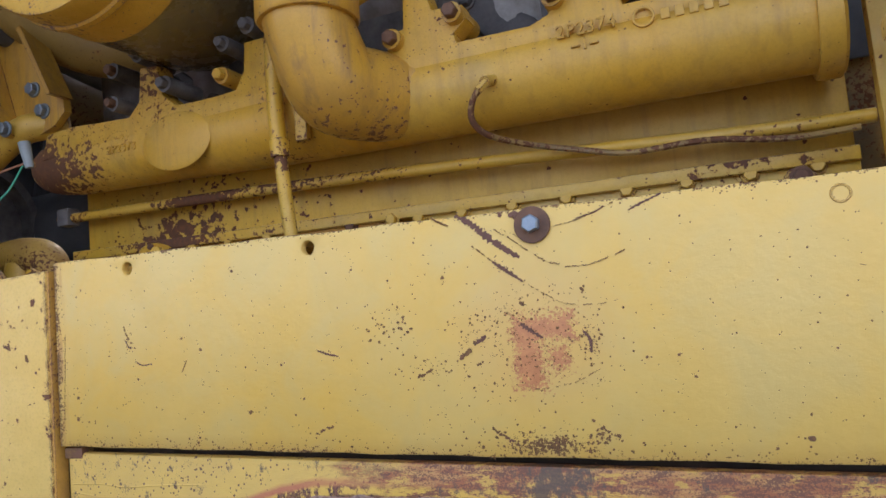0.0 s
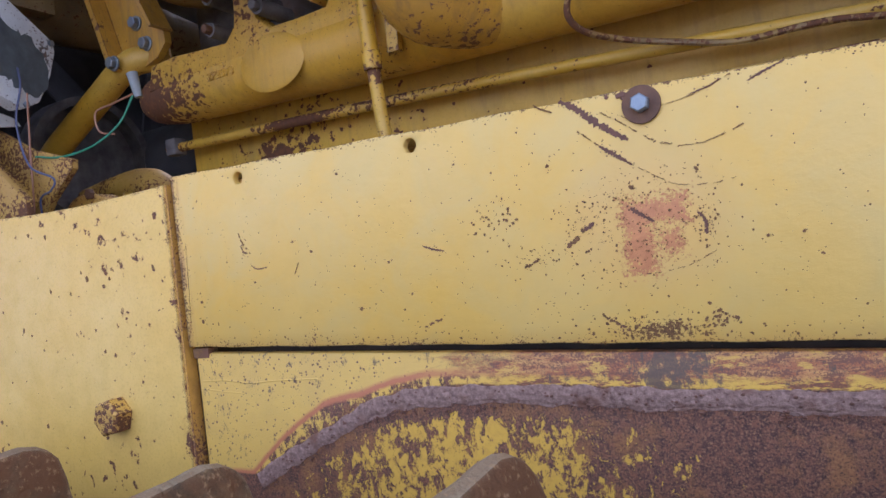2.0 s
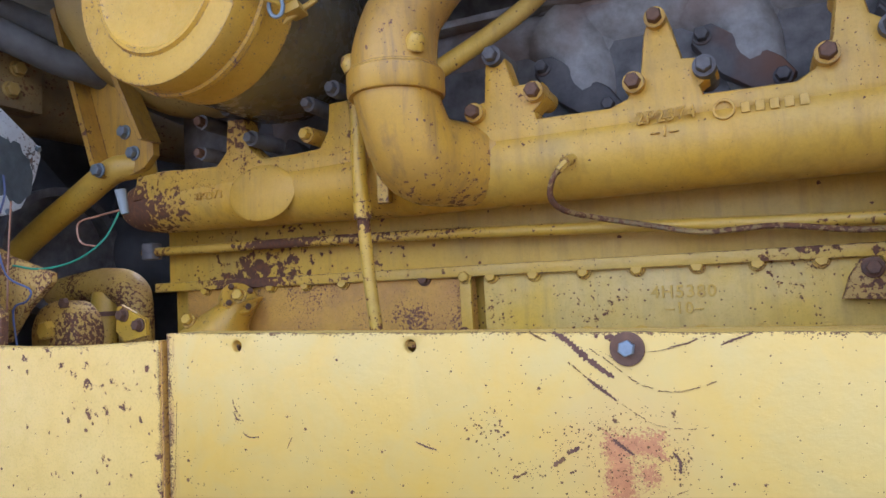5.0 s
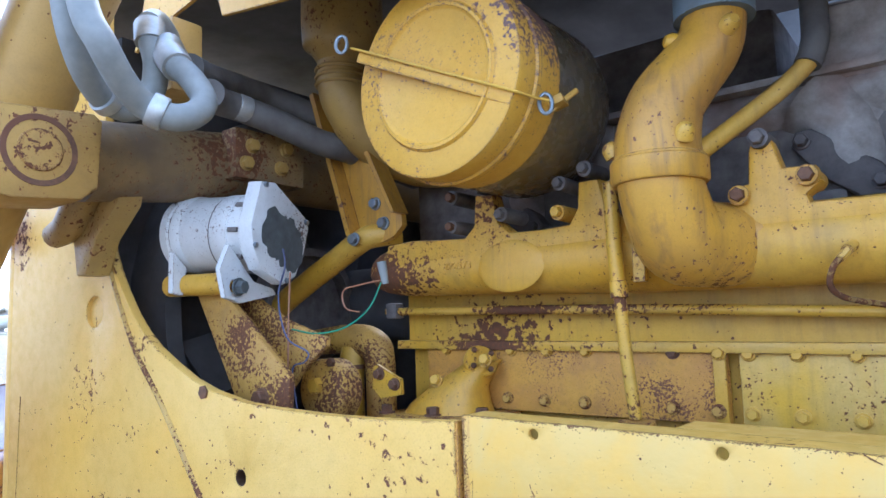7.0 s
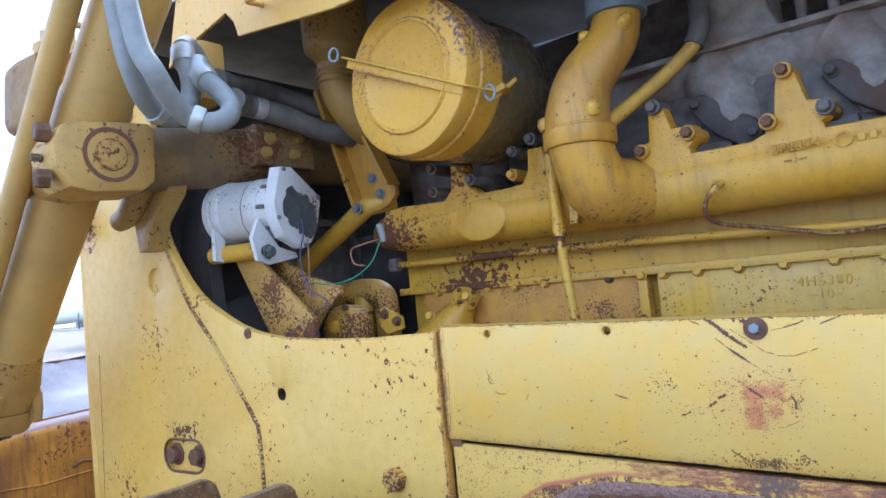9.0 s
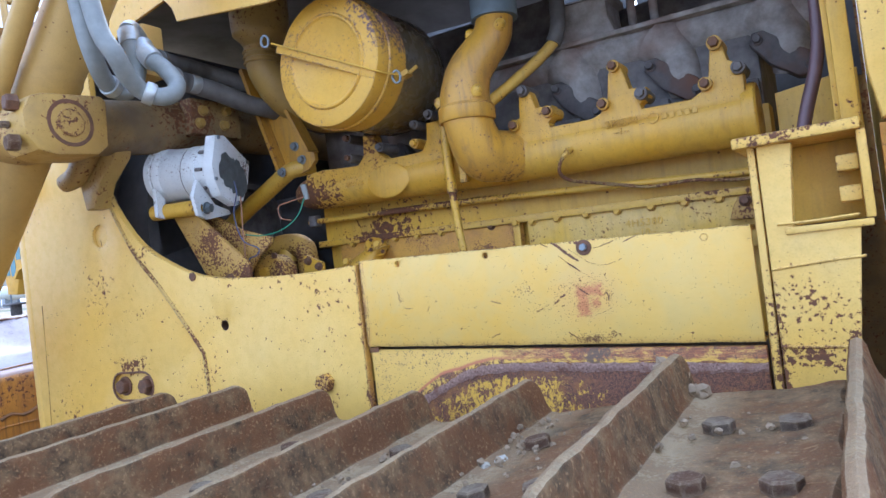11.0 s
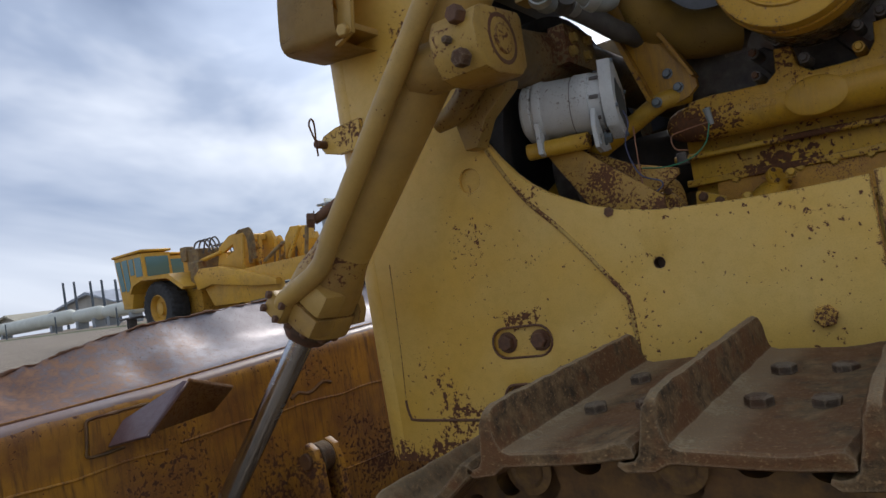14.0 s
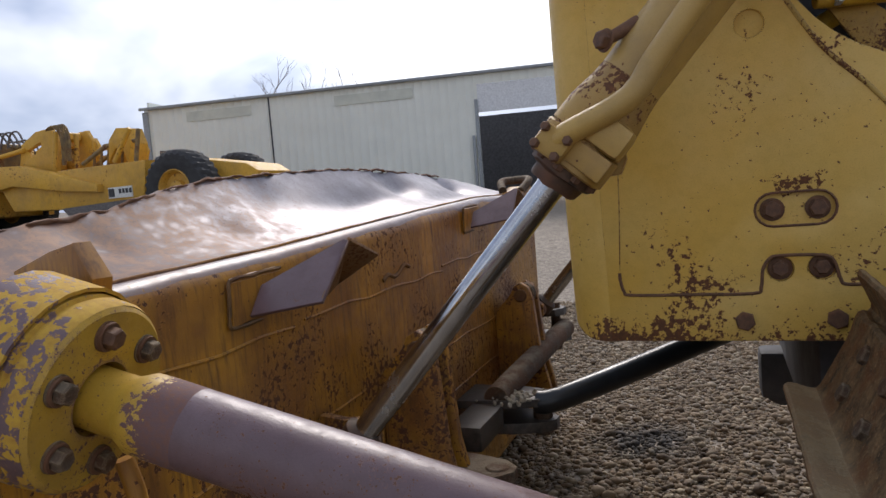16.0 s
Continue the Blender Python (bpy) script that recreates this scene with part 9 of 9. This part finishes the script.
    part("rear_frame", bm, M_scr, s)
    rack = []
    for k in range(9):
        rack.append(((-15.9 + 0.17 * k, Y0 + 1.9, 3.22 - 0.025 * k), (0.04, 0.04, 0.42), (0, -14, 0)))
    rack += [((-15.2, Y0 + 1.9, 3.34), (1.5, 0.04, 0.05), (0, 8, 0))]
    add("rack", rack, M_black, bev=0)
    bm = bmesh.new()
    box(bm, (-15.68, Y0 + 0.03, 2.29), (0.84, 0.02, 0.29))
    sg = part("sign_plate", bm, M_sign, s, "white sign plate with dark print")
    for x, z, w, h in [(-15.98, 2.29, 0.20, 0.22)] + [(-15.68 + 0.12 * k, 2.32, 0.075, 0.12) for k in range(4)]:
        bm = bmesh.new()
        box(bm, (x, Y0 + 0.012, z), (w, 0.012, h))
        part("print_bar", bm, M_signblack, sg)
    return s


sc1 = scraper("yellow wheel tractor-scraper parked in the yard")
sc2 = copy_thing(sc1, Matrix.Translation((-1.65, 1.75, 0.04)) @ sc1.matrix_basis)
for ch in list(sc2.children):
    if ch.name.startswith("rack"):
        bpy.data.objects.remove(ch)
tagged(sc2, "second yellow wheel tractor-scraper parked behind the first")

# metal shed
A, B = Vector((-21.15, 18.833, 0)), Vector((6.0, 24.9, 0))
du = (B - A).normalized()
dn = Vector((-du.y, du.x, 0))
shed_m = Matrix((du, dn, Vector((0, 0, 1)))).transposed().to_4x4()
shed_m.translation = A
SL = (B - A).length
shed = thing("metal_shed", "pale grey-green ribbed metal shed with an open roller door", "building", (-10, 22, 1.2))
M_shed = plain("ribbed_shed_sheet", (0.72, 0.73, 0.66), 0.45, 0.0, 0.05, 0.8)
M_trim = plain("shed_trim", (0.26, 0.28, 0.29), 0.5)
M_doorwhite = plain("white_door_panel", (0.66, 0.67, 0.68), 0.5)
EZ = 5.68
D0, D1, DT = 12.70, 18.4, 4.35


def ribbed(bm, x0, x1, z0, z1):
    n = int((x1 - x0) / 0.10)
    vs = []
    for i in range(n + 1):
        x = x0 + (x1 - x0) * i / n
        d = -0.035 if i % 3 == 0 else 0.0
        vs.append((bm.verts.new(shed_m @ Vector((x, d, z0))), bm.verts.new(shed_m @ Vector((x, d, z1)))))
    for a, b in zip(vs, vs[1:]):
        bm.faces.new((a[0], b[0], b[1], a[1]))


for x0, x1, z0 in ((0.0, 4.98, 0.6), (5.02, D0, 0.6), (D0, D1, 5.33), (D1, SL, 0.6)):
    bm = bmesh.new()
    ribbed(bm, x0, x1, z0, EZ - 0.02)
    r = bmesh.ops.extrude_face_region(bm, geom=bm.faces[:])
    bmesh.ops.translate(bm, vec=dn * 0.08, verts=[g for g in r["geom"] if isinstance(g, bmesh.types.BMVert)])
    part("wall_sheet", bm, M_shed, shed, angle=20)
bm = bmesh.new()
box(bm, (5.0, -0.03, 3.2), (0.05, 0.05, 4.9), shed_m)
part("wall_joint", bm, M_signblack, shed)
bm = bmesh.new()
box(bm, (SL / 2, -0.10, EZ + 0.03), (SL + 0.3, 0.16, 0.10), shed_m, 0.02)
part("gutter", bm, M_trim, shed)
bm = bmesh.new()
box(bm, (0.03, -0.03, 3.1), (0.22, 0.08, 5.0), shed_m, 0.01)
part("corner_trim", bm, M_trim, shed)
bm = bmesh.new()
v = [bm.verts.new(shed_m @ Vector(q)) for q in ((-0.05, -0.1, EZ + 0.03), (SL + 0.3, -0.1, EZ + 0.03), (SL + 0.3, 9, EZ + 1.2), (-0.05, 9, EZ + 1.2))]
bm.faces.new(v)
r = bmesh.ops.extrude_face_region(bm, geom=bm.faces[:])
bmesh.ops.translate(bm, vec=(0, 0, 0.06), verts=[g for g in r["geom"] if isinstance(g, bmesh.types.BMVert)])
part("roof", bm, M_shed, shed)
# rear wall is dark grey: the shade inside the shed is in its colour
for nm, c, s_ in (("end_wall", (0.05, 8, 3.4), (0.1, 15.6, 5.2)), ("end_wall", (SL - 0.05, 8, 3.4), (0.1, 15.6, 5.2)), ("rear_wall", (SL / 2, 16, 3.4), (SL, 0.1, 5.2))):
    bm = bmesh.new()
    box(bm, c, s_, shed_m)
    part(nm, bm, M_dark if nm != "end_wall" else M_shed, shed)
bm = bmesh.new()
box(bm, ((D0 + D1) / 2, 0.03, (5.31 + DT) / 2), (D1 - D0, 0.06, 5.32 - DT), shed_m)
part("roller_door", bm, M_doorwhite, shed, "white roller door drawn up")
for x in (D0 - 0.06, D1 + 0.06):
    bm = bmesh.new()
    box(bm, (x, -0.03, 2.9), (0.12, 0.12, 3.8), shed_m, 0.01)
    part("door_jamb", bm, M_trim, shed)
bm = bmesh.new()
box(bm, (D0 - 0.22, -0.09, 2.6), (0.10, 0.10, 1.9), shed_m, 0.02)
part("downpipe", bm, M_trim, shed)

M_skylight = plain("weathered_skylight_sheet", (0.56, 0.57, 0.49), 0.4, 0.0, 0.1, 2.0)
for x0, x1 in ((1.7, 4.3), (7.5, 10.4)):
    bm = bmesh.new()
    box(bm, ((x0 + x1) / 2, -0.040, EZ - 0.42), (x1 - x0, 0.006, 0.36), shed_m)
    part("skylight_sheet", bm, M_skylight, shed, "weathered translucent wall sheet")

# tanks, posts, fence and house in the distance
M_tank = plain("white_tank_paint", (0.56, 0.57, 0.50), 0.45, 0.0, 0.1, 1.0)
for (x0, x1, zc, r) in ((-101.0, -89.3, 4.55, 0.75), (-88.3, -68.4, 4.35, 0.72), (-68.0, -62.7, 4.1, 0.65), (-62.4, -56.0, 3.98, 0.62)):
    tk = thing("storage_tank", "long white storage tank lying on low saddles", "tank", ((x0 + x1) / 2, 30, zc - r - 0.5), "storage tanks")
    bm = bmesh.new()
    lathe(bm, [(0.02, 0), (r * 0.5, 0.08), (r * 0.85, 0.3), (r, 0.7), (r, x1 - x0 - 0.7), (r * 0.85, x1 - x0 - 0.3), (r * 0.5, x1 - x0 - 0.08), (0.02, x1 - x0)], frame_to((x0, 30, zc), (1, 0, -0.005)), 28)
    part("shell", bm, M_tank, tk)
    for f in (0.2, 0.8):
        bm = bmesh.new()
        box(bm, (x0 + (x1 - x0) * f, 30, zc - r - 0.25), (0.5, 1.0, 0.9))
        part("saddle", bm, M_trim, tk)
M_pole = plain("weathered_pole", (0.10, 0.12, 0.14), 0.8)
for x, z in ((-80.8, 8.6), (-74.6, 8.0), (-69.4, 7.5)):
    pl = thing("timber_pole", "dark upright timber pole in the yard", "pole", (x, 35, 3.0), "poles")
    for k in range(2):
        bm = bmesh.new()
        cyl(bm, (x + 0.45 * k, 35 + k, 3.0), (x + 0.45 * k - 0.1, 35 + k, z), 0.16, 0.12, 10)
        part("pole", bm, M_pole, pl)
for x0, x1, zb, zt, mt in ((-141, -117, 6.0, 10.6, (0.34, 0.37, 0.42)), (-170, -157, 6.9, 9.9, (0.36, 0.33, 0.25))):
    hs = thing("house", "low gabled building in the distance", "house", ((x0 + x1) / 2, 66, zb))
    xm = x0 + (x1 - x0) * 0.62
    bm = bmesh.new()
    plate(bm, [(x0, zb), (x1, zb), (x1, zb + (zt - zb) * 0.45), (xm, zt - 0.3), (x0, zb + (zt - zb) * 0.5)], 60, 75)
    part("wall", bm, plain("house_wall", (0.42, 0.40, 0.36), 0.8, 0, 0.1, 0.5), hs)
    bm = bmesh.new()
    plate(bm, [(x0 - 1, zb + (zt - zb) * 0.48), (xm, zt), (x1 + 0.6, zb + (zt - zb) * 0.42), (x1 + 0.6, zb + (zt - zb) * 0.37), (xm, zt - 0.5), (x0 - 1, zb + (zt - zb) * 0.42)], 59, 76)
    part("roof", bm, plain("house_roof", mt, 0.8, 0, 0.15, 0.5), hs)
    bm = bmesh.new()
    box(bm, (x0 + 4, 59.9, zb + (zt - zb) * 0.25), (2.0, 0.2, 1.2))
    part("window", bm, M_signblack, hs)
M_grass = plain("dull_grass", (0.075, 0.095, 0.035), 0.95, 0, 0.4, 3)
bm = bmesh.new()
n = 60
rows = []
for i in range(n + 1):
    x = -95 + 78 * i / n
    rows.append([bm.verts.new((x, y, float(ground_z(x, y)) + 0.02 + (0.06 if k == 1 else 0))) for k, y in enumerate((22.0 + 0.5 * noise.noise(Vector((x * 0.5, 0, 0))), 22.8, 23.8 + 0.5 * noise.noise(Vector((x * 0.5, 5, 0)))))])
for a, b in zip(rows, rows[1:]):
    for i in range(2):
        bm.faces.new((a[i], b[i], b[i + 1], a[i + 1]))
tagged(part("grass", bm, M_grass), "strip of dull green grass along the yard", "grass", kind="stuff")
for k in range(7):
    x = -86 + 9.5 * k
    ps = thing("fence_post", "thin grey fence post beside the grass strip", "fence post", (x, 23.5, float(ground_z(x, 23.5))), "fence posts")
    bm = bmesh.new()
    cyl(bm, (x, 23.5, float(ground_z(x, 23.5)) - 0.05), (x, 23.5, float(ground_z(x, 23.5)) + 1.4), 0.06, 0.05, 8)
    part("post", bm, M_pole, ps)

# bare trees behind the shed
M_bark = plain("grey_bark", (0.13, 0.10, 0.085), 0.9, 0, 0.3, 4)


def bare_tree(x, y, z0, h, seed):
    rnd = random.Random(seed)
    t = thing("bare_tree", "leafless grey-brown tree behind the shed", "tree", (x, y, z0), "bare trees")
    bm_t, bm_b = bmesh.new(), bmesh.new()

    def limb(bm, p, d, length, r, depth):
        pts = [p]
        for _ in range(3):
            d = (d + Vector((rnd.gauss(0, 0.12), rnd.gauss(0, 0.12), rnd.gauss(0.04, 0.06)))).normalized()
            pts.append(pts[-1] + d * length / 3)
        tube(bm, pts, r, 5 if depth > 1 else 7, 2, radii=[r, r * 0.85, r * 0.7, r * 0.5])
        if depth >= 4:
            return
        for _ in range(3 if depth else 6):
            i = rnd.choice((1, 2, 3, 3))
            q = (d + Vector((rnd.gauss(0, 0.55), rnd.gauss(0, 0.55), rnd.gauss(0.25, 0.3)))).normalized()
            limb(bm_b, pts[i], q, length * rnd.uniform(0.5, 0.75), r * 0.5, depth + 1)
    limb(bm_t, Vector((x, y, z0)), Vector((0.03, 0, 1)), h * 0.55, 0.16, 0)
    part("trunk", bm_t, M_bark, t)
    part("branches", bm_b, M_bark, t)


for x, y, h, sd in ((-28.8, 40.0, 7.6, 5), (-27.2, 41.0, 7.2, 8), (-25.2, 40.0, 6.6, 13)):
    bare_tree(x, y, 2.2, h, sd)
